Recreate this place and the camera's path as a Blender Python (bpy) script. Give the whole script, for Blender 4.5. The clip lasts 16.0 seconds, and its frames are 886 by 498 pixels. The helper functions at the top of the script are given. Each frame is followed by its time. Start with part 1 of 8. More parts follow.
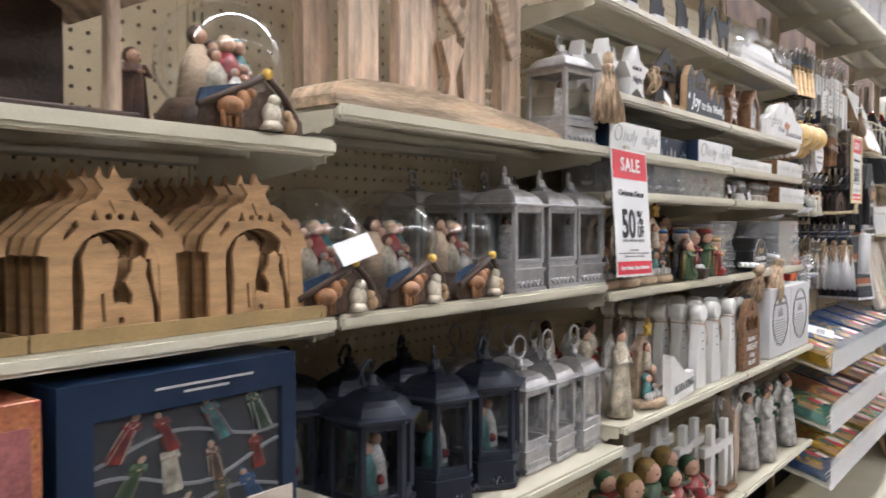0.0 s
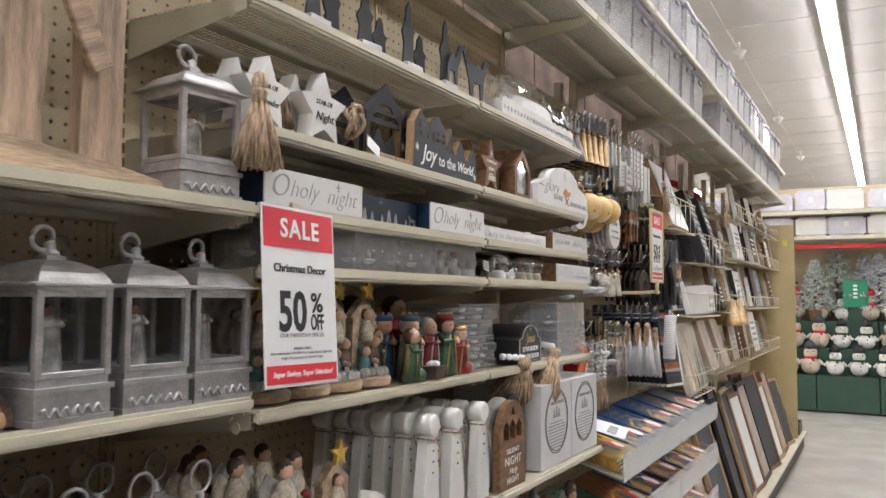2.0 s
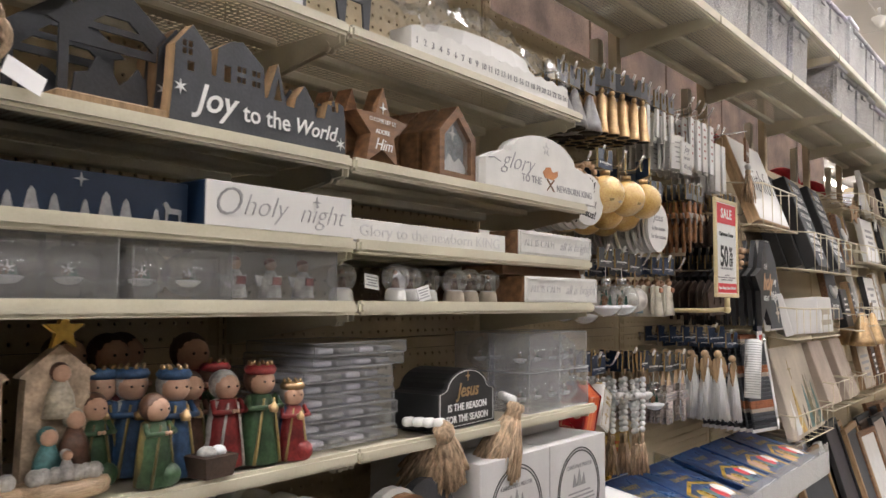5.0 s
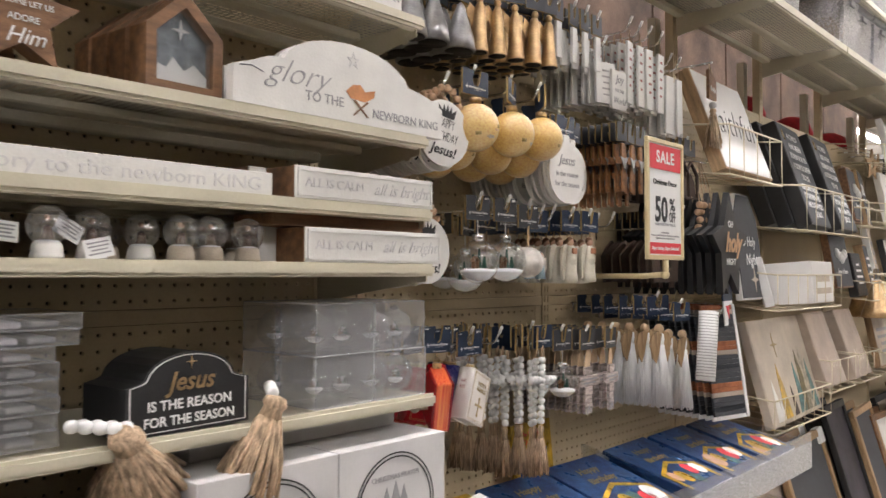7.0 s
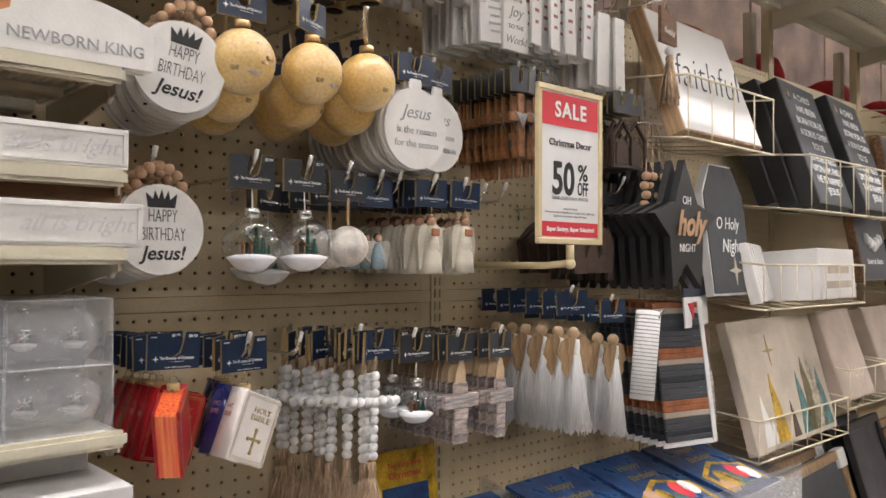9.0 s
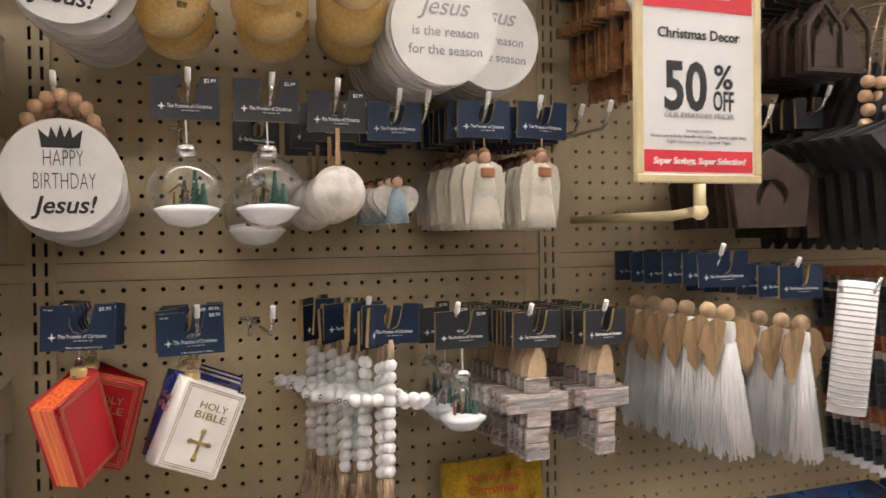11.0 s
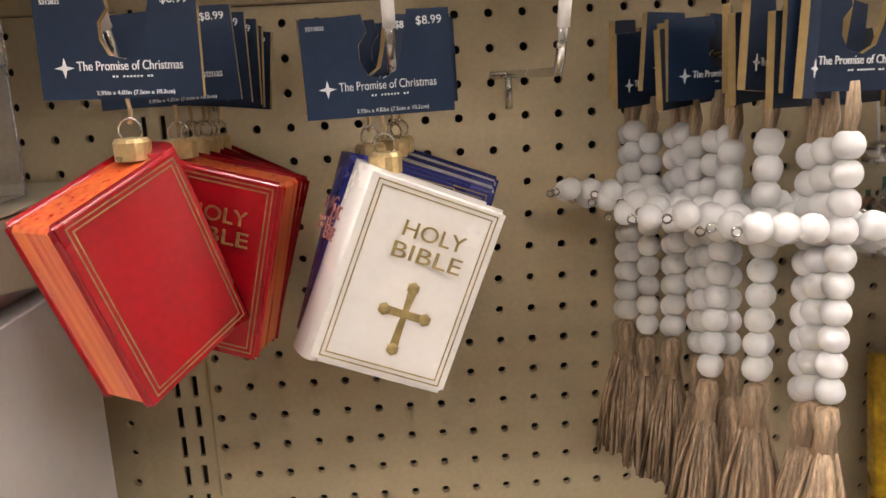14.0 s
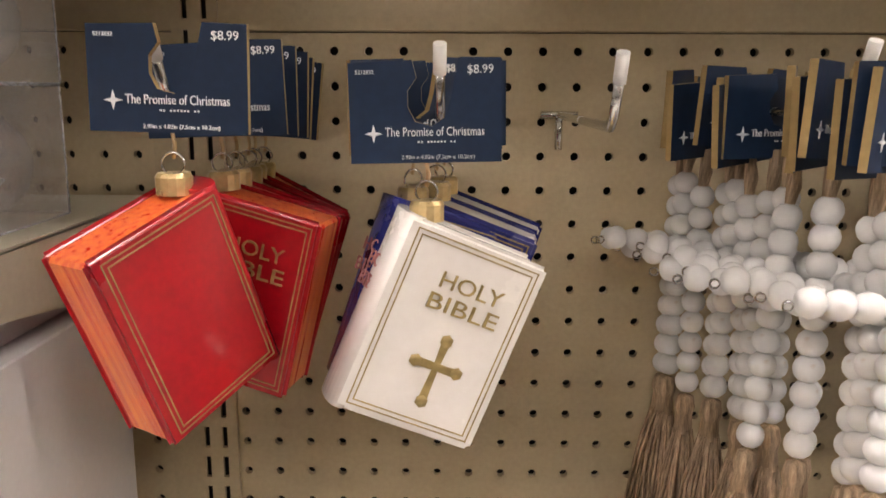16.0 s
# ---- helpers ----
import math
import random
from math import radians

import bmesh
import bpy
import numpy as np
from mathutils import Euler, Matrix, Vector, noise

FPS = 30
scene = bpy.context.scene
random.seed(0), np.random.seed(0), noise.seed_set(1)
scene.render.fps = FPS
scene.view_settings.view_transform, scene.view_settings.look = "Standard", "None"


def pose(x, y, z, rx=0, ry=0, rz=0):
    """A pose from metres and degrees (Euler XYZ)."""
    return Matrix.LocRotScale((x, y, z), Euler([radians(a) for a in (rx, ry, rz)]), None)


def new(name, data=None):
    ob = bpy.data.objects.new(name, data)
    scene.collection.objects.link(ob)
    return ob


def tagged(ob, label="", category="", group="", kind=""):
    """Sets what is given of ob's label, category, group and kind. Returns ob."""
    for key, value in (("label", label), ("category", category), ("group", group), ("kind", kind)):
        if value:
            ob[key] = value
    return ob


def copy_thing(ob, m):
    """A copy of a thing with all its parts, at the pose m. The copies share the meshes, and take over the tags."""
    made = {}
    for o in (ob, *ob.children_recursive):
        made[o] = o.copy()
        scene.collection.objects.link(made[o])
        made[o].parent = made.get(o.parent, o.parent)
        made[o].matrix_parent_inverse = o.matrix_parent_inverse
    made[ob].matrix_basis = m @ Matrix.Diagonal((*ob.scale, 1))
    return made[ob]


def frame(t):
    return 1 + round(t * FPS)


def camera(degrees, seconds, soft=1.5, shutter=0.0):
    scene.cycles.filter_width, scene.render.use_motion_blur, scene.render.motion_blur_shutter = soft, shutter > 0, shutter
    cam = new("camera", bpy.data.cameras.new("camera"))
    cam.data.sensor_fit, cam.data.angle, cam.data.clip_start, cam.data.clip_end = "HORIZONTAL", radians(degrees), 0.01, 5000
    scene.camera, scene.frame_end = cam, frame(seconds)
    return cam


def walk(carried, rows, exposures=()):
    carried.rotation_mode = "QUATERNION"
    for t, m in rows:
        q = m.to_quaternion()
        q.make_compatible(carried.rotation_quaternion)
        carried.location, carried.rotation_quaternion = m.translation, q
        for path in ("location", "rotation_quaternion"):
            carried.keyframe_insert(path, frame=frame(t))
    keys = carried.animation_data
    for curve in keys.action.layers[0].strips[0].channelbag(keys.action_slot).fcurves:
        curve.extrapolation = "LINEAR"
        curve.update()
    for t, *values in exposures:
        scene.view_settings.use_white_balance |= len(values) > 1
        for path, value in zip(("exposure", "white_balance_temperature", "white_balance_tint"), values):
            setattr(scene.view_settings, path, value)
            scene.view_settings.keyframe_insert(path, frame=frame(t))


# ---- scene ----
cam = camera(57.7, 16.0, shutter=0.25)
METRES, EYE, TILT, LEAN, TURN = 4.0, 1.4, -1.75, 0.0, -51.7
ROWS = [
    (0.0, 0.0, 0.0, 0.0, 0.0, 0.0, -0.0),
    (0.5, 0.0189, 0.0208, -0.0006, -5.16, 2.27, 0.21),
    (1.0, 0.0567, 0.0468, 0.0046, -7.77, 3.75, 0.12),
    (1.5, 0.0837, 0.0728, 0.0056, -9.13, 4.25, -0.08),
    (2.0, 0.1069, 0.1199, 0.0095, -9.57, 5.24, -0.1),
    (2.5, 0.1248, 0.1588, 0.0131, -9.23, 6.19, 0.13),
    (3.0, 0.1538, 0.1824, 0.0178, -7.04, 6.98, 0.48),
    (5.5, 0.2713, 0.3117, 0.0274, 1.52, 5.08, -0.51),
    (6.0, 0.3069, 0.3327, 0.0286, 2.98, 4.49, -0.57),
    (6.5, 0.3302, 0.353, 0.0261, 3.53, 3.77, -0.43),
    (7.0, 0.3528, 0.3884, 0.0261, 3.51, 3.52, -0.2),
    (7.5, 0.3742, 0.4225, 0.0271, 2.85, 3.61, -0.05),
    (8.0, 0.402, 0.4487, 0.0267, 4.4, 3.54, -0.13),
    (8.5, 0.4346, 0.4729, 0.0283, 5.97, 3.23, -0.33),
    (11.0, 0.5244, 0.6297, 0.0268, 31.22, 0.48, -0.18),
    (11.5, 0.5172, 0.6444, 0.0246, 36.4, -0.15, 0.11),
    (12.0, 0.492, 0.6679, 0.0248, 40.2, -1.23, 0.49),
    (12.5, 0.4571, 0.6906, 0.0188, 42.8, -3.1, 0.96),
    (13.0, 0.4384, 0.7051, 0.0091, 44.78, -6.05, 1.37),
    (13.5, 0.4299, 0.7217, 0.0028, 46.73, -8.58, 1.7),
    (14.0, 0.424, 0.73, 0.0002, 49.0, -10.83, 1.63),
    (14.5, 0.4222, 0.734, 0.0005, 50.75, -12.06, 1.0),
    (15.0, 0.4201, 0.7351, -0.0009, 51.97, -12.18, 0.01),
    (15.5, 0.4195, 0.7339, -0.0001, 52.48, -11.45, -0.98),
    (16.0, 0.4216, 0.7324, 0.0049, 52.56, -10.11, -1.64),
]
walk(cam, [(t, pose(0, 0, EYE, TILT, LEAN, TURN) @ pose(METRES * x, METRES * y, METRES * z, 90 + pitch, roll, yaw)) for t, x, y, z, yaw, pitch, roll in ROWS],
     exposures=((0.0, 0.56, 6020, 13), (0.8, 0.35, 6250, 12), (1.5, 0.24, 6250, 12), (3.0, 0.1, 6250, 12), (5.5, 0.24, 6580, 14), (8.5, 0.34, 6550, 14),
                (11.0, 0.58, 6900, 15), (12.5, 0.70, 7080, 15), (14.0, 0.78, 7150, 16), (16.0, 0.77, 7200, 17)))

# ---- light ----
world = bpy.data.worlds.new("store")
scene.world = world
world.use_nodes = True
world.node_tree.nodes["Background"].inputs[0].default_value = (0.9, 0.88, 0.85, 1)
world.node_tree.nodes["Background"].inputs[1].default_value = 0.007


# ---- materials ----
def mat(name, color, rough=0.6, metal=0.0, var=0.12, scale=30.0, bump=0.15, fine=220.0, second=None, spots=0.0, coat=0.0, emit=0.0, stretch=(1, 1, 1), rand=0.0):
    m = bpy.data.materials.new(name)
    m.use_nodes = True
    n, l = m.node_tree.nodes, m.node_tree.links
    b = n["Principled BSDF"]
    co = n.new("ShaderNodeTexCoord")
    mp = n.new("ShaderNodeMapping")
    mp.inputs["Scale"].default_value = stretch
    l.new(co.outputs["Object"], mp.inputs[0])
    big = n.new("ShaderNodeTexNoise")
    big.inputs["Scale"].default_value, big.inputs["Detail"].default_value = scale, 5
    l.new(mp.outputs[0], big.inputs["Vector"])
    small = n.new("ShaderNodeTexNoise")
    small.inputs["Scale"].default_value, small.inputs["Detail"].default_value = fine, 3
    l.new(mp.outputs[0], small.inputs["Vector"])
    ramp = n.new("ShaderNodeValToRGB")
    c2 = second or tuple(c * (1 - 2.2 * var) for c in color)
    ramp.color_ramp.elements[0].position, ramp.color_ramp.elements[1].position = 0.32, 0.66
    ramp.color_ramp.elements[0].color, ramp.color_ramp.elements[1].color = (*c2, 1), (*color, 1)
    l.new(big.outputs[0], ramp.inputs[0])
    mix = n.new("ShaderNodeMix")
    mix.data_type, mix.blend_type = "RGBA", "OVERLAY"
    mix.inputs[0].default_value = min(1.0, var * 2.0)
    l.new(ramp.outputs[0], mix.inputs[6])
    l.new(small.outputs[0], mix.inputs[7])
    out = mix.outputs[2]
    if rand:
        info = n.new("ShaderNodeObjectInfo")
        hsv = n.new("ShaderNodeHueSaturation")
        mr = n.new("ShaderNodeMapRange")
        mr.inputs[3].default_value, mr.inputs[4].default_value = 1 - rand, 1 + rand
        l.new(info.outputs["Random"], mr.inputs[0])
        l.new(mr.outputs[0], hsv.inputs["Value"])
        l.new(out, hsv.inputs["Color"])
        out = hsv.outputs[0]
    l.new(out, b.inputs["Base Color"])
    b.inputs["Roughness"].default_value, b.inputs["Metallic"].default_value = rough, metal
    if bump:
        bp = n.new("ShaderNodeBump")
        bp.inputs["Strength"].default_value, bp.inputs["Distance"].default_value = bump, 0.002
        l.new(small.outputs[0], bp.inputs["Height"])
        l.new(bp.outputs[0], b.inputs["Normal"])
        rr = n.new("ShaderNodeMapRange")
        rr.inputs[3].default_value, rr.inputs[4].default_value = max(0, rough - 0.1), min(1, rough + 0.1)
        l.new(big.outputs[0], rr.inputs[0])
        l.new(rr.outputs[0], b.inputs["Roughness"])
    if coat:
        b.inputs["Coat Weight"].default_value, b.inputs["Coat Roughness"].default_value = coat, 0.12
    if emit:
        b.inputs["Emission Color"].default_value, b.inputs["Emission Strength"].default_value = (*color, 1), emit
    return m


def clear(name, tint=(1, 1, 1), rough=0.03, ior=1.18):
    """Thin clear plastic or glass."""
    m = bpy.data.materials.new(name)
    m.use_nodes = True
    n, l = m.node_tree.nodes, m.node_tree.links
    n.remove(n["Principled BSDF"])
    tr, gl, mx = n.new("ShaderNodeBsdfTransparent"), n.new("ShaderNodeBsdfGlossy"), n.new("ShaderNodeMixShader")
    tr.inputs[0].default_value = (*tint, 1)
    gl.inputs["Roughness"].default_value = rough
    gl.inputs["Color"].default_value = (0.95, 0.97, 1, 1)
    lw = n.new("ShaderNodeLayerWeight")
    lw.inputs[0].default_value = 0.5
    pw = n.new("ShaderNodeMath")
    pw.operation = "POWER"
    pw.inputs[1].default_value = 2.6
    l.new(lw.outputs["Facing"], pw.inputs[0])
    mr = n.new("ShaderNodeMapRange")
    mr.inputs[3].default_value, mr.inputs[4].default_value = (ior - 1) * 0.22, 0.75
    l.new(pw.outputs[0], mr.inputs[0])
    l.new(mr.outputs[0], mx.inputs[0])
    l.new(tr.outputs[0], mx.inputs[1])
    l.new(gl.outputs[0], mx.inputs[2])
    l.new(mx.outputs[0], n["Material Output"].inputs[0])
    return m


def perforated(name, color, pitch, radius):
    """Painted sheet steel with rows of punched holes."""
    m = mat(name, color, 0.45, var=0.06, scale=6, bump=0.05)
    n, l = m.node_tree.nodes, m.node_tree.links
    b = n["Principled BSDF"]
    co = n.new("ShaderNodeTexCoord")
    sc = n.new("ShaderNodeVectorMath")
    sc.operation = "SCALE"
    sc.inputs["Scale"].default_value = 1 / pitch
    l.new(co.outputs["Object"], sc.inputs[0])
    fr = n.new("ShaderNodeVectorMath")
    fr.operation = "FRACTION"
    l.new(sc.outputs[0], fr.inputs[0])
    sub = n.new("ShaderNodeVectorMath")
    sub.operation = "SUBTRACT"
    sub.inputs[1].default_value = (0.5, 0.5, 0.5)
    l.new(fr.outputs[0], sub.inputs[0])
    flat = n.new("ShaderNodeVectorMath")
    flat.operation = "MULTIPLY"
    flat.inputs[1].default_value = (1, 1, 0)
    l.new(sub.outputs[0], flat.inputs[0])
    ln = n.new("ShaderNodeVectorMath")
    ln.operation = "LENGTH"
    l.new(flat.outputs[0], ln.inputs[0])
    gt = n.new("ShaderNodeMath")
    gt.operation = "GREATER_THAN"
    gt.inputs[1].default_value = radius / pitch
    l.new(ln.outputs["Value"], gt.inputs[0])
    l.new(gt.outputs[0], b.inputs["Alpha"])
    return m


CREAM = mat("cream_steel", (0.60, 0.555, 0.43), 0.42, var=0.06, scale=5, bump=0.06)
NOSE = mat("cream_shelf_edge", (0.64, 0.60, 0.47), 0.38, var=0.06, scale=7, bump=0.05)
PERF = perforated("perforated_cream_steel", (0.60, 0.555, 0.43), 0.0118, 0.0047)
PEG = mat("tan_pegboard", (0.60, 0.49, 0.315), 0.5, var=0.07, scale=4, bump=0.08)
# near-black colour that stands in for shade in holes, slots and hollows
GAPSHADE = mat("gap_shade", (0.03, 0.027, 0.022), 0.8, var=0.1)
# kept dark so the unseen aisle block bounces little fill light
AISLE = mat("low_bounce_brown", (0.12, 0.10, 0.08), 0.8, var=0.3, scale=6)
MUTED = mat("muted_red_ink", (0.42, 0.17, 0.15), 0.6, var=0.1)
KICK = mat("dark_kick_plate", (0.06, 0.055, 0.05), 0.5, var=0.2)
FLOOR = mat("polished_floor", (0.62, 0.58, 0.53), 0.2, var=0.06, scale=2.5, bump=0.02, fine=60, coat=0.3)
CEIL = mat("ceiling_white", (0.60, 0.58, 0.55), 0.8, var=0.04, scale=1.2, bump=0.05)
WALL = mat("store_wall", (0.62, 0.56, 0.44), 0.8, var=0.05, scale=2)
CHROME = mat("zinc_wire", (0.75, 0.75, 0.74), 0.25, 1.0, var=0.05, bump=0.03)
# white paints the bright highlight on the metal hook tips
HOOKTIP = mat("hook_tip_highlight", (0.8, 0.79, 0.76), 0.35, var=0.03)
PAPER = mat("white_paper", (0.82, 0.82, 0.81), 0.6, var=0.03, scale=12, bump=0.05)
RED = mat("sale_red", (0.72, 0.035, 0.055), 0.5, var=0.04)
BLACK = mat("black_ink", (0.02, 0.02, 0.022), 0.6, var=0.05)
GREYINK = mat("grey_ink", (0.33, 0.33, 0.34), 0.6, var=0.05)
WHITEINK = mat("white_ink", (0.85, 0.85, 0.84), 0.6, var=0.03)
IVORYFRAME = mat("ivory_sign_frame", (0.66, 0.55, 0.32), 0.4, var=0.05)
TUBE = mat("lamp_tube", (1.0, 0.985, 0.975), 0.5, var=0.0, bump=0, emit=39.5)
GLASS = clear("clear_glass", (0.97, 0.98, 0.98), 0.02, 1.3)
ACRYL = clear("clear_acrylic", (0.93, 0.94, 0.95), 0.05, 1.35)
WHITEP = mat("white_paint_wood", (0.78, 0.77, 0.74), 0.55, var=0.05, scale=18, bump=0.2)
NAVY = mat("navy_card", (0.007, 0.022, 0.056), 0.4, var=0.1, scale=15, bump=0.05, rand=0.15)
SLATE = mat("slate_card", (0.030, 0.034, 0.042), 0.35, var=0.1, scale=15, bump=0.05, rand=0.15)
OAK = mat("light_wood", (0.46, 0.30, 0.16), 0.6, var=0.22, scale=14, bump=0.3, stretch=(5, 5, 0.6), fine=120, rand=0.12)
DRIFT = mat("grey_brown_driftwood", (0.74, 0.56, 0.41), 0.75, var=0.28, scale=10, bump=0.45, stretch=(5, 5, 0.5), fine=100)
DRIFTX = mat("pale_log_wood", (0.74, 0.55, 0.37), 0.75, var=0.28, scale=10, bump=0.45, stretch=(0.5, 5, 5), fine=100)
LASER = mat("laser_cut_plywood", (0.52, 0.31, 0.14), 0.6, var=0.15, scale=25, bump=0.15, stretch=(0.6, 4, 4))
LASERD = mat("burnt_plywood_edge", (0.20, 0.10, 0.045), 0.7, var=0.2, scale=25)
CARDB = mat("brown_cardboard", (0.38, 0.26, 0.11), 0.8, var=0.1, scale=20)
BROWN = mat("brown_stained_wood", (0.26, 0.13, 0.06), 0.55, var=0.25, scale=16, bump=0.25, stretch=(0.6, 5, 5), rand=0.1)
DBROWN = mat("dark_brown_wood", (0.075, 0.045, 0.03), 0.6, var=0.25, scale=16, bump=0.25)
CHARC = mat("charcoal_painted_wood", (0.062, 0.066, 0.075), 0.65, var=0.15, scale=20, bump=0.2)
BLACKW = mat("black_painted_wood", (0.02, 0.02, 0.021), 0.5, var=0.15, scale=20, bump=0.15)
LANTSILVER = mat("pale_silver_lantern_paint", (0.50, 0.49, 0.485), 0.4, 0.5, var=0.12, scale=40, bump=0.12)
SILVER = mat("brushed_silver_paint", (0.47, 0.47, 0.48), 0.36, 0.75, var=0.15, scale=30, bump=0.1)
PEWTER = mat("dark_navy_metal", (0.016, 0.021, 0.036), 0.5, 0.1, var=0.15, scale=30, bump=0.1)
GOLD = mat("gold_metal", (0.66, 0.46, 0.25), 0.34, 0.85, var=0.15, scale=40, bump=0.1)
CAPGOLD = mat("bright_gold_cap", (0.80, 0.60, 0.30), 0.3, 0.55, var=0.15, scale=90, bump=0.2)
GOLDINK = mat("gold_ink", (0.42, 0.31, 0.13), 0.45, 0.4, var=0.15, scale=90)
JUTE = mat("jute_twine", (0.70, 0.51, 0.34), 0.9, var=0.3, scale=60, bump=0.6, stretch=(3, 3, 0.4), fine=300, rand=0.1)
BEADW = mat("white_wood_bead", (0.80, 0.80, 0.80), 0.55, var=0.12, scale=45, bump=0.1, second=(0.60, 0.44, 0.34), rand=0.05)
for nd in BEADW.node_tree.nodes:
    if nd.type == "VALTORGB":
        nd.color_ramp.elements[0].position, nd.color_ramp.elements[1].position = 0.27, 0.38
BEADN = mat("natural_wood_bead", (0.52, 0.33, 0.20), 0.5, var=0.15, scale=40)
SNOW = mat("white_snow_fill", (0.86, 0.87, 0.89), 0.85, var=0.04, scale=60, bump=0.3)
PINE = mat("green_bristle", (0.05, 0.16, 0.12), 0.8, var=0.3, scale=60, bump=0.3)
CLOTHW = mat("white_fringe_yarn", (0.86, 0.86, 0.85), 0.9, var=0.06, scale=40, bump=0.4, stretch=(6, 6, 0.4), fine=260)
CERAM = mat("ivory_ceramic", (0.72, 0.68, 0.57), 0.3, var=0.1, scale=25, bump=0.08)
SKIN = mat("painted_resin_peach", (0.62, 0.38, 0.26), 0.5, var=0.1)
ROBES = [mat("resin_" + nm, c, 0.4, var=0.3, scale=35, bump=0.2) for nm, c in (
    ("red", (0.33, 0.035, 0.035)), ("green", (0.055, 0.12, 0.055)), ("blue", (0.05, 0.12, 0.25)), ("cream", (0.62, 0.55, 0.42)),
    ("brown", (0.16, 0.08, 0.05)), ("teal", (0.10, 0.27, 0.27)), ("olive", (0.19, 0.15, 0.05)), ("white", (0.74, 0.72, 0.68)))]
GLOBEBASE = mat("dark_sculpted_resin", (0.13, 0.08, 0.05), 0.6, var=0.3, scale=45, bump=0.5)
NAVYPAINT = mat("deep_blue_paint", (0.035, 0.075, 0.14), 0.4, var=0.35, scale=45)
# brown darkened to carry the dimness beyond the open back
REARSHADE = mat("shade_brown_board", (0.22, 0.14, 0.10), 0.8, var=0.3, scale=5)
PALESTONE = mat("pale_carved_resin", (0.62, 0.47, 0.33), 0.7, var=0.25, scale=40, bump=0.5)
STARGOLD = mat("yellow_gold_paint", (0.78, 0.50, 0.10), 0.35, 0.2, var=0.15, scale=60)
STONE = mat("rough_resin_stone", (0.42, 0.33, 0.24), 0.75, var=0.3, scale=40, bump=0.5)
BIBLER = mat("red_lacquer_glass", (0.42, 0.006, 0.012), 0.28, var=0.12, scale=9, bump=0.05, coat=0.3, second=(0.22, 0.002, 0.008))
BIBLEP = mat("orange_gold_page_edges", (0.93, 0.26, 0.06), 0.3, 0.0, var=0.3, scale=16, bump=0.2, coat=0.5, second=(0.72, 0.025, 0.02), stretch=(16, 16, 0.5))
BIBLEW = mat("white_lacquer_glass", (0.80, 0.76, 0.72), 0.25, var=0.05, scale=20, bump=0.05, coat=0.5)
BIBLEB = mat("blue_lacquer_glass", (0.025, 0.03, 0.16), 0.25, var=0.1, scale=20, bump=0.05, coat=0.5)
GLOBEGOLD = mat("yellow_gold_decoupage", (0.66, 0.42, 0.13), 0.35, 0.0, var=0.25, scale=18, bump=0.1, second=(0.74, 0.56, 0.29), coat=0.3)
PLASTER = mat("embossed_white_plaster", (0.70, 0.66, 0.60), 0.7, var=0.2, scale=35, bump=0.9, fine=90)
WASHW = mat("pink_grey_whitewash", (0.62, 0.53, 0.49), 0.7, var=0.3, scale=35, bump=0.3, stretch=(0.6, 4, 4), rand=0.12)
CANVAS = mat("cream_canvas", (0.62, 0.54, 0.44), 0.8, var=0.12, scale=8, bump=0.3, fine=400)
TAUPE = mat("taupe_canvas", (0.50, 0.41, 0.34), 0.8, var=0.12, scale=8, bump=0.3, fine=400, rand=0.1)
CREAMWIRE = mat("cream_coated_wire", (0.66, 0.59, 0.43), 0.4, var=0.05)
BINP = clear("translucent_bin_plastic", (0.80, 0.80, 0.84), 0.35, 1.35)
BINF = mat("frosted_bin_plastic", (0.66, 0.66, 0.72), 0.35, var=0.12, scale=9, bump=0.05, second=(0.55, 0.53, 0.60), rand=0.12)
WHITEBOX = mat("white_glossy_card", (0.78, 0.77, 0.75), 0.4, var=0.03, scale=10, bump=0.04)
GREYBOX = mat("pale_grey_printed_card", (0.68, 0.67, 0.67), 0.5, var=0.05, scale=10, bump=0.04)
BOOKB = mat("blue_book_cover", (0.016, 0.034, 0.125), 0.3, var=0.4, scale=28, bump=0.02, second=(0.03, 0.10, 0.24), coat=0.4)
BOOKY = mat("yellow_book_cover", (0.75, 0.45, 0.03), 0.3, var=0.3, scale=28, bump=0.02, coat=0.4)
BOOKT = mat("teal_book_cover", (0.08, 0.35, 0.26), 0.3, var=0.3, scale=28, bump=0.02, coat=0.4)
BOOKM = mat("maroon_book_cover", (0.28, 0.05, 0.04), 0.3, var=0.4, scale=28, bump=0.02, second=(0.45, 0.2, 0.08), coat=0.4)
FILM = clear("crinkled_clear_film", (0.95, 0.95, 0.95), 0.08, 1.5)
GREENB = mat("dark_green_panel", (0.035, 0.085, 0.06), 0.6, var=0.1, scale=5)
FLOCK = mat("snow_flocked_needles", (0.70, 0.75, 0.72), 0.9, var=0.3, scale=30, bump=0.4, second=(0.36, 0.43, 0.38))
WHITETREE = mat("white_tinsel_needles", (0.78, 0.80, 0.84), 0.8, var=0.12, scale=30)


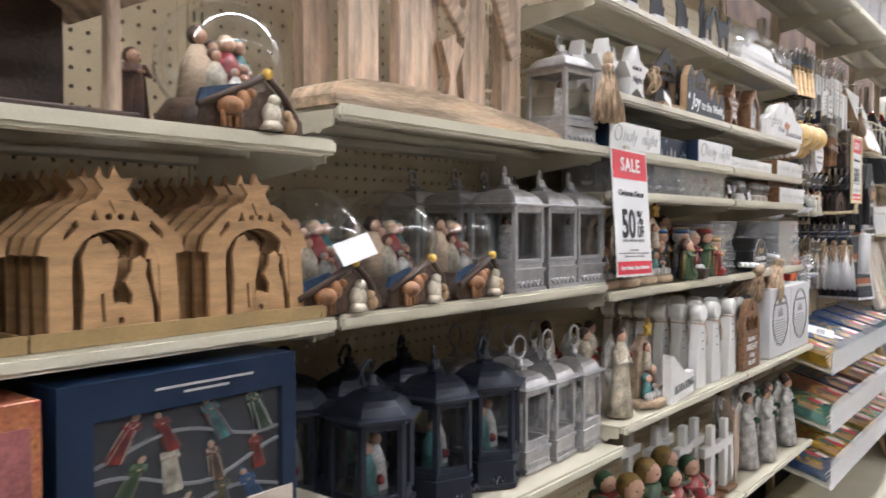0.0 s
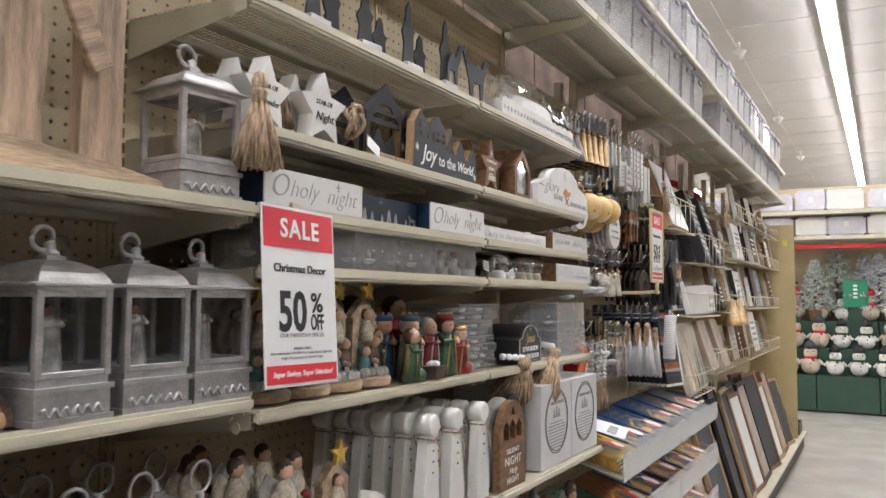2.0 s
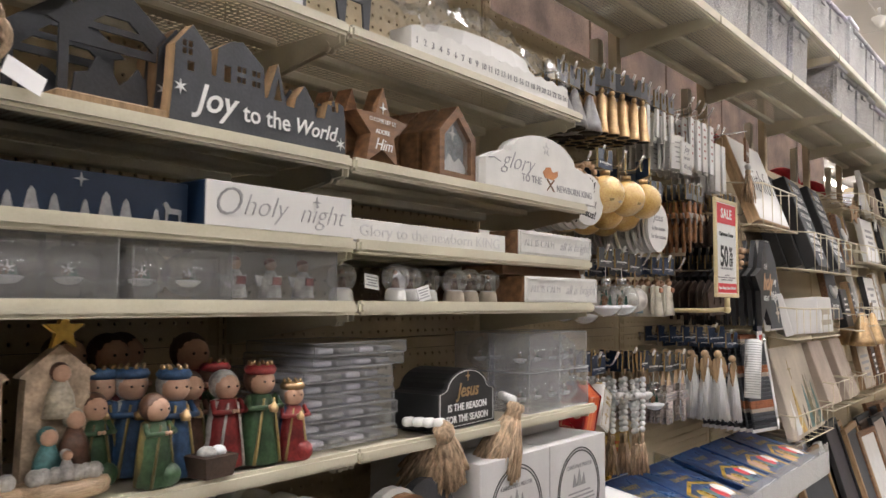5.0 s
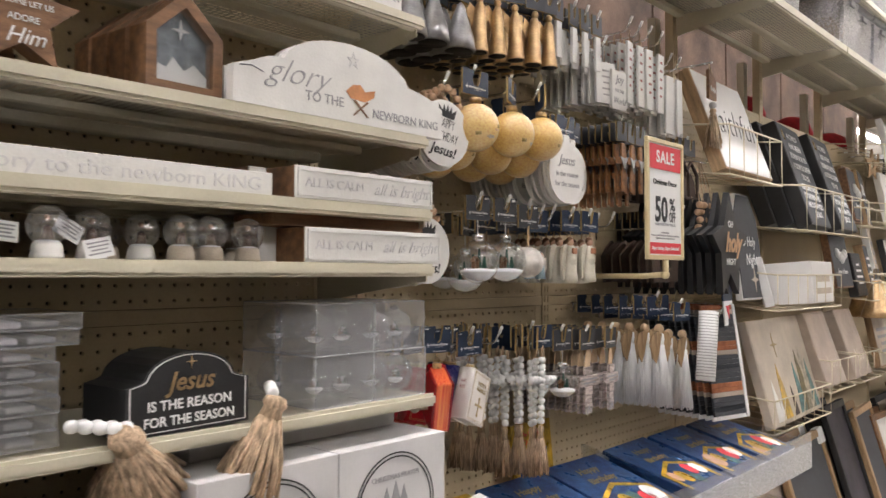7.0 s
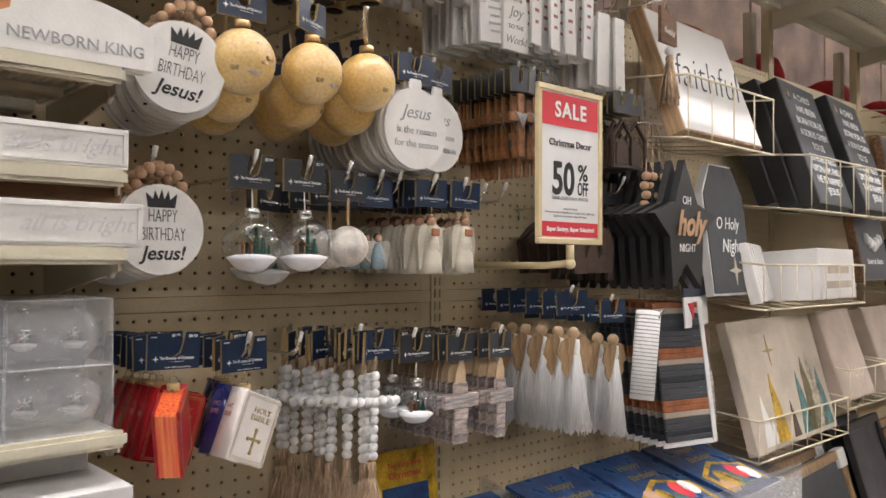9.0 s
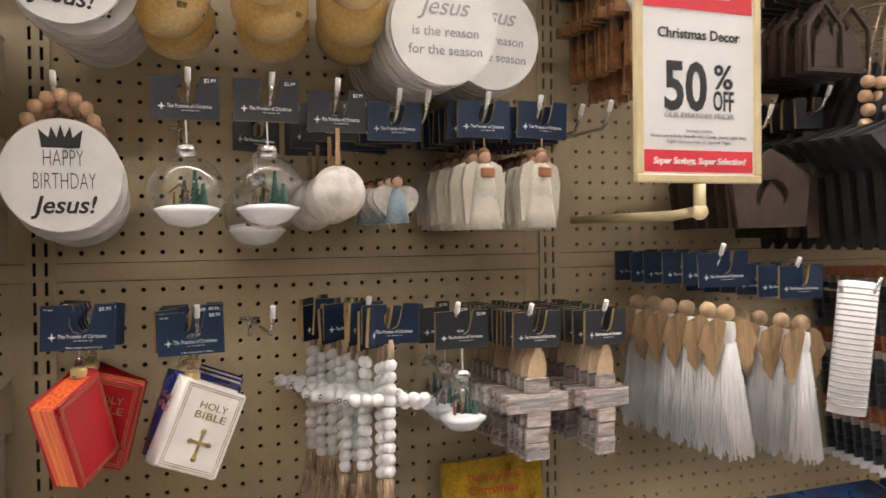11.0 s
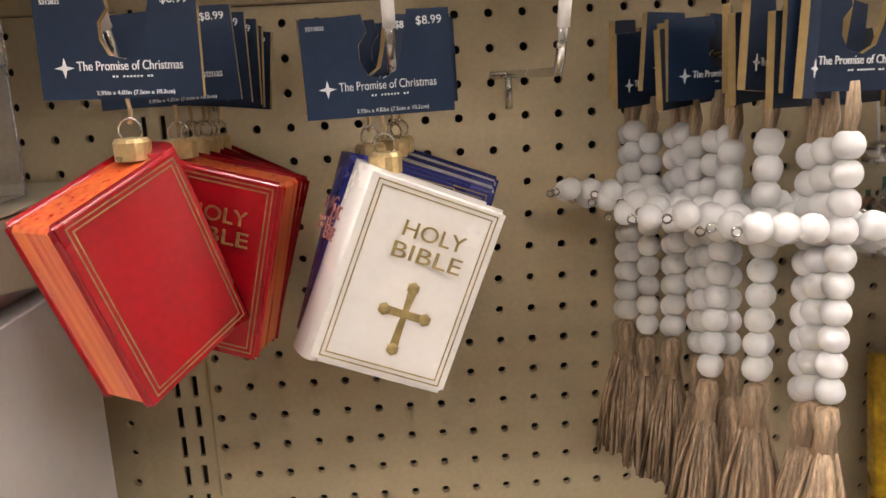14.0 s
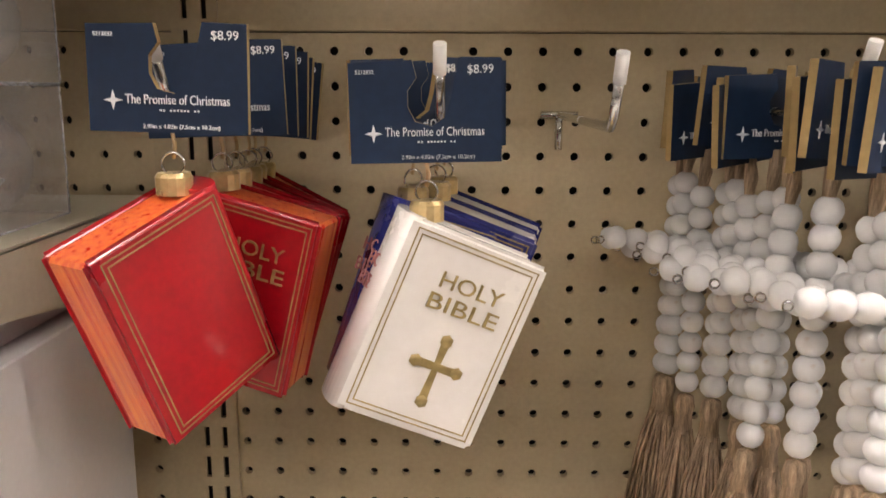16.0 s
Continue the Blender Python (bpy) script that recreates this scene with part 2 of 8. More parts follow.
def hazy(name, amount):
    """Clear plastic with a milky film."""
    m = clear(name, (0.95, 0.95, 0.96), 0.1, 1.6)
    n, l = m.node_tree.nodes, m.node_tree.links
    old = n["Material Output"].inputs[0].links[0].from_socket
    df, mx, no = n.new("ShaderNodeBsdfDiffuse"), n.new("ShaderNodeMixShader"), n.new("ShaderNodeTexNoise")
    df.inputs[0].default_value = (0.8, 0.8, 0.8, 1)
    no.inputs["Scale"].default_value, no.inputs["Detail"].default_value = 45, 4
    mr = n.new("ShaderNodeMapRange")
    mr.inputs[1].default_value, mr.inputs[2].default_value = 0.35, 0.75
    mr.inputs[3].default_value, mr.inputs[4].default_value = amount * 0.4, amount * 1.8
    l.new(no.outputs[0], mr.inputs[0])
    l.new(mr.outputs[0], mx.inputs[0])
    l.new(old, mx.inputs[1])
    l.new(df.outputs[0], mx.inputs[2])
    l.new(mx.outputs[0], n["Material Output"].inputs[0])
    return m


CARTON = hazy("hazy_clear_carton", 0.15)
TRAYP = hazy("cloudy_tray_plastic", 0.38)
TUB = hazy("milky_tub_plastic", 0.42)
CARTONEDGE = hazy("carton_fold_edge", 0.35)
DOME = hazy("glass_dome", 0.05)
LIGHTINK = mat("pale_grey_ink", (0.42, 0.41, 0.40), 0.6, var=0.05)


# ---- shape helpers ----
def box(x0, y0, z0, x1, y1, z1, bevel=0.0, bm=None, seg=1):
    b = bmesh.new()
    v = [b.verts.new((x, y, z)) for x in (x0, x1) for y in (y0, y1) for z in (z0, z1)]
    for f in ((0, 1, 3, 2), (4, 6, 7, 5), (0, 4, 5, 1), (2, 3, 7, 6), (0, 2, 6, 4), (1, 5, 7, 3)):
        b.faces.new([v[i] for i in f])
    if bevel:
        bmesh.ops.bevel(b, geom=b.edges[:], offset=bevel, segments=seg, affect="EDGES")
    bmesh.ops.recalc_face_normals(b, faces=b.faces[:])
    return join(bm, b) if bm else b


def join(a, b, m=None):
    """Adds bmesh b, moved by m, to bmesh a."""
    if m is not None:
        b.transform(m)
    me = bpy.data.meshes.new("tmp")
    b.to_mesh(me)
    b.free()
    a.from_mesh(me)
    bpy.data.meshes.remove(me)
    return a


def lathe(profile, seg=20, smooth=True, power=2.0, sx=1.0, sy=1.0):
    """A turned shape from (radius, height) pairs."""
    b = bmesh.new()
    rings = []
    for r, z in profile:
        if r < 1e-6:
            rings.append([b.verts.new((0, 0, z))])
        else:
            ring = []
            for i in range(seg):
                a = 2 * math.pi * (i + 0.5) / seg
                ring.append(b.verts.new((r * sx * math.cos(a), r * sy * math.sin(a), z)))
            rings.append(ring)
    for p, q in zip(rings, rings[1:]):
        for i in range(seg):
            j = (i + 1) % seg
            if len(p) == 1 and len(q) == 1:
                continue
            if len(p) == 1:
                f = b.faces.new((p[0], q[j], q[i]))
            elif len(q) == 1:
                f = b.faces.new((p[i], p[j], q[0]))
            else:
                f = b.faces.new((p[i], p[j], q[j], q[i]))
            f.smooth = smooth
    for ring, flip in ((rings[0], True), (rings[-1], False)):
        if len(ring) > 2:
            b.faces.new(ring[::-1] if flip else ring)
    bmesh.ops.recalc_face_normals(b, faces=b.faces[:])
    return b


def ball(r, seg=16, rings=9, sz=1.0, z=0.0):
    return lathe([(0, z - r * sz)] + [(r * math.sin(math.pi * i / rings), z - r * sz * math.cos(math.pi * i / rings)) for i in range(1, rings)] + [(0, z + r * sz)], seg)


def plate(outline, y0, y1, holes=()):
    """A flat shape in the x-z plane with holes, y0 to y1 thick."""
    b = bmesh.new()
    es = []
    for loop in (outline, *holes):
        vs = [b.verts.new((x, y0, z)) for x, z in loop]
        es += [b.edges.new((vs[i], vs[(i + 1) % len(vs)])) for i in range(len(vs))]
    bmesh.ops.triangle_fill(b, use_beauty=True, use_dissolve=False, edges=es)
    r = bmesh.ops.extrude_face_region(b, geom=b.faces[:])
    bmesh.ops.translate(b, verts=[g for g in r["geom"] if isinstance(g, bmesh.types.BMVert)], vec=(0, y1 - y0, 0))
    bmesh.ops.recalc_face_normals(b, faces=b.faces[:])
    return b


def wire(points, r, seg=6, close=False):
    """A round rod along a line of points."""
    b = bmesh.new()
    pts = [Vector(p) for p in points]
    n, rings = len(pts), []
    for i, p in enumerate(pts):
        if close:
            d = pts[(i + 1) % n] - pts[i - 1]
        else:
            d = pts[min(i + 1, n - 1)] - pts[max(i - 1, 0)]
        d.normalize()
        u = d.cross(Vector((0.31, 0.17, 0.93))).normalized()
        w = d.cross(u)
        rr = r[i] if isinstance(r, (list, tuple)) else r
        rings.append([b.verts.new(p + rr * (math.cos(2 * math.pi * k / seg) * u + math.sin(2 * math.pi * k / seg) * w)) for k in range(seg)])
    for i in range(n if close else n - 1):
        p, q = rings[i], rings[(i + 1) % n]
        for k in range(seg):
            b.faces.new((p[k], p[(k + 1) % seg], q[(k + 1) % seg], q[k])).smooth = True
    if not close:
        b.faces.new(rings[0][::-1])
        b.faces.new(rings[-1])
    bmesh.ops.recalc_face_normals(b, faces=b.faces[:])
    return b


def circle(cx, cz, r, n=20, a0=0.0, a1=360.0, sz=1.0):
    full = abs(a1 - a0) >= 360
    return [(cx + r * math.cos(radians(a0 + (a1 - a0) * i / (n if full else n - 1))), cz + sz * r * math.sin(radians(a0 + (a1 - a0) * i / (n if full else n - 1)))) for i in range(n)]


def star(cx, cz, r, k=0.42, points=5, turn=90.0):
    return [(cx + (r if i % 2 == 0 else r * k) * math.cos(radians(turn + 180 * i / points)), cz + (r if i % 2 == 0 else r * k) * math.sin(radians(turn + 180 * i / points))) for i in range(2 * points)]


def mesh_of(b, material, name="mesh"):
    me = bpy.data.meshes.new(name)
    b.to_mesh(me)
    b.free()
    me.materials.append(material)
    return me


def part(name, b, material, parent=None, label="", m=None):
    """Links a bmesh (or a mesh) as one mesh object under its thing or part."""
    me = b if isinstance(b, bpy.types.Mesh) else mesh_of(b, material, name)
    ob = new(name, me)
    if parent:
        ob.parent = parent
    if m is not None:
        ob.matrix_basis = m
    if label:
        ob["label"] = label
    return ob


def thing(name, label, category, m=None, group="", kind=""):
    ob = new(name)
    ob.empty_display_size = 0.05
    if m is not None:
        ob.matrix_basis = m
    return tagged(ob, label, category, group, kind)


LETTERS = {}


def words(text, size, material, parent, x, y, z, align="CENTER", shear=0.0, name="lettering", width=0.0, rot=0.0, space=1.0, flat=False, bold=0.0, line=1.0, label="", tall=False):
    """Raised lettering on a front face, in the x-z plane at depth y (or lying on top of a thing). width: squeeze to this width."""
    key = (text, size, align, shear, material.name, space, bold, line)
    if key not in LETTERS:
        cu = bpy.data.curves.new("letters", "FONT")
        cu.body, cu.size, cu.align_x, cu.align_y, cu.shear, cu.extrude, cu.space_character = text, size, align, "CENTER", shear, 0.0004, space
        cu.offset, cu.space_line, cu.resolution_u = bold, line, 3
        ob = bpy.data.objects.new("letters", cu)
        scene.collection.objects.link(ob)
        dg = bpy.context.evaluated_depsgraph_get()
        me = bpy.data.meshes.new_from_object(ob.evaluated_get(dg))
        bpy.data.objects.remove(ob)
        bpy.data.curves.remove(cu)
        me.materials.clear()
        me.materials.append(material)
        LETTERS[key] = me
    me = LETTERS[key]
    xs = [v.co.x for v in me.vertices] or [0, 1]
    k = width / max(1e-6, max(xs) - min(xs)) if width else 1.0
    turn = Matrix.Rotation(radians(0 if flat else 90), 4, "X")
    return part(name, me, material, parent, label, Matrix.Translation((x, y, z)) @ Matrix.Rotation(radians(rot), 4, "Y") @ turn @ Matrix.Diagonal((k, k if width and k < 1 and not tall else 1, 1, 1)))


def bars(parent, material, x, y, z, lines, pitch, height, name="print_line"):
    """Unreadable print as thin bars: widths of the lines, centred at x, going down from z."""
    b = bmesh.new()
    for i, w in enumerate(lines):
        box(x - w / 2, y - 0.0005, z - i * pitch - height, x + w / 2, y + 0.0003, z - i * pitch, bm=b)
    return part(name, b, material, parent)


def holed(nx, nz, dx, dz, hole, thick):
    """A sheet of nx by nz cells in the x-z plane, each with a hole (8 or 4 corners, counter-clockwise) punched through it."""
    k = len(hole)
    cx, cz = np.meshgrid((np.arange(nx) + 0.5) * dx, (np.arange(nz) + 0.5) * dz)
    cx, cz = cx.ravel(), cz.ravel()
    gx, gz = np.meshgrid(np.arange(nx + 1) * dx, np.arange(nz + 1) * dz)
    verts = [np.stack([gx.ravel(), 0 * gx.ravel(), gz.ravel()], 1)]
    base = (nx + 1) * (nz + 1)
    hx = cx[:, None] + np.array([h[0] for h in hole])[None]
    hz = cz[:, None] + np.array([h[1] for h in hole])[None]
    verts.append(np.stack([hx.ravel(), 0 * hx.ravel(), hz.ravel()], 1))
    verts.append(np.stack([hx.ravel(), 0 * hx.ravel() + thick, hz.ravel()], 1))
    n = nx * nz
    faces = []
    for c in range(n):
        j, i = divmod(c, nx)
        g = [j * (nx + 1) + i, j * (nx + 1) + i + 1, (j + 1) * (nx + 1) + i + 1, (j + 1) * (nx + 1) + i]
        f = [base + c * k + q for q in range(k)]
        r = [base + n * k + c * k + q for q in range(k)]
        if k == 8:
            for s in range(4):
                a, d = (2 * s + 5) % 8, (2 * s + 6) % 8
                faces.append((g[s], g[(s + 1) % 4], f[d], f[a]))
                faces.append((g[(s + 1) % 4], f[(d + 1) % 8], f[d]))
        else:
            for s in range(4):
                faces.append((g[s], g[(s + 1) % 4], f[(s + 1) % 4], f[s]))
        for q in range(k):
            faces.append((f[q], f[(q + 1) % k], r[(q + 1) % k], r[q]))
    me = bpy.data.meshes.new("holed")
    me.from_pydata(np.concatenate(verts).tolist(), [], faces)
    me.validate()
    return me


# ---- structure ----
WY = 1.11
BAYS = [-0.83, -0.03, 0.77, 1.57, 2.37, 3.15, 3.91, 4.70, 5.50, 6.30, 7.10, 7.95, 8.85]
PITCH = 0.0261

fl = tagged(new("floor", mesh_of(box(-9, -9, -0.1, 26, 6, 0), FLOOR)), "pale polished store floor", "floor", kind="structure")
cl = bmesh.new()
box(-9, -9, 4.26, 26, 6, 4.36, bm=cl)
for i in range(29):
    box(-9 + i * 1.22, -9, 4.254, -8.98 + i * 1.22, 6, 4.262, bm=cl)
for y in (-2.6, -0.6, 1.35, 3.2):
    box(-9, y, 4.252, 26, y + 0.025, 4.263, bm=cl)
tagged(new("ceiling", mesh_of(cl, CEIL)), "white ceiling panels with thin ribs", "ceiling", kind="structure")
for nm, b in (("wall_north", (-9, 6, 0, 26, 6.2, 4.36)), ("wall_south", (-9, -9.2, 0, 26, -9, 4.36)), ("wall_west", (-9.2, -9, 0, -9, 6, 4.36)), ("wall_east", (26, -9, 0, 26.2, 6, 4.36))):
    tagged(new(nm, mesh_of(box(*b), WALL)), "plain cream store wall", "wall", kind="structure")

# opposite side of the aisle, never in view: stand-in darkened to cut bounced light
tagged(new("wall_aisle", mesh_of(box(-6, -2.3, 0, 8.8, -1.75, 2.0), AISLE)), "unseen dark block standing in for the facing shelving run", "wall", kind="structure")

# strip lamps
for k, (y, x0) in enumerate(((0.38, -4.0), (-3.4, -4.0), (4.1, -4.0))):
    for i in range(11):
        lamp = thing("strip_light", "long bare white fluorescent strip light", "ceiling light", pose(x0 + i * 2.45, y, 4.235), "strip lights")
        part("housing", box(0, -0.09, -0.05, 2.44, 0.09, 0, 0.01), CEIL, lamp)
        part("tube", box(0.02, -0.058, -0.085, 2.42, 0.058, -0.052, 0.012), TUBE, lamp, "glowing white tube")

# sprinkler heads hang from the ceiling
for i in range(4):
    sp = thing("sprinkler", "small white sprinkler head under the ceiling", "sprinkler", pose(6.1 + 3.65 * i, 1.29, 4.235), "sprinklers")
    part("pipe", lathe([(0.012, -0.10), (0.012, 0)], 8), CEIL, sp)
    part("deflector", lathe([(0, -0.19), (0.02, -0.185), (0.075, -0.10), (0.06, -0.09), (0, -0.085)], 12), CEIL, sp)

# back panels with punched holes, slotted posts
OCT = [(0.0035 * math.cos(radians(22.5 + 45 * i)), 0.0035 * math.sin(radians(22.5 + 45 * i))) for i in range(8)]
peg_cache = {}
for i, (a, b) in enumerate(zip(BAYS, BAYS[1:])):
    w = b - a - 0.06
    nx = int(w / PITCH)
    x0 = 3.161 if i == 5 else a + 0.03 + (w - nx * PITCH) / 2
    nx = 27 if i == 5 else nx
    pg = thing("pegboard", "tan pegboard back panel with rows of holes", "pegboard", pose(0, 0, 0), "pegboards", "structure")
    for z0, nz in ((0.3016, 41), (1.3979, 36 if i < 5 else 32 if i == 5 else 28)):
        if i < 8:
            if (nx, nz) not in peg_cache:
                me = holed(nx, nz, PITCH, PITCH, OCT, 0.006)
                me.materials.append(PEG)
                peg_cache[nx, nz] = me
            part("panel", peg_cache[nx, nz], PEG, pg, m=pose(x0, WY, z0))
        else:
            part("panel", box(x0, WY, z0, x0 + nx * PITCH, WY + 0.006, z0 + nz * PITCH), PEG, pg)
        for xa, xb in ((a + 0.0165, x0), (x0 + nx * PITCH, b - 0.0165)):
            part("edge_strip", box(xa, WY - 0.001, z0, xb, WY + 0.006, z0 + nz * PITCH), PEG, pg)
    part("rail", box(a + 0.0165, WY - 0.003, 1.3725, b - 0.0165, WY + 0.004, 1.397, 0.001), PEG, pg, "painted joint rail")
# back sheet coloured near-black so the punched holes look shaded
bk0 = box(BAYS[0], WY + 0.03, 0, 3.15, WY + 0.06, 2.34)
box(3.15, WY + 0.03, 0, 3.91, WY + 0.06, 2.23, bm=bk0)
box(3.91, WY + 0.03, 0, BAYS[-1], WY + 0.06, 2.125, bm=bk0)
tagged(new("gondola_back", mesh_of(bk0, GAPSHADE)), "inner back of the shelving run, near-black for shade behind holes", "wall", kind="structure")
SLOT = [(-0.0022, -0.009), (0.0022, -0.009), (0.0022, 0.009), (-0.0022, 0.009)]
slot_mesh = holed(2, 97, 0.0145, PITCH, SLOT, 0.004)
slot_mesh.materials.append(PEG)
side = box(-0.003, 0, 0, 0.0005, 0.03, 2.54)
box(0.0285, 0, 0, 0.032, 0.03, 2.54, bm=side)
side = mesh_of(side, PEG)
for x in BAYS:
    up = thing("upright", "tan steel upright with two rows of slots", "upright", pose(x - 0.0145, WY - 0.006, 0.02), "uprights", "structure")
    part("slotted_face", slot_mesh, PEG, up)
    part("flange", side, PEG, up)
    # near-black strip paints the shade seen through the slots
    part("core", box(0, 0.012, 0, 0.029, 0.016, 2.54), GAPSHADE, up)


def shelf(x0, x1, z, yf, perf=False, brackets=(True, True), lip=0.021):
    """A steel shelf: deck, rounded front edge, stiffeners and end brackets. z is the top of its front edge."""
    s = thing("shelf", "cream painted steel gondola shelf with a rounded front edge", "shelf", pose(x0, yf, z), "gondola shelves", "structure")
    w, d = x1 - x0, WY - yf - 0.008
    part("front_edge", box(0.001, 0, -lip, w - 0.001, 0.016, 0, 0.005, seg=2), NOSE, s)
    part("deck", box(0.003, 0.016, -0.0052, w - 0.003, d, -0.004), PERF if perf else CREAM, s)
    for y0, y1, z0, e in ((0.017, 0.028, -0.022, 0.01), (d * 0.47, d * 0.47 + 0.03, -0.020, 0.03), (d * 0.86, d * 0.86 + 0.03, -0.024, 0.03)):
        part("stiffener", box(e, y0, z0, w - e, y1, -0.0056, 0.003), CREAM, s)
    for on, x in zip(brackets, (0.004, w - 0.007)):
        if on:
            br = bmesh.new()
            prof = [(0.02, -0.007), (0.02, -0.03), (d * 0.55, -0.052), (d - 0.005, -0.075), (d - 0.005, -0.007)]
            vs = [[br.verts.new((xx, yy, zz)) for yy, zz in prof] for xx in (x, x + 0.003)]
            br.faces.new(vs[0]); br.faces.new(vs[1][::-1])
            for q in range(5):
                br.faces.new((vs[0][q], vs[0][(q + 1) % 5], vs[1][(q + 1) % 5], vs[1][q]))
            bmesh.ops.recalc_face_normals(br, faces=br.faces[:])
            join(br, lathe([(0.009, 0), (0.009, 0.006)], 12), Matrix.Translation((x + 0.0015, 0.05, -0.03)) @ pose(0, 0, -0.0, 0, 90, 0) @ Matrix.Translation((0, 0, -0.003)))
            part("bracket", br, CREAM, s)
    return s


F = 0.785
for z, yf, pf in ((1.514, F, True), (1.275, F, False), (1.028, 0.75, False), (0.56, 0.74, False)):
    shelf(-0.03, 0.768, z, yf, pf)
    shelf(-0.83, -0.032, z, yf, pf)
for z, yf, pf in ((1.566, F, True), (1.276, F, False), (0.932, 0.742, False), (0.56, 0.74, False)):
    shelf(0.772, 1.568, z, yf, pf)
CZ = dict(c6=1.905, c5=1.695, c4=1.568, c3=1.474, c2=1.254, c1=0.97, c0=0.62)
CF = dict(c6=0.81, c5=0.80, c4=0.79, c3=0.785, c2=0.782, c1=0.745, c0=0.745)
for k in CZ:
    shelf(1.572, 2.37, CZ[k], CF[k], k in ("c6", "c5"))
    shelf(2.371, 3.118, CZ[k], CF[k], k in ("c6", "c5"))
for a, b in zip(BAYS, BAYS[1:]):
    shelf(a + 0.001, b - 0.001, 2.36, F - 0.02, True, lip=0.035)
    shelf(a + 0.001, b - 0.001, 2.635, F - 0.02, True, lip=0.035)
# base deck and kick plate
bs = thing("base_deck", "cream steel base deck with a dark kick plate", "base deck", kind="structure")
for a, b in zip(BAYS, BAYS[1:]):
    part("deck_panel", box(a + 0.001, 0.66, 0.13, b - 0.001, WY, 0.15, 0.004), CREAM, bs)
part("kick_plate", box(BAYS[0], 0.69, 0.0, BAYS[-1] + 0.5, WY, 0.128), KICK, bs)
part("end_ledge", box(BAYS[-1] + 0.03, 0.66, 0.13, BAYS[-1] + 0.5, WY, 0.15, 0.004), CREAM, bs)
lb = thing("open_bin", "small black open plastic bin on the end ledge", "bin", pose(9.02, 0.70, 0.151))
bb = box(0, 0, 0, 0.30, 0.22, 0.008, 0.002)
for q in ((0, 0, 0.30, 0.008), (0, 0.212, 0.30, 0.22), (0, 0.008, 0.008, 0.212), (0.292, 0.008, 0.30, 0.212)):
    box(q[0], q[1], 0.008, q[2], q[3], 0.11, 0.002, bm=bb)
part("tub", bb, KICK, lb)
part("paper", box(0.04, 0.04, 0.009, 0.26, 0.18, 0.085), PAPER, lb, "white papers inside")
ep = thing("end_panel", "tall tan steel end panel of the shelving run", "end panel", kind="structure")
part("panel", box(8.86, 0.70, 0.15, 8.90, 1.6, 2.14, 0.004), mat("tan_end_panel", (0.50, 0.40, 0.20), 0.5, var=0.06, scale=4), ep)
part("price_tag", box(8.857, 0.76, 1.94, 8.86, 0.80, 2.0), mat("yellow_tag", (0.7, 0.6, 0.1), 0.6), ep)


# ---- goods: shared builders ----
def multi(items, name="mesh"):
    """One mesh out of several (bmesh, material) pieces."""
    mats, out = [], bmesh.new()
    for b, material in items:
        if material not in mats:
            mats.append(material)
        k = mats.index(material)
        for f in b.faces:
            f.material_index = k
        join(out, b)
    me = bpy.data.meshes.new(name)
    out.to_mesh(me)
    out.free()
    for q in mats:
        me.materials.append(q)
    return me


def moved(b, x=0.0, y=0.0, z=0.0, rx=0.0, ry=0.0, rz=0.0, s=1.0):
    b.transform(pose(x, y, z, rx, ry, rz) @ Matrix.Diagonal((s, s, s, 1)))
    return b


def tassel_bm(length, r, strands=26, seed=1, head=0.25):
    """A bundle of twine: a wrapped neck and hanging strands, from z=0 down."""
    rng = random.Random(seed)
    b = lathe([(0, 0), (r * 0.30, -0.002), (r * 0.38, -length * head * 0.35), (r * 0.30, -length * head * 0.55), (r * 0.36, -length * head), (0, -length * head - 0.002)], 10)
    for i in range(strands):
        a, q = rng.uniform(0, 6.28), math.sqrt(rng.random())
        x, y = math.cos(a) * q, math.sin(a) * q
        l = length * rng.uniform(0.86, 1.06)
        join(b, wire([(x * r * 0.3, y * r * 0.3, -length * head * 0.9), (x * r * 0.75, y * r * 0.75, -length * 0.6), (x * r + rng.uniform(-1, 1) * r * 0.15, y * r, -l)], r * 0.075, 4))
    return b


def snowglobe_fill(r, seed=0):
    rng = random.Random(seed)
    items = [(lathe([(0, -r * 0.93), (r * 0.5, -r * 0.82), (r * 0.80, -r * 0.52), (r * 0.86, -r * 0.42), (r * 0.55, -r * 0.34), (0, -r * 0.30)], 16), SNOW)]
    for k, (x, y, h) in enumerate(((0.22, 0.1, 0.95), (-0.05, 0.25, 0.7), (0.42, -0.05, 0.6))):
        t = bmesh.new()
        for q in range(7):
            z = -r * 0.36 + r * h * q / 7
            join(t, lathe([(r * 0.2 * (1 - q / 8), z), (r * 0.05, z + r * h * 0.16)], 9, False))
        items.append((moved(t, x * r, y * r, 0), PINE))
    st = box(-r * 0.36, -r * 0.1, -r * 0.38, -r * 0.3, r * 0.1, r * 0.02)
    box(-r * 0.08, -r * 0.1, -r * 0.38, -r * 0.02, r * 0.1, r * 0.02, bm=st)
    join(st, plate([(-r * 0.48, r * 0.0), (-r * 0.19, r * 0.26), (r * 0.1, r * 0.0), (r * 0.04, r * 0.0), (-r * 0.19, r * 0.19), (-r * 0.42, r * 0.0)], -r * 0.12, r * 0.12))
    items.append((st, BROWN))
    items.append((lathe([(0, -r * 0.38), (r * 0.07, -r * 0.36), (r * 0.03, -r * 0.1), (r * 0.05, -r * 0.06), (0, 0)], 8), ROBES[2]))
    return multi(items, "winter_scene")


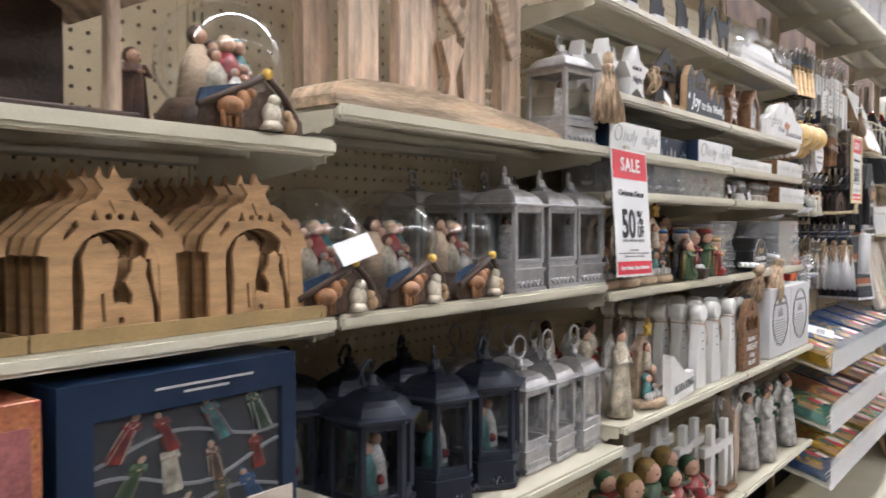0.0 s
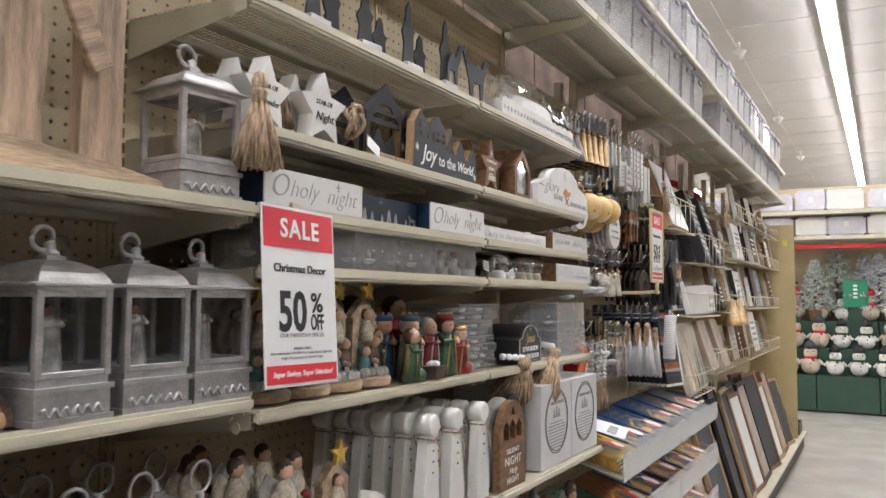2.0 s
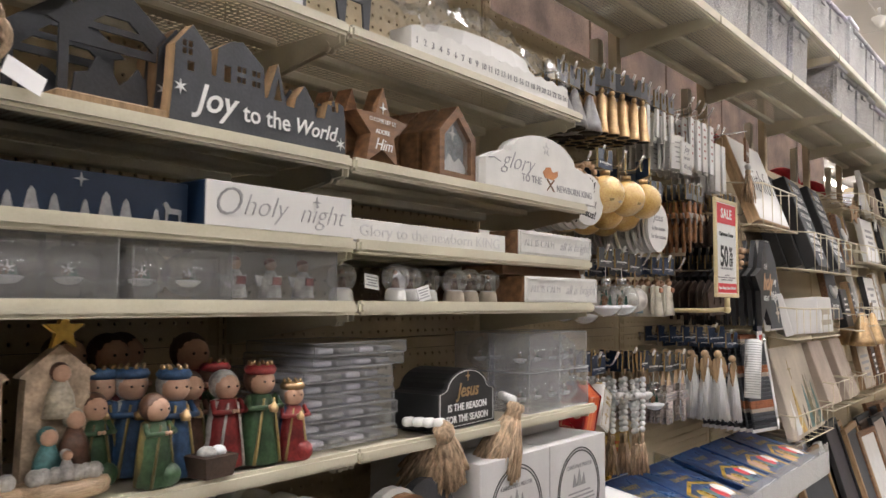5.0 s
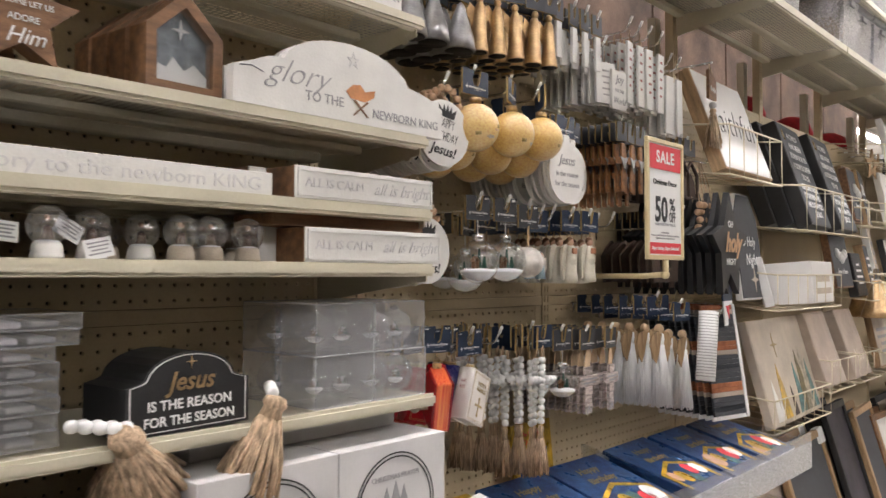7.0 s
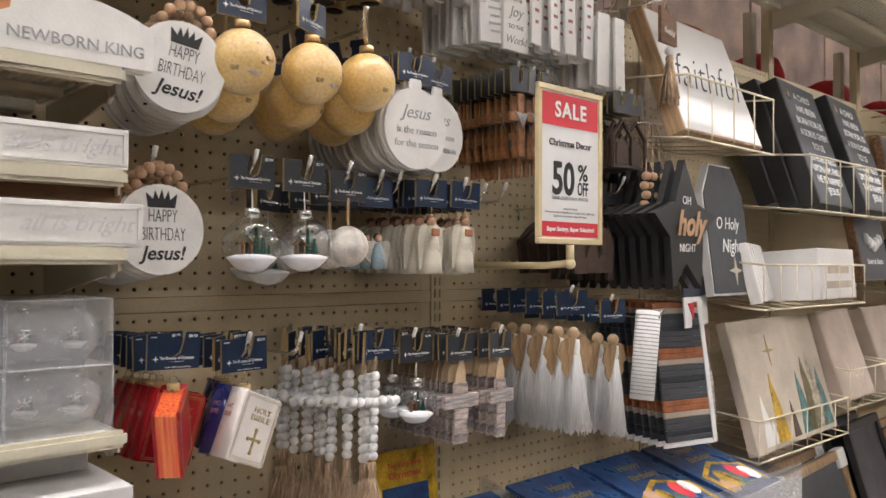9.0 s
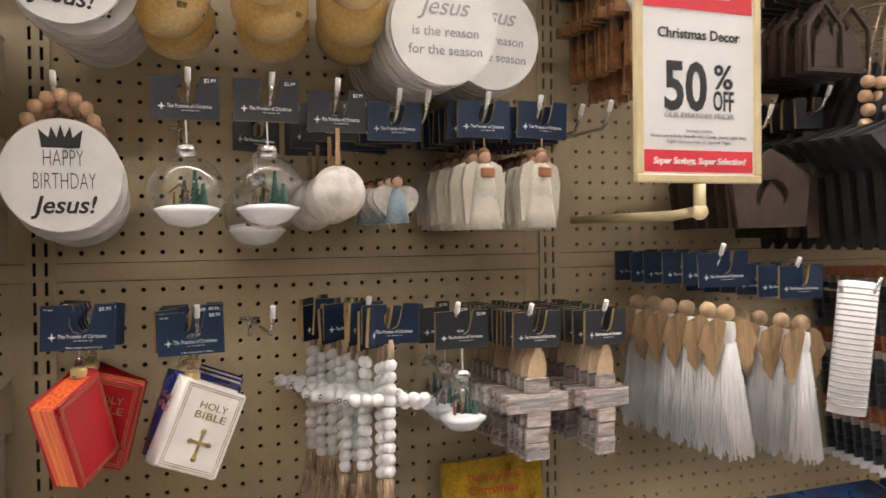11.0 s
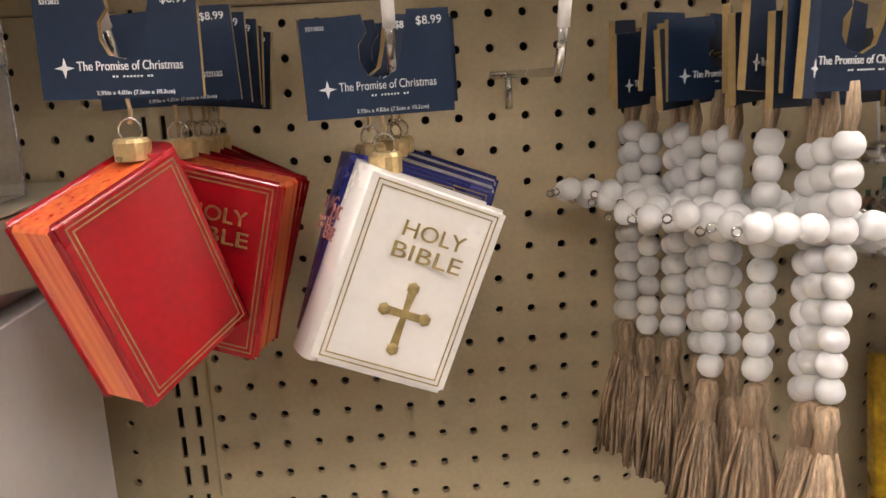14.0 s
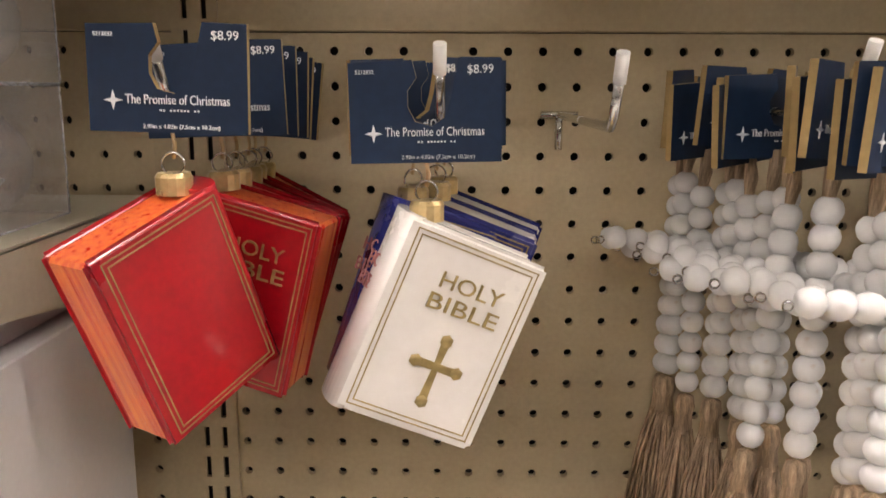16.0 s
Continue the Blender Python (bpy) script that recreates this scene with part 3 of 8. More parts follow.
CARD = [(-0.037, -0.025), (0.037, -0.025), (0.037, 0.025), (0.0165, 0.0255), (0.0125, 0.006), (0.0095, -0.003), (0.003, -0.007), (-0.005, -0.005), (-0.0085, 0.002), (-0.0085, 0.010), (-0.004, 0.016), (-0.006, 0.0245), (-0.037, 0.0235)]
CARD_MESH = {}


def card_on(parent, colour, w=1.0, price="", size="", z=0.0, ry=0.0, code="", detail=True):
    """A folded header card with its keyhole over the hook."""
    key = colour.name
    if key not in CARD_MESH:
        b = plate(CARD, -0.0009, 0.0036)
        b.normal_update()
        for f in b.faces:
            f.material_index = 0 if abs(f.normal.y) > 0.5 else 1
        me = mesh_of(b, colour, "header_card")
        me.materials.append(CARDB)
        CARD_MESH[key] = me
    c = part("header_card", CARD_MESH[key], colour, parent, "folded dark header card with a keyhole", pose(0, 0, z, 0, ry, 0) @ Matrix.Diagonal((w, 1, 1, 1)))
    if detail:
        b = bmesh.new()
        for k in range(12):
            xq = -0.004 + 0.0016 * k
            box(xq, -0.0014, -0.0152, xq + 0.0009, -0.0009, -0.0143, bm=b) if k not in (2, 9) else None
        join(b, plate(star(-0.0255, -0.0105, 0.0045, 0.3, 4), -0.0014, -0.0009))
        part("printed_mark", b, WHITEINK, c, "white printed line and small star")
        words("The Promise of Christmas", 0.0062, WHITEINK, c, 0.0045, -0.0011, -0.0100, width=0.0485, tall=True)
        if price:
            words(price, 0.0058, WHITEINK, c, 0.027, -0.0012, 0.0195, width=0.0125, name="price")
        if code:
            words(code, 0.003, WHITEINK, c, -0.029, -0.0012, 0.019, width=0.009, name="code")
        if size:
            words(size, 0.0042, WHITEINK, c, 0.006, -0.0012, -0.0222, width=0.036, name="size_text")
    return c


def hook(x, z, y0=0.90, cream=False):
    """A wire hook pushed into the pegboard, its upturned tip white for a metal highlight."""
    h = thing("peg_hook", "zinc wire peg hook with an upturned tip in the pegboard", "hook", pose(x, WY, z), "peg hooks")
    part("wire", wire([(0, 0.004, 0), (0, -0.02, 0), (0, y0 - WY + 0.004, 0.0), (0, y0 - WY - 0.004, 0.006), (0, y0 - WY - 0.014, 0.022)], 0.0026, 8), CHROME, h)
    part("tip", wire([(0, y0 - WY - 0.014, 0.022), (0, y0 - WY - 0.021, 0.036)], 0.0034, 8), HOOKTIP, h, "metal tip with its highlight painted white")
    b = wire([(-0.014, -0.002, 0), (0.014, -0.002, 0)], 0.003, 8)
    join(b, wire([(0, -0.002, 0.0), (0, -0.002, -0.026)], 0.0028, 8))
    part("back_bar", b, CHROME, h)
    return h


def hang(proto, x, z, n, y0=0.905, y1=1.075, seed=0, yaw=6.0, roll=2.5, first=(0, 0), dz=0.0):
    """Copies of a hanging thing along a hook, front one first."""
    rng = random.Random(seed)
    obs = []
    for i in range(n):
        y = y0 + (y1 - y0) * (i / max(1, n - 1)) * (1 if n > 1 else 0) + (rng.uniform(-0.004, 0.004) if i else 0)
        ry, rz = (first[1], first[0]) if i == 0 else (rng.uniform(-roll, roll), rng.uniform(-yaw, yaw))
        m = pose(x + (rng.uniform(-0.003, 0.003) if i else 0), y, z + (dz * i), rng.uniform(-2, 2) if i else 0, ry, rz)
        if i == 0:
            proto.matrix_basis = m
            obs.append(proto)
        else:
            obs.append(copy_thing(proto, m))
    return obs


# ---- bible ornaments ----
def bible(label, colour, pages, edge, front=True, price=False):
    """A glass book ornament hung by a gold cap near the top of its spine, with its card. Origin: on the hook."""
    t = thing("bible_ornament", label, "ornament", group="bible ornaments")
    card_on(t, NAVY, 1.0, "$8.99", "2.95in x 4.02in (7.5cm x 10.2cm)", ry=random.uniform(-2, 2), code="5212832")
    part("thread", wire([(0.0, 0.001, -0.024), (0.001, 0.001, -0.031), (0, 0.001, -0.037)], 0.0011, 6), GOLD, t, "gold thread")
    ring = [(0.0055 * math.cos(a), 0, -0.0395 + 0.0055 * math.sin(a)) for a in np.linspace(0, 6.28, 14)[:-1]]
    part("ring", wire(ring, 0.0006, 5, True), CHROME, t)
    part("cap", lathe([(0.0085, -0.054), (0.0088, -0.0455), (0.0075, -0.0435), (0, -0.043)], 14, False), CAPGOLD, t, "ridged gold cap")
    return t


def book_block(t, colour, pages, s, roll, yaw, lettered):
    """The book itself under the cap, rolled and turned. s=1 shows its front, -1 its back."""
    m = pose(0, 0, -0.052, 0, roll, yaw) @ Matrix.Translation((-0.010 * s, 0, 0))
    w, h, d = 0.074, 0.102, 0.036
    xs = sorted((0.004 * s, (w - 0.001) * s))
    body = part("page_block", box(xs[0], -d / 2 + 0.003, -h + 0.002, xs[1], d / 2 - 0.003, -0.002, 0.002), pages, t, "ribbed glossy page edges", m)
    cov = bmesh.new()
    a, b2 = sorted((-0.001 * s, w * s))
    box(a, -d / 2, -h, b2, -d / 2 + 0.0048, 0, 0.0022, bm=cov, seg=3)
    box(a, d / 2 - 0.0048, -h, b2, d / 2, 0, 0.0022, bm=cov, seg=3)
    sp = lathe([(d / 2, -h), (d / 2, 0)], 24, True, sx=0.42)
    join(cov, sp, Matrix.Translation((0.002 * s, 0, 0)))
    part("cover", cov, colour, t, "glossy lacquered cover", m)
    fr = -d / 2 - 0.0003
    ln = bmesh.new()
    for k in (0.004, 0.0065):
        x0, x1, z0, z1 = min(a, b2) + k + 0.002, max(a, b2) - k, -h + k, -k
        for q in ((x0, z0, x1, z0 + 0.0007), (x0, z1 - 0.0007, x1, z1), (x0, z0, x0 + 0.0007, z1), (x1 - 0.0007, z0, x1, z1)):
            box(q[0], fr, q[1], q[2], fr + 0.0006, q[3], bm=ln)
    part("gold_border", ln, GOLDINK, t, "thin gold border lines", m)
    if lettered:
        o = part("cross_print", plate([(-0.0022, -0.0175), (0.0022, -0.018), (0.0016, -0.002), (0.010, -0.0022), (0.010, 0.0022), (0.0016, 0.002), (0.0022, 0.013), (-0.0022, 0.013), (-0.0016, 0.002), (-0.010, 0.0022), (-0.010, -0.0022), (-0.0016, -0.002)], fr - 0.0004, fr + 0.0005), GOLDINK, t, "gold cross", m @ Matrix.Translation((0.040, 0, -0.066)))
        for dx, dz in ((0, 0.014), (0, -0.019), (0.011, 0), (-0.011, 0)):
            part("cross_knob", lathe([(0, -0.0006), (0.0034, -0.0004), (0.0034, 0.0004), (0, 0.0006)], 6), GOLDINK, o, m=pose(dx, fr, dz, 90, 0, 0))
        for txt, z in (("HOLY", -0.024), ("BIBLE", -0.0355)):
            q = words(txt, 0.0118, GOLDINK, t, 0, 0, 0, width=0.033 if txt == "HOLY" else 0.037)
            q.matrix_basis = m @ Matrix.Translation((0.041, fr - 0.0002, z)) @ q.matrix_basis
            q = words(txt, 0.0105, MUTED, t, 0, 0, 0, width=0.019 if txt == "HOLY" else 0.022, name="spine_lettering", tall=True)
            q.matrix_basis = m @ Matrix.Translation((-0.0048, -0.006, z - 0.005)) @ Matrix.Rotation(radians(-66), 4, "Z") @ q.matrix_basis
    return t


r1 = book_block(bible("red glass bible ornament with orange page edges, hanging back to front", BIBLER, BIBLEP, 1), BIBLER, BIBLEP, -1, -21.5, 56, False)
hook(3.198, 1.322, 0.905)
hook(3.336, 1.316, 0.905)
r1.matrix_basis = pose(3.211, 0.869, 1.335, 0, 0, 0)
r2 = book_block(bible("red glass bible ornament with gold lettering on its cover", BIBLER, BIBLEP, 1), BIBLER, BIBLEP, 1, 17, -14, True)
for i, (dx, dy) in enumerate(((0.014, 0.035), (0.016, 0.060), (0.018, 0.085), (0.016, 0.112), (0.017, 0.14))):
    m = pose(3.201 + dx, 0.893 + dy, 1.330 - 0.001 * i, 0, 2 * i - 3, 3 - 3 * i)
    if i == 0:
        r2.matrix_basis = m
    else:
        copy_thing(r2, m)
w1 = book_block(bible("white glass bible ornament with gold lettering and cross", BIBLEW, BIBLEW, 1), BIBLEW, BIBLEW, 1, 24, 10, True)
w1.matrix_basis = pose(3.329, 0.889, 1.320, 0, -1, 0)
b1 = book_block(bible("deep blue glass bible ornament with gold lettering", BIBLEB, BIBLEW, 1), BIBLEB, BIBLEW, 1, 20, -8, True)
for i, (dx, dy, yw) in enumerate(((-0.008, 0.035, 34), (0.004, 0.06, 0), (0.008, 0.09, -4))):
    m = pose(3.329 + dx, 0.893 + dy, 1.322, 0, 0, yw)
    if i == 0:
        b1.matrix_basis = m
    else:
        copy_thing(b1, m)
hook(3.422, 1.312, 0.900)


# ---- bead crosses ----
BEAD = mesh_of(lathe([(0.0022, -0.0073), (0.0048, -0.0066), (0.0071, -0.0042), (0.0081, -0.0012), (0.0081, 0.0012), (0.0071, 0.0042), (0.0048, 0.0066), (0.0022, 0.0073)], 14), BEADW, "bead")


def bead_cross(seed):
    t = thing("bead_cross_ornament", "white wooden bead cross ornament with a jute tassel", "ornament", group="bead crosses")
    card_on(t, NAVY, 1.0)
    part("loop", wire([(0, 0, -0.02), (0.001, 0, -0.035), (0, 0, -0.046)], [0.003, 0.0045, 0.003], 6), JUTE, t, "jute loop")
    z = -0.052
    for i in range(10):
        part("bead", BEAD, BEADW, t, m=pose(0, 0, z - i * 0.0148, 0, 0, 40 * i))
    for k in (-1, 1):
        for i in range(3):
            part("bead", BEAD, BEADW, t, m=pose(k * (0.0165 + 0.0148 * i), -0.001, z - 3 * 0.0148 + 0.002 - k * 0.001 * i, 0, 90, 0))
        ey = [(k * 0.055 + 0.0028 * k * math.cos(a) + 0.002 * k, -0.001, z - 0.0424 + 0.0025 * math.sin(a)) for a in np.linspace(0, 6.28, 10)[:-1]]
        part("wire_eye", wire(ey, 0.0007, 4, True), CHROME, t)
    part("tassel", tassel_bm(0.105, 0.019, 60, seed, 0.28), JUTE, t, "brown jute tassel", pose(0, 0, z - 10 * 0.0148 + 0.006))
    return t


hook(3.541, 1.318, 0.905)
bcross = bead_cross(3)
rng = random.Random(5)
for i in range(14):
    m = pose(3.565 - 0.0046 * i + rng.uniform(-0.006, 0.006), 0.878 + 0.0145 * i, 1.320 - 0.004 * (i % 3), rng.uniform(-1.5, 1.5), rng.uniform(-2, 2) + 3 * (i % 2), -10 + rng.uniform(-22, 14))
    if i == 0:
        bcross.matrix_basis = m
    else:
        q = copy_thing(bcross, m)
        for o in q.children:
            if o.name.startswith("header_card"):
                o.matrix_basis = pose(0, 0, 0, 0, rng.uniform(-4, 4), rng.uniform(38, 66))


# ---- glass balls ----
def glass_ball(r, label, seed, opening=False):
    t = thing("glass_ball_ornament", label, "ornament", group="glass ball ornaments")
    card_on(t, SLATE, 1.0, "$2.99")
    zc = -0.052 - r - 0.012
    part("thread", wire([(0, 0.001, -0.024), (0.001, 0.001, zc + r + 0.012)], 0.001, 5), WHITEINK, t, "white thread")
    part("cap", lathe([(0.011, zc + r * 0.94), (0.012, zc + r + 0.006), (0.010, zc + r + 0.011), (0, zc + r + 0.012)], 16), CHROME, t, "silver cap")
    g = part("glass", ball(r, 28, 16, 1.0, zc), GLASS, t, "clear glass ball")
    g.visible_shadow = False
    part("winter_scene", snowglobe_fill(r * 0.98, seed), SNOW, t, "white snow, green trees and a small stable", pose(0, 0, zc))
    if opening:
        part("rim", wire([(r * 0.72 + 0.0, -r * 0.66 * 0.2 + r * 0.62 * math.cos(a), zc + r * 0.1 + r * 0.62 * math.sin(a)) for a in np.linspace(0, 6.28, 24)[:-1]], 0.0014, 5, True), GLASS, t, m=pose(0, 0, 0))
    return t


for x in (3.329, 3.422):
    hook(x, 1.584, 0.877)
gb = glass_ball(0.043, "clear glass ball ornament with snow and green trees inside", 1)
hang(gb, 3.326, 1.588, 1, 0.865)
gb2 = copy_thing(gb, pose(3.416, 0.865, 1.589))
copy_thing(gb, pose(3.418, 0.975, 1.565, 0, 0, 30))
copy_thing(gb, pose(3.424, 1.04, 1.57, 0, 0, 70))
hook(3.660, 1.306, 0.905)
gl = glass_ball(0.036, "clear glass ball ornament with an open side and a stable inside", 2, True)
hang(gl, 3.668, 1.306, 3, 0.893, 1.03, 3)


# ---- plaster ball, heart, angels ----
def plaster_ball():
    t = thing("plaster_ball_ornament", "cream embossed plaster ball ornament on a wooden stick", "ornament", group="plaster balls")
    card_on(t, SLATE, 0.95, "$2.99")
    part("strip", box(-0.0025, -0.001, -0.066, 0.0025, 0.001, -0.02), OAK, t, "thin wooden strip")
    part("ball", ball(0.033, 22, 14, 1.0, -0.098), PLASTER, t, "embossed plaster ball")
    return t


hook(3.500, 1.582, 0.880)
hang(plaster_ball(), 3.500, 1.580, 4, 0.868, 1.04, 9, dz=-0.004)


def heart_angel():
    t = thing("heart_angel_ornament", "pale blue and white angel ornament with heart-shaped wings", "ornament", group="heart angels")
    card_on(t, NAVY, 0.95)
    pts = []
    for k in range(28):
        a = 2 * math.pi * k / 28
        pts.append((0.0019 * 16 * math.sin(a) ** 3, -0.105 + 0.0019 * (13 * math.cos(a) - 5 * math.cos(2 * a) - 2 * math.cos(3 * a) - math.cos(4 * a))))
    for k in (-1, 1):
        part("wing", plate([(k * abs(x), z) for x, z in (pts[:15] if k > 0 else [pts[0]] + pts[:13:-1])], -0.003, 0.004), PLASTER, t, "cream feathered wing")
    f = multi([(moved(lathe([(0.016, -0.13), (0.012, -0.105), (0.007, -0.088), (0, -0.085)], 12, sy=0.6), 0, -0.006), mat("pale_blue_robe", (0.30, 0.42, 0.48), 0.5, var=0.15)), (moved(ball(0.007, 10, 7), 0, -0.007, -0.078), SKIN), (moved(ball(0.0075, 10, 7), 0, -0.004, -0.076), DBROWN)], "figure")
    part("figure", f, PLASTER, t, "small angel in a pale blue robe")
    return t


hook(3.585, 1.578, 0.905)
hang(heart_angel(), 3.582, 1.576, 5, 0.90, 1.05, 4, 20)


def white_angel():
    t = thing("white_angel_ornament", "white ceramic angel ornament with copper details", "ornament", group="white angels")
    card_on(t, NAVY, 1.0)
    part("thread", wire([(0, 0, -0.024), (0, 0, -0.042)], 0.001, 5), GOLD, t, "gold thread")
    for k in (-1, 1):
        part("wing", plate([(k * 0.0005, -0.065), (k * 0.012, -0.055), (k * 0.026, -0.062), (k * 0.031, -0.085), (k * 0.027, -0.138), (k * 0.015, -0.135)], 0.002, 0.010), CERAM, t, "ivory folded wing")
    part("robe", lathe([(0.0, -0.146), (0.024, -0.145), (0.021, -0.125), (0.015, -0.09), (0.011, -0.062), (0.0, -0.055)], 16, sy=0.65), CERAM, t, "ivory robe")
    part("head", multi([(ball(0.0085, 12, 8, 1.15, -0.050), SKIN), (moved(ball(0.009, 12, 8, 1.1, -0.047), 0, 0.002), BROWN), (moved(box(-0.010, -0.014, -0.078, 0.010, -0.009, -0.064, 0.002), 0, 0, 0), mat("copper_detail", (0.55, 0.25, 0.14), 0.4, 0.3))]), SKIN, t, "copper-coloured head and arms")
    return t


wa = white_angel()
hook(3.707, 1.580, 0.905); hook(3.784, 1.580, 0.905); hook(3.622, 1.578, 0.90); hook(3.893, 1.578, 0.905); hook(3.862, 1.575, 0.93)
hang(wa, 3.703, 1.582, 9, 0.893, 1.07, 2, 10)
wb = copy_thing(wa, pose(3.789, 0.893, 1.584, 0, 2, 0))
for i in range(8):
    copy_thing(wa, pose(3.787, 0.915 + 0.021 * i, 1.58, 0, random.uniform(-2, 2), random.uniform(-9, 9)))


# ---- wooden crosses ----
def wood_cross(w):
    t = thing("wooden_cross_ornament", "whitewashed wooden cross ornament with printed words and a bent wood loop", "ornament", group="wooden crosses")
    card_on(t, SLATE, 1.0)
    part("loop", plate([(-0.014, -0.068), (-0.010, -0.045), (0.0, -0.022), (0.010, -0.03), (0.016, -0.05), (0.015, -0.068)], 0.001, 0.003), mat("pale_wood_loop", (0.62, 0.45, 0.28), 0.6), t, "pale wooden loop")
    for i, (a, b, c, d) in enumerate(((-0.018, -0.086, 0.018, -0.066), (-0.047, -0.112, 0.047, -0.087), (-0.017, -0.133, 0.020, -0.113), (-0.018, -0.153, 0.017, -0.134), (-0.018, -0.178, 0.019, -0.154))):
        part("plank", box(a * w, -0.004 - 0.002 * (i == 1), b, c * w, 0.004, d, 0.001), WASHW, t)
    bars(t, GREYINK, 0, -0.0064, -0.0925, [0.075 * w, 0.06 * w], 0.009, 0.004)
    part("stable_print", plate([(-0.012, -0.176), (-0.009, -0.176), (0, -0.163), (0.009, -0.176), (0.012, -0.176), (0.0, -0.158)], -0.0047, -0.0035), GREYINK, t)
    return t


hook(3.766, 1.300, 0.905); hook(3.882, 1.300, 0.905)
hang(wood_cross(1.0), 3.778, 1.300, 12, 0.893, 1.08, 6, 5, 2, (4, 1))
hang(wood_cross(0.86), 3.885, 1.298, 9, 0.893, 1.08, 7, 5, 2, (10, 1))


# ---- discs and round things, upper rows ----
def wood_disc(r, label, thick, bead_loop):
    t = thing("round_sign_ornament", label, "ornament", group="round signs")
    zc = -0.082 if bead_loop else -0.105
    part("disc", plate(circle(0, zc, r, 40), -thick / 2, thick / 2), WHITEP, t, "white round wooden plaque")
    if bead_loop:
        for i in range(9):
            a = math.pi * i / 8
            part("bead", BEAD, BEADN, t, m=pose(0.036 * math.cos(a), 0.006, zc + r * 0.72 + 0.044 * math.sin(a)) @ Matrix.Diagonal((0.95, 0.95, 0.95, 1)))
    else:
        part("tab", box(-0.014, -thick / 2, zc + r - 0.004, 0.014, thick / 2, zc + r + 0.016, 0.003), WHITEP, t)
        part("loop", wire([(-0.002, 0, zc + r + 0.012), (0.0, 0, -0.005), (0.003, 0, zc + r + 0.012)], 0.0014, 5), JUTE, t)
    return t, zc, -thick / 2 - 0.0003


BEADN_MESH = BEAD.copy()
BEADN_MESH.materials.clear()
BEADN_MESH.materials.append(BEADN)


def happy_disc():
    t, zc, y = wood_disc(0.062, "white round plaque with black birthday lettering and a wooden bead loop", 0.006, True)
    for o in t.children:
        if o.name.startswith("bead"):
            o.data = BEADN_MESH
    part("crown", plate([(-0.019, zc + 0.030), (0.019, zc + 0.030), (0.022, zc + 0.050), (0.012, zc + 0.041), (0.0095, zc + 0.053), (0.004, zc + 0.041), (0, zc + 0.055), (-0.004, zc + 0.041), (-0.0095, zc + 0.053), (-0.012, zc + 0.041), (-0.022, zc + 0.050)], y - 0.0008, y), BLACK, t, "black crown")
    words("HAPPY", 0.026, BLACK, t, 0.002, y, zc + 0.018, width=0.040, tall=True, bold=-0.0005)
    words("BIRTHDAY", 0.026, BLACK, t, 0.003, y, zc - 0.007, width=0.062, tall=True, bold=-0.0005)
    words("Jesus!", 0.033, BLACK, t, 0.003, y, zc - 0.033, width=0.066, shear=0.25, bold=0.0006)
    return t


hook(3.190, 1.578, 0.905); hook(3.215, 1.800, 0.865)
hd = happy_disc()
hang(hd, 3.197, 1.582, 7, 0.884, 1.06, 11, 8, 4, (0, 0), dz=-0.003)
copy_thing(hd, pose(3.222, 0.850, 1.800, 0, 10, -8))
for i in range(9):
    copy_thing(hd, pose(3.218 + 0.003 * i, 0.875 + 0.021 * i, 1.795, 0, random.uniform(-4, 8), -4 + random.uniform(-5, 5)))


def reason_disc():
    t, zc, y = wood_disc(0.070, "white round plaque with grey lettering on a jute loop", 0.007, False)
    words("Jesus", 0.034, GREYINK, t, 0, y, zc + 0.027, width=0.07, shear=0.35)
    words("is the reason", 0.018, GREYINK, t, 0.002, y, zc - 0.004, width=0.088)
    words("for the season", 0.018, GREYINK, t, 0.002, y, zc - 0.027, width=0.098)
    card_on(t, NAVY, 1.0)
    return t


hook(3.640, 1.795, 0.90); hook(3.715, 1.795, 0.92)
rd = reason_disc()
hang(rd, 3.636, 1.792, 17, 0.862, 1.085, 12, 4, 2)
copy_thing(rd, pose(3.722, 0.90, 1.797, 0, 2, 4))
for i in range(6):
    copy_thing(rd, pose(3.722 + 0.002 * i, 0.925 + 0.025 * i, 1.795, 0, random.uniform(-3, 3), random.uniform(-5, 5)))


def gold_ball():
    t = thing("gold_ball_ornament", "large glossy gold ball ornament with printed figures", "ornament", group="gold balls")
    card_on(t, NAVY, 1.05)
    part("cap", lathe([(0.012, -0.04), (0.012, -0.03), (0, -0.028)], 12), GOLD, t)
    part("ball", ball(0.047, 26, 16, 1.0, -0.088), GLOBEGOLD, t, "glossy gold decoupage ball")
    for k in range(7):
        b = bmesh.new()
        a, e = random.uniform(-1.2, 1.2), random.uniform(-0.6, 0.5)
        p = Vector((math.sin(a) * math.cos(e), -math.cos(a) * math.cos(e), math.sin(e)))
        join(b, lathe([(0, -0.0006), (0.014, -0.0016), (0.0, 0.0004)], 9), Matrix.Translation(p * 0.0472 + Vector((0, 0, -0.088))) @ p.to_track_quat("Z", "Y").to_matrix().to_4x4() @ Matrix.Diagonal((random.uniform(0.3, 0.9), random.uniform(0.25, 0.6), 1, 1)))
        part("printed_patch", b, (CANVAS, SKIN, GOLDINK)[k % 3], t, "pale printed patches")
    return t


gball = gold_ball()
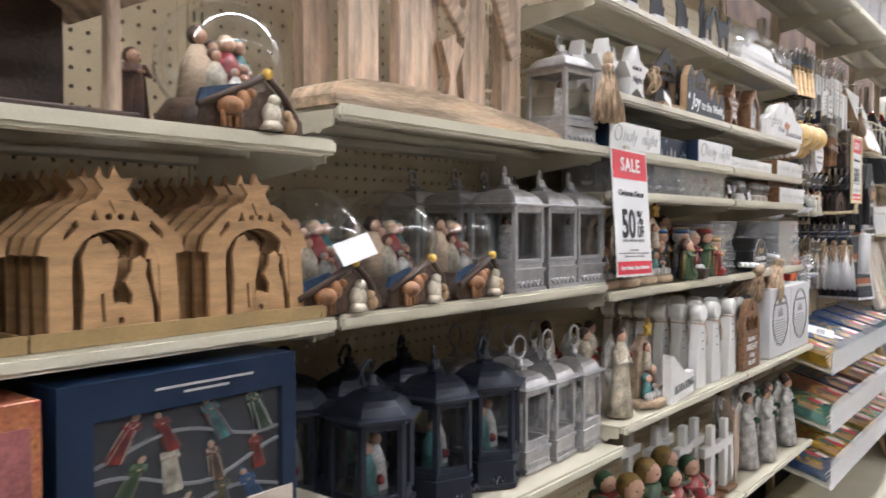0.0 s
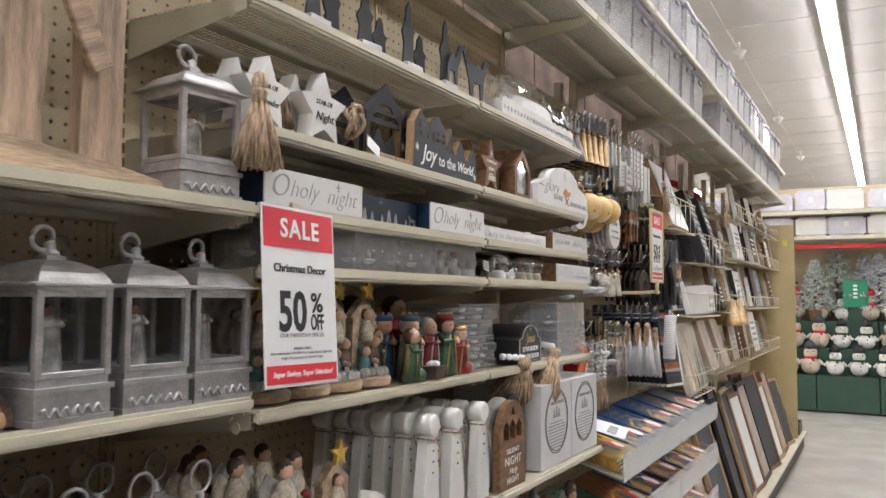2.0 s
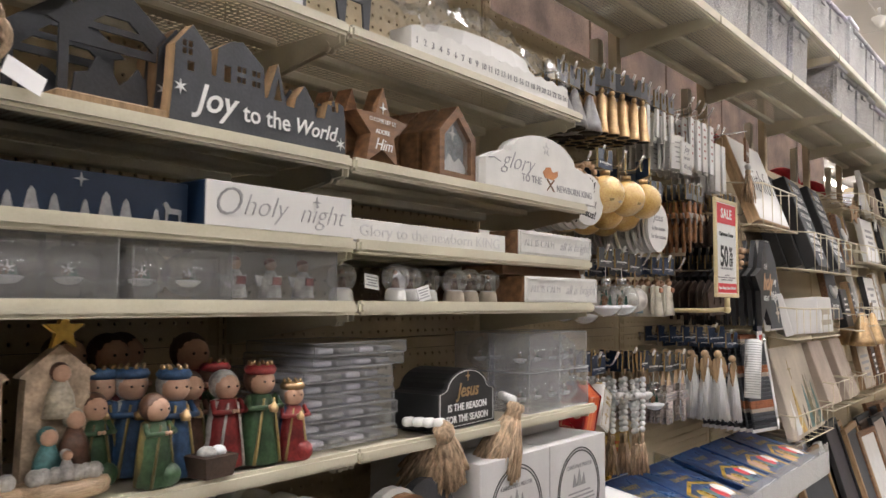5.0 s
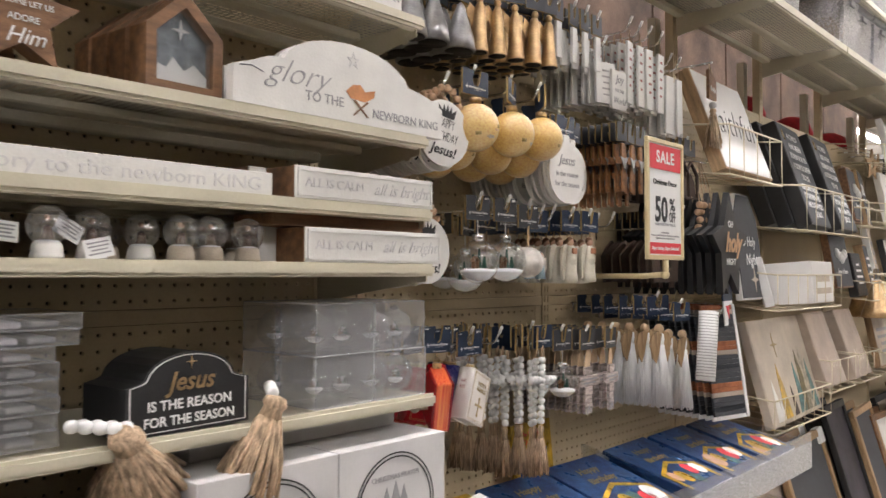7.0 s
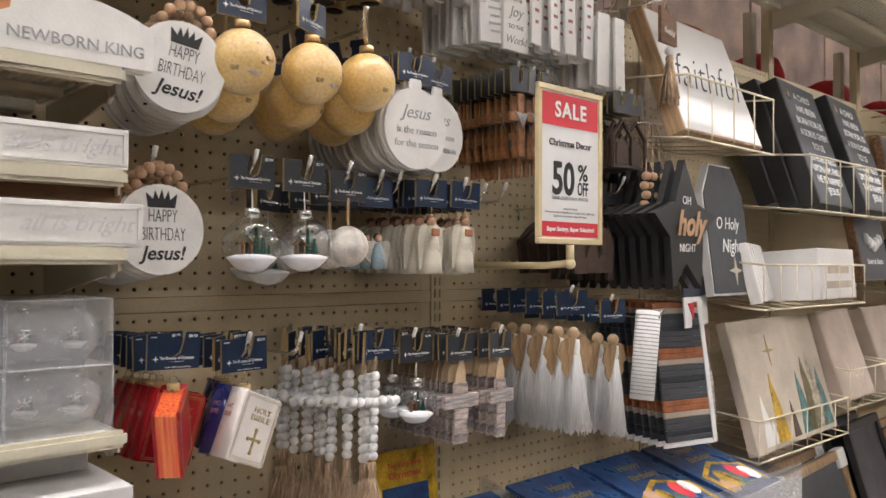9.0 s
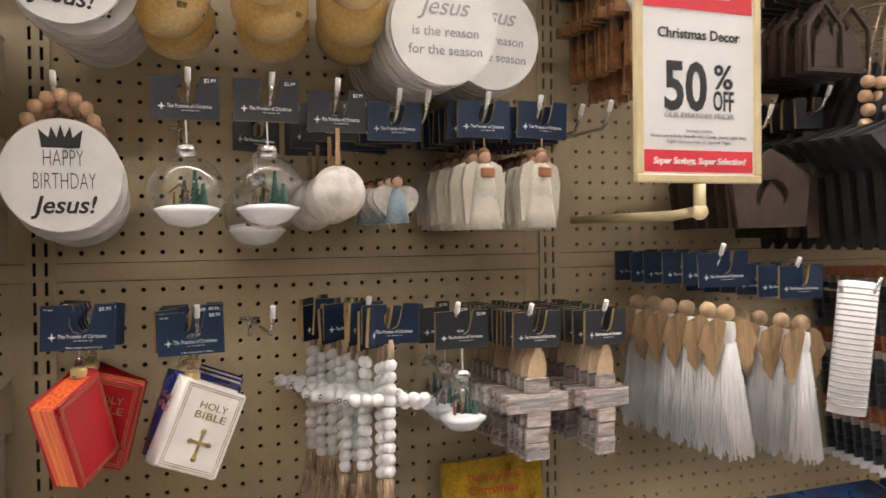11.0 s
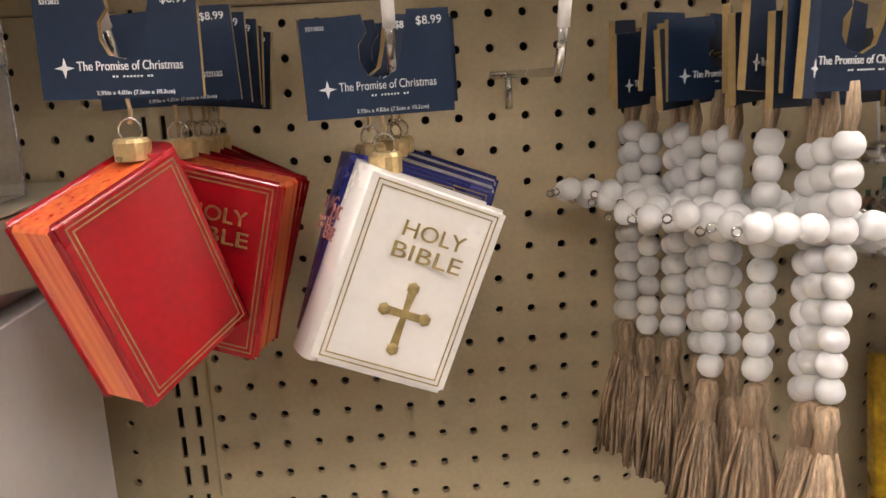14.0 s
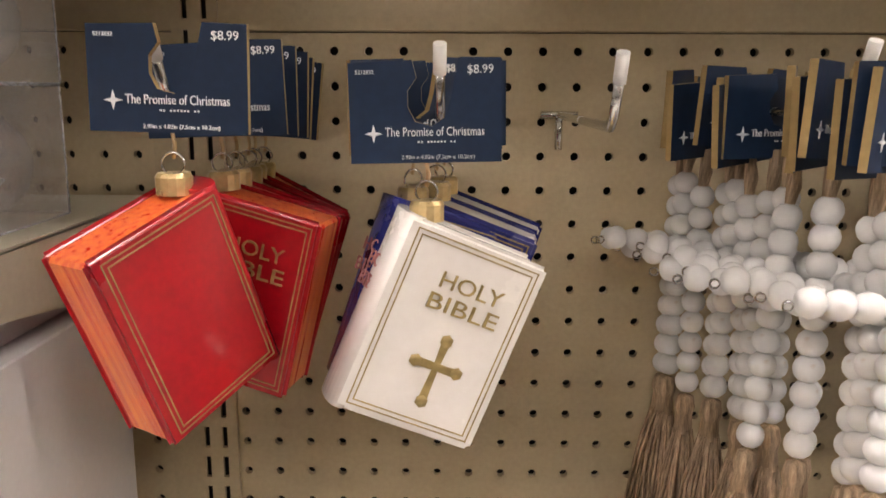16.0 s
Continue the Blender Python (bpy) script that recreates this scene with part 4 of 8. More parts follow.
for j, (x, z) in enumerate(((3.300, 1.830), (3.418, 1.832), (3.522, 1.835))):
    hook(x, z, 0.870)
    for i, (dy, dz) in enumerate(((0.0, 0), (0.066, -0.030), (0.130, -0.040))):
        m = pose(x + 0.012 * i, 0.850 + dy, z + dz, 0, 0, 25 * j + 60 * i)
        if i == j == 0:
            gball.matrix_basis = m
        else:
            copy_thing(gball, m)


# ---- top row: bells, gold angels, white sticks, planks ----
def bell(material, label, h, r, name="bell_ornament", grp="bells"):
    t = thing(name, label, "ornament", group=grp)
    card_on(t, SLATE, 0.7, detail=False)
    part("body", lathe([(r * 0.92, -h - 0.03), (r, -h - 0.028), (r * 0.86, -h + 0.0), (r * 0.5, -h * 0.45 - 0.02), (r * 0.22, -0.035), (0, -0.028)], 16), material, t)
    # near-black cap in place of the bell's shaded inside
    part("hollow", lathe([(0, -h - 0.0305), (r * 0.85, -h - 0.0308), (r * 0.5, -h - 0.012), (0, -h - 0.01)], 16), GAPSHADE, t, "near-black cap painting the shade inside the hollow")
    return t


sb = bell(SILVER, "silver metal bell ornament", 0.10, 0.034)
for j, x in enumerate((3.16, 3.225, 3.30)):
    hook(x, 2.03, 0.905)
    for i in range(4):
        m = pose(x + random.uniform(-0.01, 0.01), 0.895 + 0.045 * i, 2.03, 0, random.uniform(-4, 4), 20 * i)
        if i == j == 0:
            sb.matrix_basis = m
        else:
            copy_thing(sb, m)


def gold_angel():
    t = thing("gold_angel_ornament", "gold foil angel ornament with a hollow skirt", "ornament", group="gold angels")
    card_on(t, SLATE, 0.7, detail=False)
    part("skirt", lathe([(0.021, -0.150), (0.0205, -0.148), (0.016, -0.12), (0.013, -0.08), (0.010, -0.055), (0.006, -0.045), (0, -0.044)], 14), GOLD, t)
    # shade under the skirt, painted as a near-black cap
    part("hollow", lathe([(0, -0.151), (0.018, -0.1505), (0.010, -0.142), (0, -0.14)], 14), GAPSHADE, t, "near-black cap painting the shade inside the hollow")
    part("head", ball(0.008, 10, 8, 1.1, -0.037), GOLD, t)
    for k in (-1, 1):
        part("wing", plate([(k * 0.001, -0.06), (k * 0.022, -0.045), (k * 0.025, -0.075), (k * 0.008, -0.10)], 0.008, 0.010), GOLD, t)
    return t


ga = gold_angel()
first = True
for j, x in enumerate((3.37, 3.43, 3.49, 3.555, 3.61)):
    hook(x, 2.06 + 0.004 * j, 0.905)
    for i in range(5):
        m = pose(x + random.uniform(-0.008, 0.008), 0.89 + 0.04 * i, 2.06 + 0.004 * j, 0, random.uniform(-4, 4), random.uniform(-30, 30))
        if first:
            ga.matrix_basis, first = m, False
        else:
            copy_thing(ga, m)


def slim_sign(w, h, label, lettered=True):
    t = thing("hanging_sign", label, "ornament", group="slim hanging signs")
    if w < 0.03:
        card_on(t, SLATE, 0.6, detail=False)
    else:
        part("loop", wire([(-0.002, 0, -0.03), (0, 0, 0.002), (0.002, 0, -0.03)], 0.0012, 5), JUTE, t, "jute loop")
    part("board", box(-w / 2, -0.004, -h - 0.03, w / 2, 0.004, -0.03, 0.0012), WHITEP, t, "whitewashed board")
    if lettered:
        bars(t, LIGHTINK if w > 0.05 else MUTED, 0, -0.0043, -0.05, [w * 0.34, w * 0.42, w * 0.3, w * 0.4, w * 0.3], h / 7, h / 26)
    return t


def row_of(proto, xs, z, n, seed, dy=0.03, y0=0.895):
    rng, started = random.Random(seed), False
    for x in xs:
        hook(x, z, 0.905)
        for i in range(n):
            m = pose(x + rng.uniform(-0.004, 0.004), y0 + dy * i, z, 0, rng.uniform(-2, 2), rng.uniform(-8, 8))
            if not started:
                proto.matrix_basis, started = m, True
            else:
                copy_thing(proto, m)


row_of(slim_sign(0.022, 0.085, "small white hanging tag sign", False), (3.66, 3.72, 3.775, 3.83), 2.075, 6, 21)
row_of(slim_sign(0.075, 0.105, "white hanging sign with grey lettering"), (3.86,), 2.02, 8, 22, 0.022)
sg = slim_sign(0.072, 0.10, "white hanging sign with joyful grey lettering", False)
sg.matrix_basis = pose(3.915, 0.885, 2.005)
words("Joy", 0.04, GREYINK, sg, 0, -0.0044, -0.052, width=0.045, shear=0.3)
words("TO THE", 0.012, GREYINK, sg, 0, -0.0044, -0.082, width=0.045)
words("World", 0.032, GREYINK, sg, 0, -0.0044, -0.108, width=0.06, shear=0.3)
row_of(slim_sign(0.034, 0.165, "tall narrow white plank sign with red lettering"), (3.99, 4.045, 4.10, 4.165), 2.10, 8, 23, 0.022)
row_of(slim_sign(0.040, 0.165, "tall narrow white plank sign, plain", False), (4.22, 4.275), 2.05, 7, 24, 0.025)


def brown_cross(material, label, s=1.0):
    t = thing("small_cross_ornament", label, "ornament", group="small crosses")
    card_on(t, SLATE, 0.7, detail=False)
    b = box(-0.008 * s, -0.003, -0.03 - 0.115 * s, 0.008 * s, 0.003, -0.03, 0.001)
    box(-0.03 * s, -0.0035, -0.03 - 0.05 * s, 0.03 * s, 0.0035, -0.03 - 0.034 * s, 0.001, bm=b)
    part("cross", b, material, t)
    part("metal_figure", plate([(-0.012, -0.075), (0, -0.1), (0.012, -0.075), (0.02, -0.065), (0, -0.07), (-0.02, -0.065)], -0.006, -0.004), SILVER, t, "small silver inlay")
    return t


TANW = mat("tan_cross_wood", (0.42, 0.19, 0.075), 0.5, var=0.3, scale=30)
row_of(brown_cross(TANW, "tan wooden hanging cross with silver inlay", 1.08), (3.93, 3.975, 4.02), 1.822, 9, 31, 0.021, 0.88)
row_of(brown_cross(TANW, "tan wooden hanging cross hung low behind others"), (3.955, 4.0), 1.782, 7, 33, 0.022, 0.91)
def house_frame():
    t = thing("house_ornament", "dark metal house-shaped hanging ornament on a hook", "ornament", group="house ornaments")
    card_on(t, SLATE, 0.7, detail=False)
    o = [(-0.036, -0.15), (0.036, -0.15), (0.036, -0.078), (0, -0.038), (-0.036, -0.078)]
    part("frame", plate(o, -0.004, 0.004, [[(x * 0.86, -0.1 + (z + 0.1) * 0.88) for x, z in o]]), DBROWN, t, "dark outline")
    part("inner_plate", plate([(-0.022, -0.142), (0.022, -0.142), (0.018, -0.10), (0, -0.075), (-0.018, -0.10)], -0.001, 0.002), DBROWN, t, "dark inner cut-out")
    return t


row_of(house_frame(), (4.275, 4.32), 1.825, 8, 32, 0.026, 0.88)


# ---- figures ----
def figure(robe, veil, h=0.13, crown=None, gift=None, beard=False, wide=1.0, kneel=False, big_head=True, star_top=False, hair=None):
    """A painted resin figure with a round head, as one mesh."""
    r = h * 0.195 * wide
    hr = h * (0.142 if big_head else 0.085)
    top = h - hr * 2.0
    items = [(lathe([(0, 0), (r * 1.05, 0.002), (r * 1.1, h * 0.05), (r * 0.95, h * 0.3), (r * 0.82, h * 0.5), (r * 0.55, top - h * 0.01), (0, top + h * 0.02)], 32, sy=0.8), robe)]
    for v in items[0][0].verts:
        k = 1 + 0.045 * math.sin(9 * math.atan2(v.co.y, v.co.x)) * max(0.0, 1 - v.co.z / (h * 0.6))
        v.co.x, v.co.y = v.co.x * k, v.co.y * k
    if kneel:
        items.append((moved(ball(r * 0.7, 12, 8), r * 0.5, -r * 0.5, r * 0.7), robe))
    cloak = lathe([(0, 0.001), (r * 1.12, 0.003), (r * 1.0, h * 0.35), (r * 0.75, top - h * 0.02), (0, top + h * 0.03)], 16, sy=0.75)
    items.append((moved(cloak, 0, r * 0.22), veil))
    items.append((ball(hr, 14, 10, 1.0, top + hr * 0.9), SKIN))
    items.append((moved(ball(hr * 1.12, 14, 10, 1.0), 0, hr * 0.32, top + hr * 1.02), hair or veil))
    for k in (-1, 1):
        items.append((wire([(k * r * 0.8, 0, top - h * 0.02), (k * r * 0.95, -r * 0.45, top - h * 0.13), (k * r * 0.2, -r * 0.95, top - h * 0.12)], [h * 0.03, h * 0.035, h * 0.026], 8), robe))
        items.append((moved(ball(h * 0.024, 8, 6), k * r * 0.12, -r * 1.0, top - h * 0.115), SKIN))
        items.append((moved(ball(hr * 0.09, 6, 4), k * hr * 0.36, -hr * 0.93, top + hr * 0.95), BLACK))
    for k in (-1, 1):
        items.append((wire([(k * r * 0.30, -r * 0.72, top - h * 0.03), (k * r * 0.62, -r * 0.70, h * 0.28), (k * r * 0.80, -r * 0.62, h * 0.02)], [h * 0.012, h * 0.016, h * 0.02], 6), GOLDINK if crown else veil))
    if beard:
        items.append((moved(ball(hr * 0.7, 12, 8, 0.9), 0, -hr * 0.42, top + hr * 0.35), DBROWN))
    if crown:
        items.append((moved(lathe([(hr * 1.05, 0), (hr * 1.2, hr * 0.3), (hr * 1.0, hr * 0.62), (0, hr * 0.7)], 14), 0, hr * 0.15, top + hr * 1.45), crown))
        b = bmesh.new()
        for q in range(8):
            a = q * math.pi / 4
            join(b, lathe([(hr * 0.16, 0), (hr * 0.14, hr * 0.25), (0, hr * 0.4)], 6), Matrix.Translation((hr * 0.8 * math.cos(a), hr * 0.15 + hr * 0.8 * math.sin(a), top + hr * 2.05)))
        items.append((b, GOLD))
    if gift:
        items.append((moved(lathe([(0, 0), (h * 0.045, 0.001), (h * 0.05, h * 0.05), (h * 0.03, h * 0.08), (h * 0.012, h * 0.11), (0, h * 0.115)], 10), 0, -r * 1.15, top - h * 0.17), gift))
    return multi(items, "figure")


ROBE = dict(zip(("red", "green", "blue", "cream", "brown", "teal", "olive", "white"), ROBES))


def statue(name, mesh, label, m, category="figurine", group=""):
    ob = new(name, mesh)
    ob.matrix_basis = m
    return tagged(ob, label, category, group)


C = CZ
# kings and family, third shelf
KN = [
    (figure(ROBE["green"], ROBE["olive"], 0.108, kneel=True, hair=ROBE["brown"]), "kneeling shepherd figurine in green and brown resin", 2.044, 0.800, 10),
    (figure(ROBE["blue"], ROBE["white"], 0.132, crown=ROBE["blue"], gift=GOLD), "king figurine in a blue robe with a striped turban", 2.089, 0.832, -6),
    (figure(ROBE["brown"], ROBE["olive"], 0.125, hair=DBROWN, gift=GOLD), "bearded figurine in a brown robe holding a lantern", 2.132, 0.862, -12),
    (figure(ROBE["red"], ROBE["white"], 0.126), "kneeling mother figurine in a red robe and white veil", 2.166, 0.832, -4),
    (figure(ROBE["green"], ROBE["green"], 0.131, crown=ROBE["red"], gift=GOLD, hair=ROBE["brown"]), "king figurine in a green robe with a red and gold crown", 2.211, 0.815, -4),
    (figure(ROBE["red"], ROBE["blue"], 0.106, crown=GOLD, gift=GOLD, hair=ROBE["white"], kneel=True), "kneeling king figurine in a red robe with a gold crown", 2.256, 0.802, -14),
    (figure(ROBE["red"], ROBE["olive"], 0.172, hair=DBROWN), "tall angel figurine in red with olive wings", 2.176, 0.925, -6),
]
for me, lb, x, y, rz in KN:
    statue("nativity_figurine", me, lb, pose(x, y, C["c2"], 0, 0, rz), group="nativity figurines")
for k, (i, x, y) in enumerate(((1, 2.03, 0.90), (1, 2.06, 0.88), (0, 2.00, 0.86), (6, 2.08, 0.97), (6, 2.03, 0.99), (3, 1.985, 0.92), (4, 2.20, 0.90), (6, 2.12, 1.0))):
    statue("nativity_figurine", KN[i][0], KN[i][1], pose(x, y, C["c2"], 0, 0, 8 * k - 20), group="nativity figurines")
mg = multi([(lathe([(0, 0), (0.024, 0.002), (0.03, 0.028), (0.024, 0.03), (0.02, 0.02), (0, 0.018)], 4, False, sx=1.25), DBROWN), (moved(ball(0.013, 10, 7, 0.7), -0.008, -0.002, 0.031), ROBE["white"]), (moved(ball(0.010, 10, 7, 0.8), 0.012, 0, 0.031), SNOW)], "manger")
statue("manger_figurine", mg, "dark brown manger figurine with a white cloth", pose(2.118, 0.795, C["c2"], 0, 0, 5))


def nativity_tower():
    """A carved tower: wood-grain back with a gabled top, figures, a gold star and a slice of log as base."""
    items = [(plate([(-0.040, 0.012), (0.040, 0.012), (0.036, 0.13), (0.044, 0.132), (0.0, 0.168), (-0.044, 0.132), (-0.036, 0.13)], 0.008, 0.026), PALESTONE)]
    items.append((lathe([(0, 0), (0.056, 0.001), (0.058, 0.012), (0.054, 0.018), (0, 0.018)], 22, sy=0.72), DRIFTX))
    for q in range(7):
        items.append((moved(ball(0.010, 8, 6), -0.034 + 0.011 * q, -0.018 + 0.004 * (q % 2), 0.026), ROBES[7]))
    for x, y, z, s, c, hd in ((-0.016, -0.006, 0.018, 0.062, ROBE["teal"], ROBE["teal"]), (0.014, -0.004, 0.03, 0.068, ROBE["brown"], ROBE["cream"]), (0.0, 0.004, 0.085, 0.065, ROBE["cream"], ROBE["brown"]), (-0.002, -0.022, 0.02, 0.035, ROBE["white"], ROBE["white"])):
        f = bmesh.new()
        join(f, lathe([(0, 0), (s * 0.3, 0.001), (s * 0.24, s * 0.4), (s * 0.12, s * 0.66), (0, s * 0.68)], 12, sy=0.7))
        items.append((moved(f, x, y, z), c))
        items.append((moved(ball(s * 0.16, 10, 7), x, y - 0.002, z + s * 0.78), SKIN))
        items.append((moved(ball(s * 0.18, 10, 7), x, y + 0.003, z + s * 0.80), hd))
    items.append((plate(star(0, 0.184, 0.024), -0.003, 0.006), STARGOLD))
    return multi(items, "nativity_tower")


NT = nativity_tower()
for x, y, rz in ((1.655, 0.855, -4), (1.758, 0.85, 0), (1.858, 0.85, 2), (1.955, 0.85, -2), (1.70, 0.95, 0), (1.86, 0.95, 4)):
    statue("nativity_tower", NT, "carved nativity tower with a gold star on a wood slice base", pose(x, y, C["c2"], 0, 0, rz), group="nativity towers")


# ---- clear boxes ----
def clear_box(w, d, h, name, label, grp, fill=None, edge=0.0012):
    """A clear plastic carton: thin walls with pale edges, with what is inside."""
    t = thing(name, label, "box", group=grp)
    sh = part("carton", box(-w / 2, 0, 0, w / 2, d, h), CARTON, t, "clear plastic carton")
    sh.visible_shadow = False
    b = bmesh.new()
    for x in (-w / 2, w / 2):
        for y in (0, d):
            join(b, wire([(x, y, 0), (x, y, h)], edge * 0.6, 4))
        for z in (0, h):
            join(b, wire([(x, 0, z), (x, d, z)], edge * 0.6, 4))
    for y in (0, d):
        for z in (0, h):
            join(b, wire([(-w / 2, y, z), (w / 2, y, z)], edge * 0.6, 4))
    part("carton_edge", b, CARTONEDGE, t, "pale folded plastic edges")
    for name2, me, lb, m in (fill or ()):
        part(name2, me, SNOW, t, lb, m)
    return t


MG = multi([(ball(0.030, 18, 12, 1.0, 0.034), CARTON)], "mini_ball")
MF = snowglobe_fill(0.017, 4)
SNOWFLAKE = multi([(plate(star(0, 0.034, 0.009, 0.25, 6), -0.001, 0.001), WHITEINK)], "flake")


def ball_fill(xs, y=0.035):
    out = []
    for x in xs:
        out += [("snow_fill", MF, "white snow and trees", pose(x, y, 0.032)), ("glass_ball", MG, "clear glass ball", pose(x, y, 0)), ("flake", SNOWFLAKE, "white snowflake", pose(x, y, 0)), ("cap", MG_CAP, "silver cap", pose(x, y, 0.062))]
    return out


MG_CAP = multi([(lathe([(0.007, 0), (0.008, 0.006), (0, 0.008)], 10), CHROME)], "cap")
for x, z, y in ((2.925, C["c2"], 0.80), (3.045, C["c2"], 0.80), (2.925, C["c2"] + 0.079, 0.80), (3.045, C["c2"] + 0.079, 0.80), (2.925, C["c2"], 0.90), (3.045, C["c2"], 0.90), (2.925, C["c2"] + 0.079, 0.90), (3.045, C["c2"] + 0.079, 0.90)):
    if z == C["c2"] and y == 0.80 and x == 2.925:
        cb = clear_box(0.118, 0.085, 0.078, "ornament_carton", "clear plastic carton holding two glass ball ornaments", "ornament cartons", ball_fill((-0.028, 0.028), 0.042))
        cb.matrix_basis = pose(x, y, z)
    else:
        copy_thing(cb, pose(x, y, z, 0, 0, random.uniform(-2, 2)))
for k, (x, y) in enumerate(((1.925, 0.81), (2.085, 0.81), (1.80, 0.83), (1.68, 0.84))):
    copy_thing(cb, pose(x, y, C["c3"], 0, 0, random.uniform(-2, 2)) @ Matrix.Diagonal((1.2, 1, 0.98, 1)))
copy_thing(cb, pose(1.90, 0.91, C["c3"]))
copy_thing(cb, pose(2.05, 0.91, C["c3"]))

mini_angel = multi([(lathe([(0, 0.003), (0.017, 0.004), (0.013, 0.03), (0.006, 0.042), (0, 0.044)], 12), ROBE["white"]), (ball(0.0085, 10, 7, 1.0, 0.050), SKIN), (moved(ball(0.009, 10, 7, 0.8), 0, 0.002, 0.054), mat("auburn_hair", (0.25, 0.08, 0.04), 0.6)), (plate([(-0.02, 0.02), (-0.024, 0.036), (-0.006, 0.034), (0.006, 0.034), (0.024, 0.036), (0.02, 0.02)], 0.004, 0.006), ROBE["white"]), (box(-0.007, -0.016, 0.022, 0.007, -0.013, 0.033), ROBE["red"])], "mini_angel")
ab = clear_box(0.185, 0.09, 0.072, "angel_carton", "clear plastic carton holding three small white angel figures", "ornament cartons", [("angel", mini_angel, "small white angel", pose(x, 0.04, 0)) for x in (-0.062, 0.0, 0.062)])
ab.matrix_basis = pose(2.252, 0.81, C["c3"])


# small snow globes
def mini_globe(base, lb):
    t = thing("small_snow_globe", lb, "snow globe", group="small snow globes")
    part("base", lathe([(0.018, 0), (0.0185, 0.003), (0.0165, 0.016), (0.014, 0.019), (0, 0.019)], 16), base, t)
    g = part("globe", ball(0.0235, 18, 12, 1.0, 0.038), DOME, t, "clear glass dome")
    g.visible_shadow = False
    part("figure", multi([(lathe([(0, 0.018), (0.014, 0.019), (0.012, 0.021), (0, 0.022)], 10), SNOW), (lathe([(0, 0.02), (0.008, 0.022), (0.005, 0.036), (0, 0.040)], 10), ROBE["brown"]), (ball(0.004, 8, 6, 1.0, 0.047), SKIN)]), base, t, "tiny figure in the dome")
    return t


gw, go = mini_globe(WHITEP, "small snow globe on a white base"), mini_globe(CANVAS, "small snow globe on a cream base")
gw.matrix_basis = pose(2.482, 0.815, C["c3"])
go.matrix_basis = pose(2.660, 0.83, C["c3"])
for x, y, w in ((2.405, 0.86, 1), (2.545, 0.84, 1), (2.44, 0.90, 1), (2.59, 0.90, 0), (2.705, 0.83, 0), (2.765, 0.83, 0), (2.73, 0.89, 0), (2.62, 0.86, 1), (2.79, 0.90, 0)):
    copy_thing(gw if w else go, pose(x, y, C["c3"], 0, 0, random.uniform(-40, 40)))
for x, y, z, ry in ((2.437, 0.825, 0.030, 6), (2.535, 0.798, 0.012, -12), (2.515, 0.835, 0.035, 30)):
    tg = thing("paper_tag", "small white paper price tag with grey lines", "tag", pose(x, y, C["c3"] + z, -8, ry, 5), "paper tags")
    part("paper", box(-0.018, 0, -0.011, 0.018, 0.0008, 0.013), PAPER, tg)
    bars(tg, GREYINK, 0, -0.0002, 0.009, [0.028, 0.026, 0.02, 0.028], 0.0045, 0.0018)


# flat clear cases in a stack
fc = clear_box(0.20, 0.17, 0.0185, "flat_ornament_case", "flat clear plastic case in a tall stack", "flat cases", [("insert", multi([(box(-0.085 + 0.043 * q, 0.01, 0.002, -0.052 + 0.043 * q, 0.15, 0.010, 0.002), GREYINK if q % 2 else BINF) for q in range(4)]), "pale tray insert", pose(0, 0, 0))])
fc.matrix_basis = pose(2.405, 0.830, C["c2"])
for i in range(1, 8):
    copy_thing(fc, pose(2.405 + random.uniform(-0.006, 0.008) + (0.02 if i > 5 else 0), 0.835 + random.uniform(-0.006, 0.01), C["c2"] + 0.0195 * i, 0, 0, random.uniform(-3, 3)))


# ---- signs and boxes on the shelves ----
def block_sign(name, label, x0, x1, y, z, h, d, body, face=None, rz=0.0, group="", bevel=0.0015):
    t = thing(name, label, "sign", pose((x0 + x1) / 2, y, z, 0, 0, rz), group)
    w = (x1 - x0) / 2
    part("body", box(-w, 0.001, 0, w, d, h, bevel), body, t)
    part("face", box(-w, -0.0015, 0, w, 0.0012, h, 0.0006), face or body, t, "painted front face")
    return t, w


for x0, x1 in ((1.585, 1.850), (2.101, 2.358)):
    t, w = block_sign("box_sign", "white box sign with silver script lettering and navy sides", x0, x1, 0.795, C["c4"], 0.058, 0.11, NAVY, WHITEBOX, group="holy night box signs")
    words("O", 0.055, SILVER, t, -0.098, -0.0018, 0.031, shear=0.3, bold=-0.0008)
    words("holy", 0.042, SILVER, t, -0.036, -0.0018, 0.030, width=0.075, shear=0.35, bold=-0.0008)
    words("night", 0.042, SILVER, t, 0.068, -0.0018, 0.028, width=0.088, shear=0.35, bold=-0.0008)
    part("star_print", plate(star(0.058, 0.046, 0.008, 0.25, 4), -0.0024, -0.0014), SILVER, t)
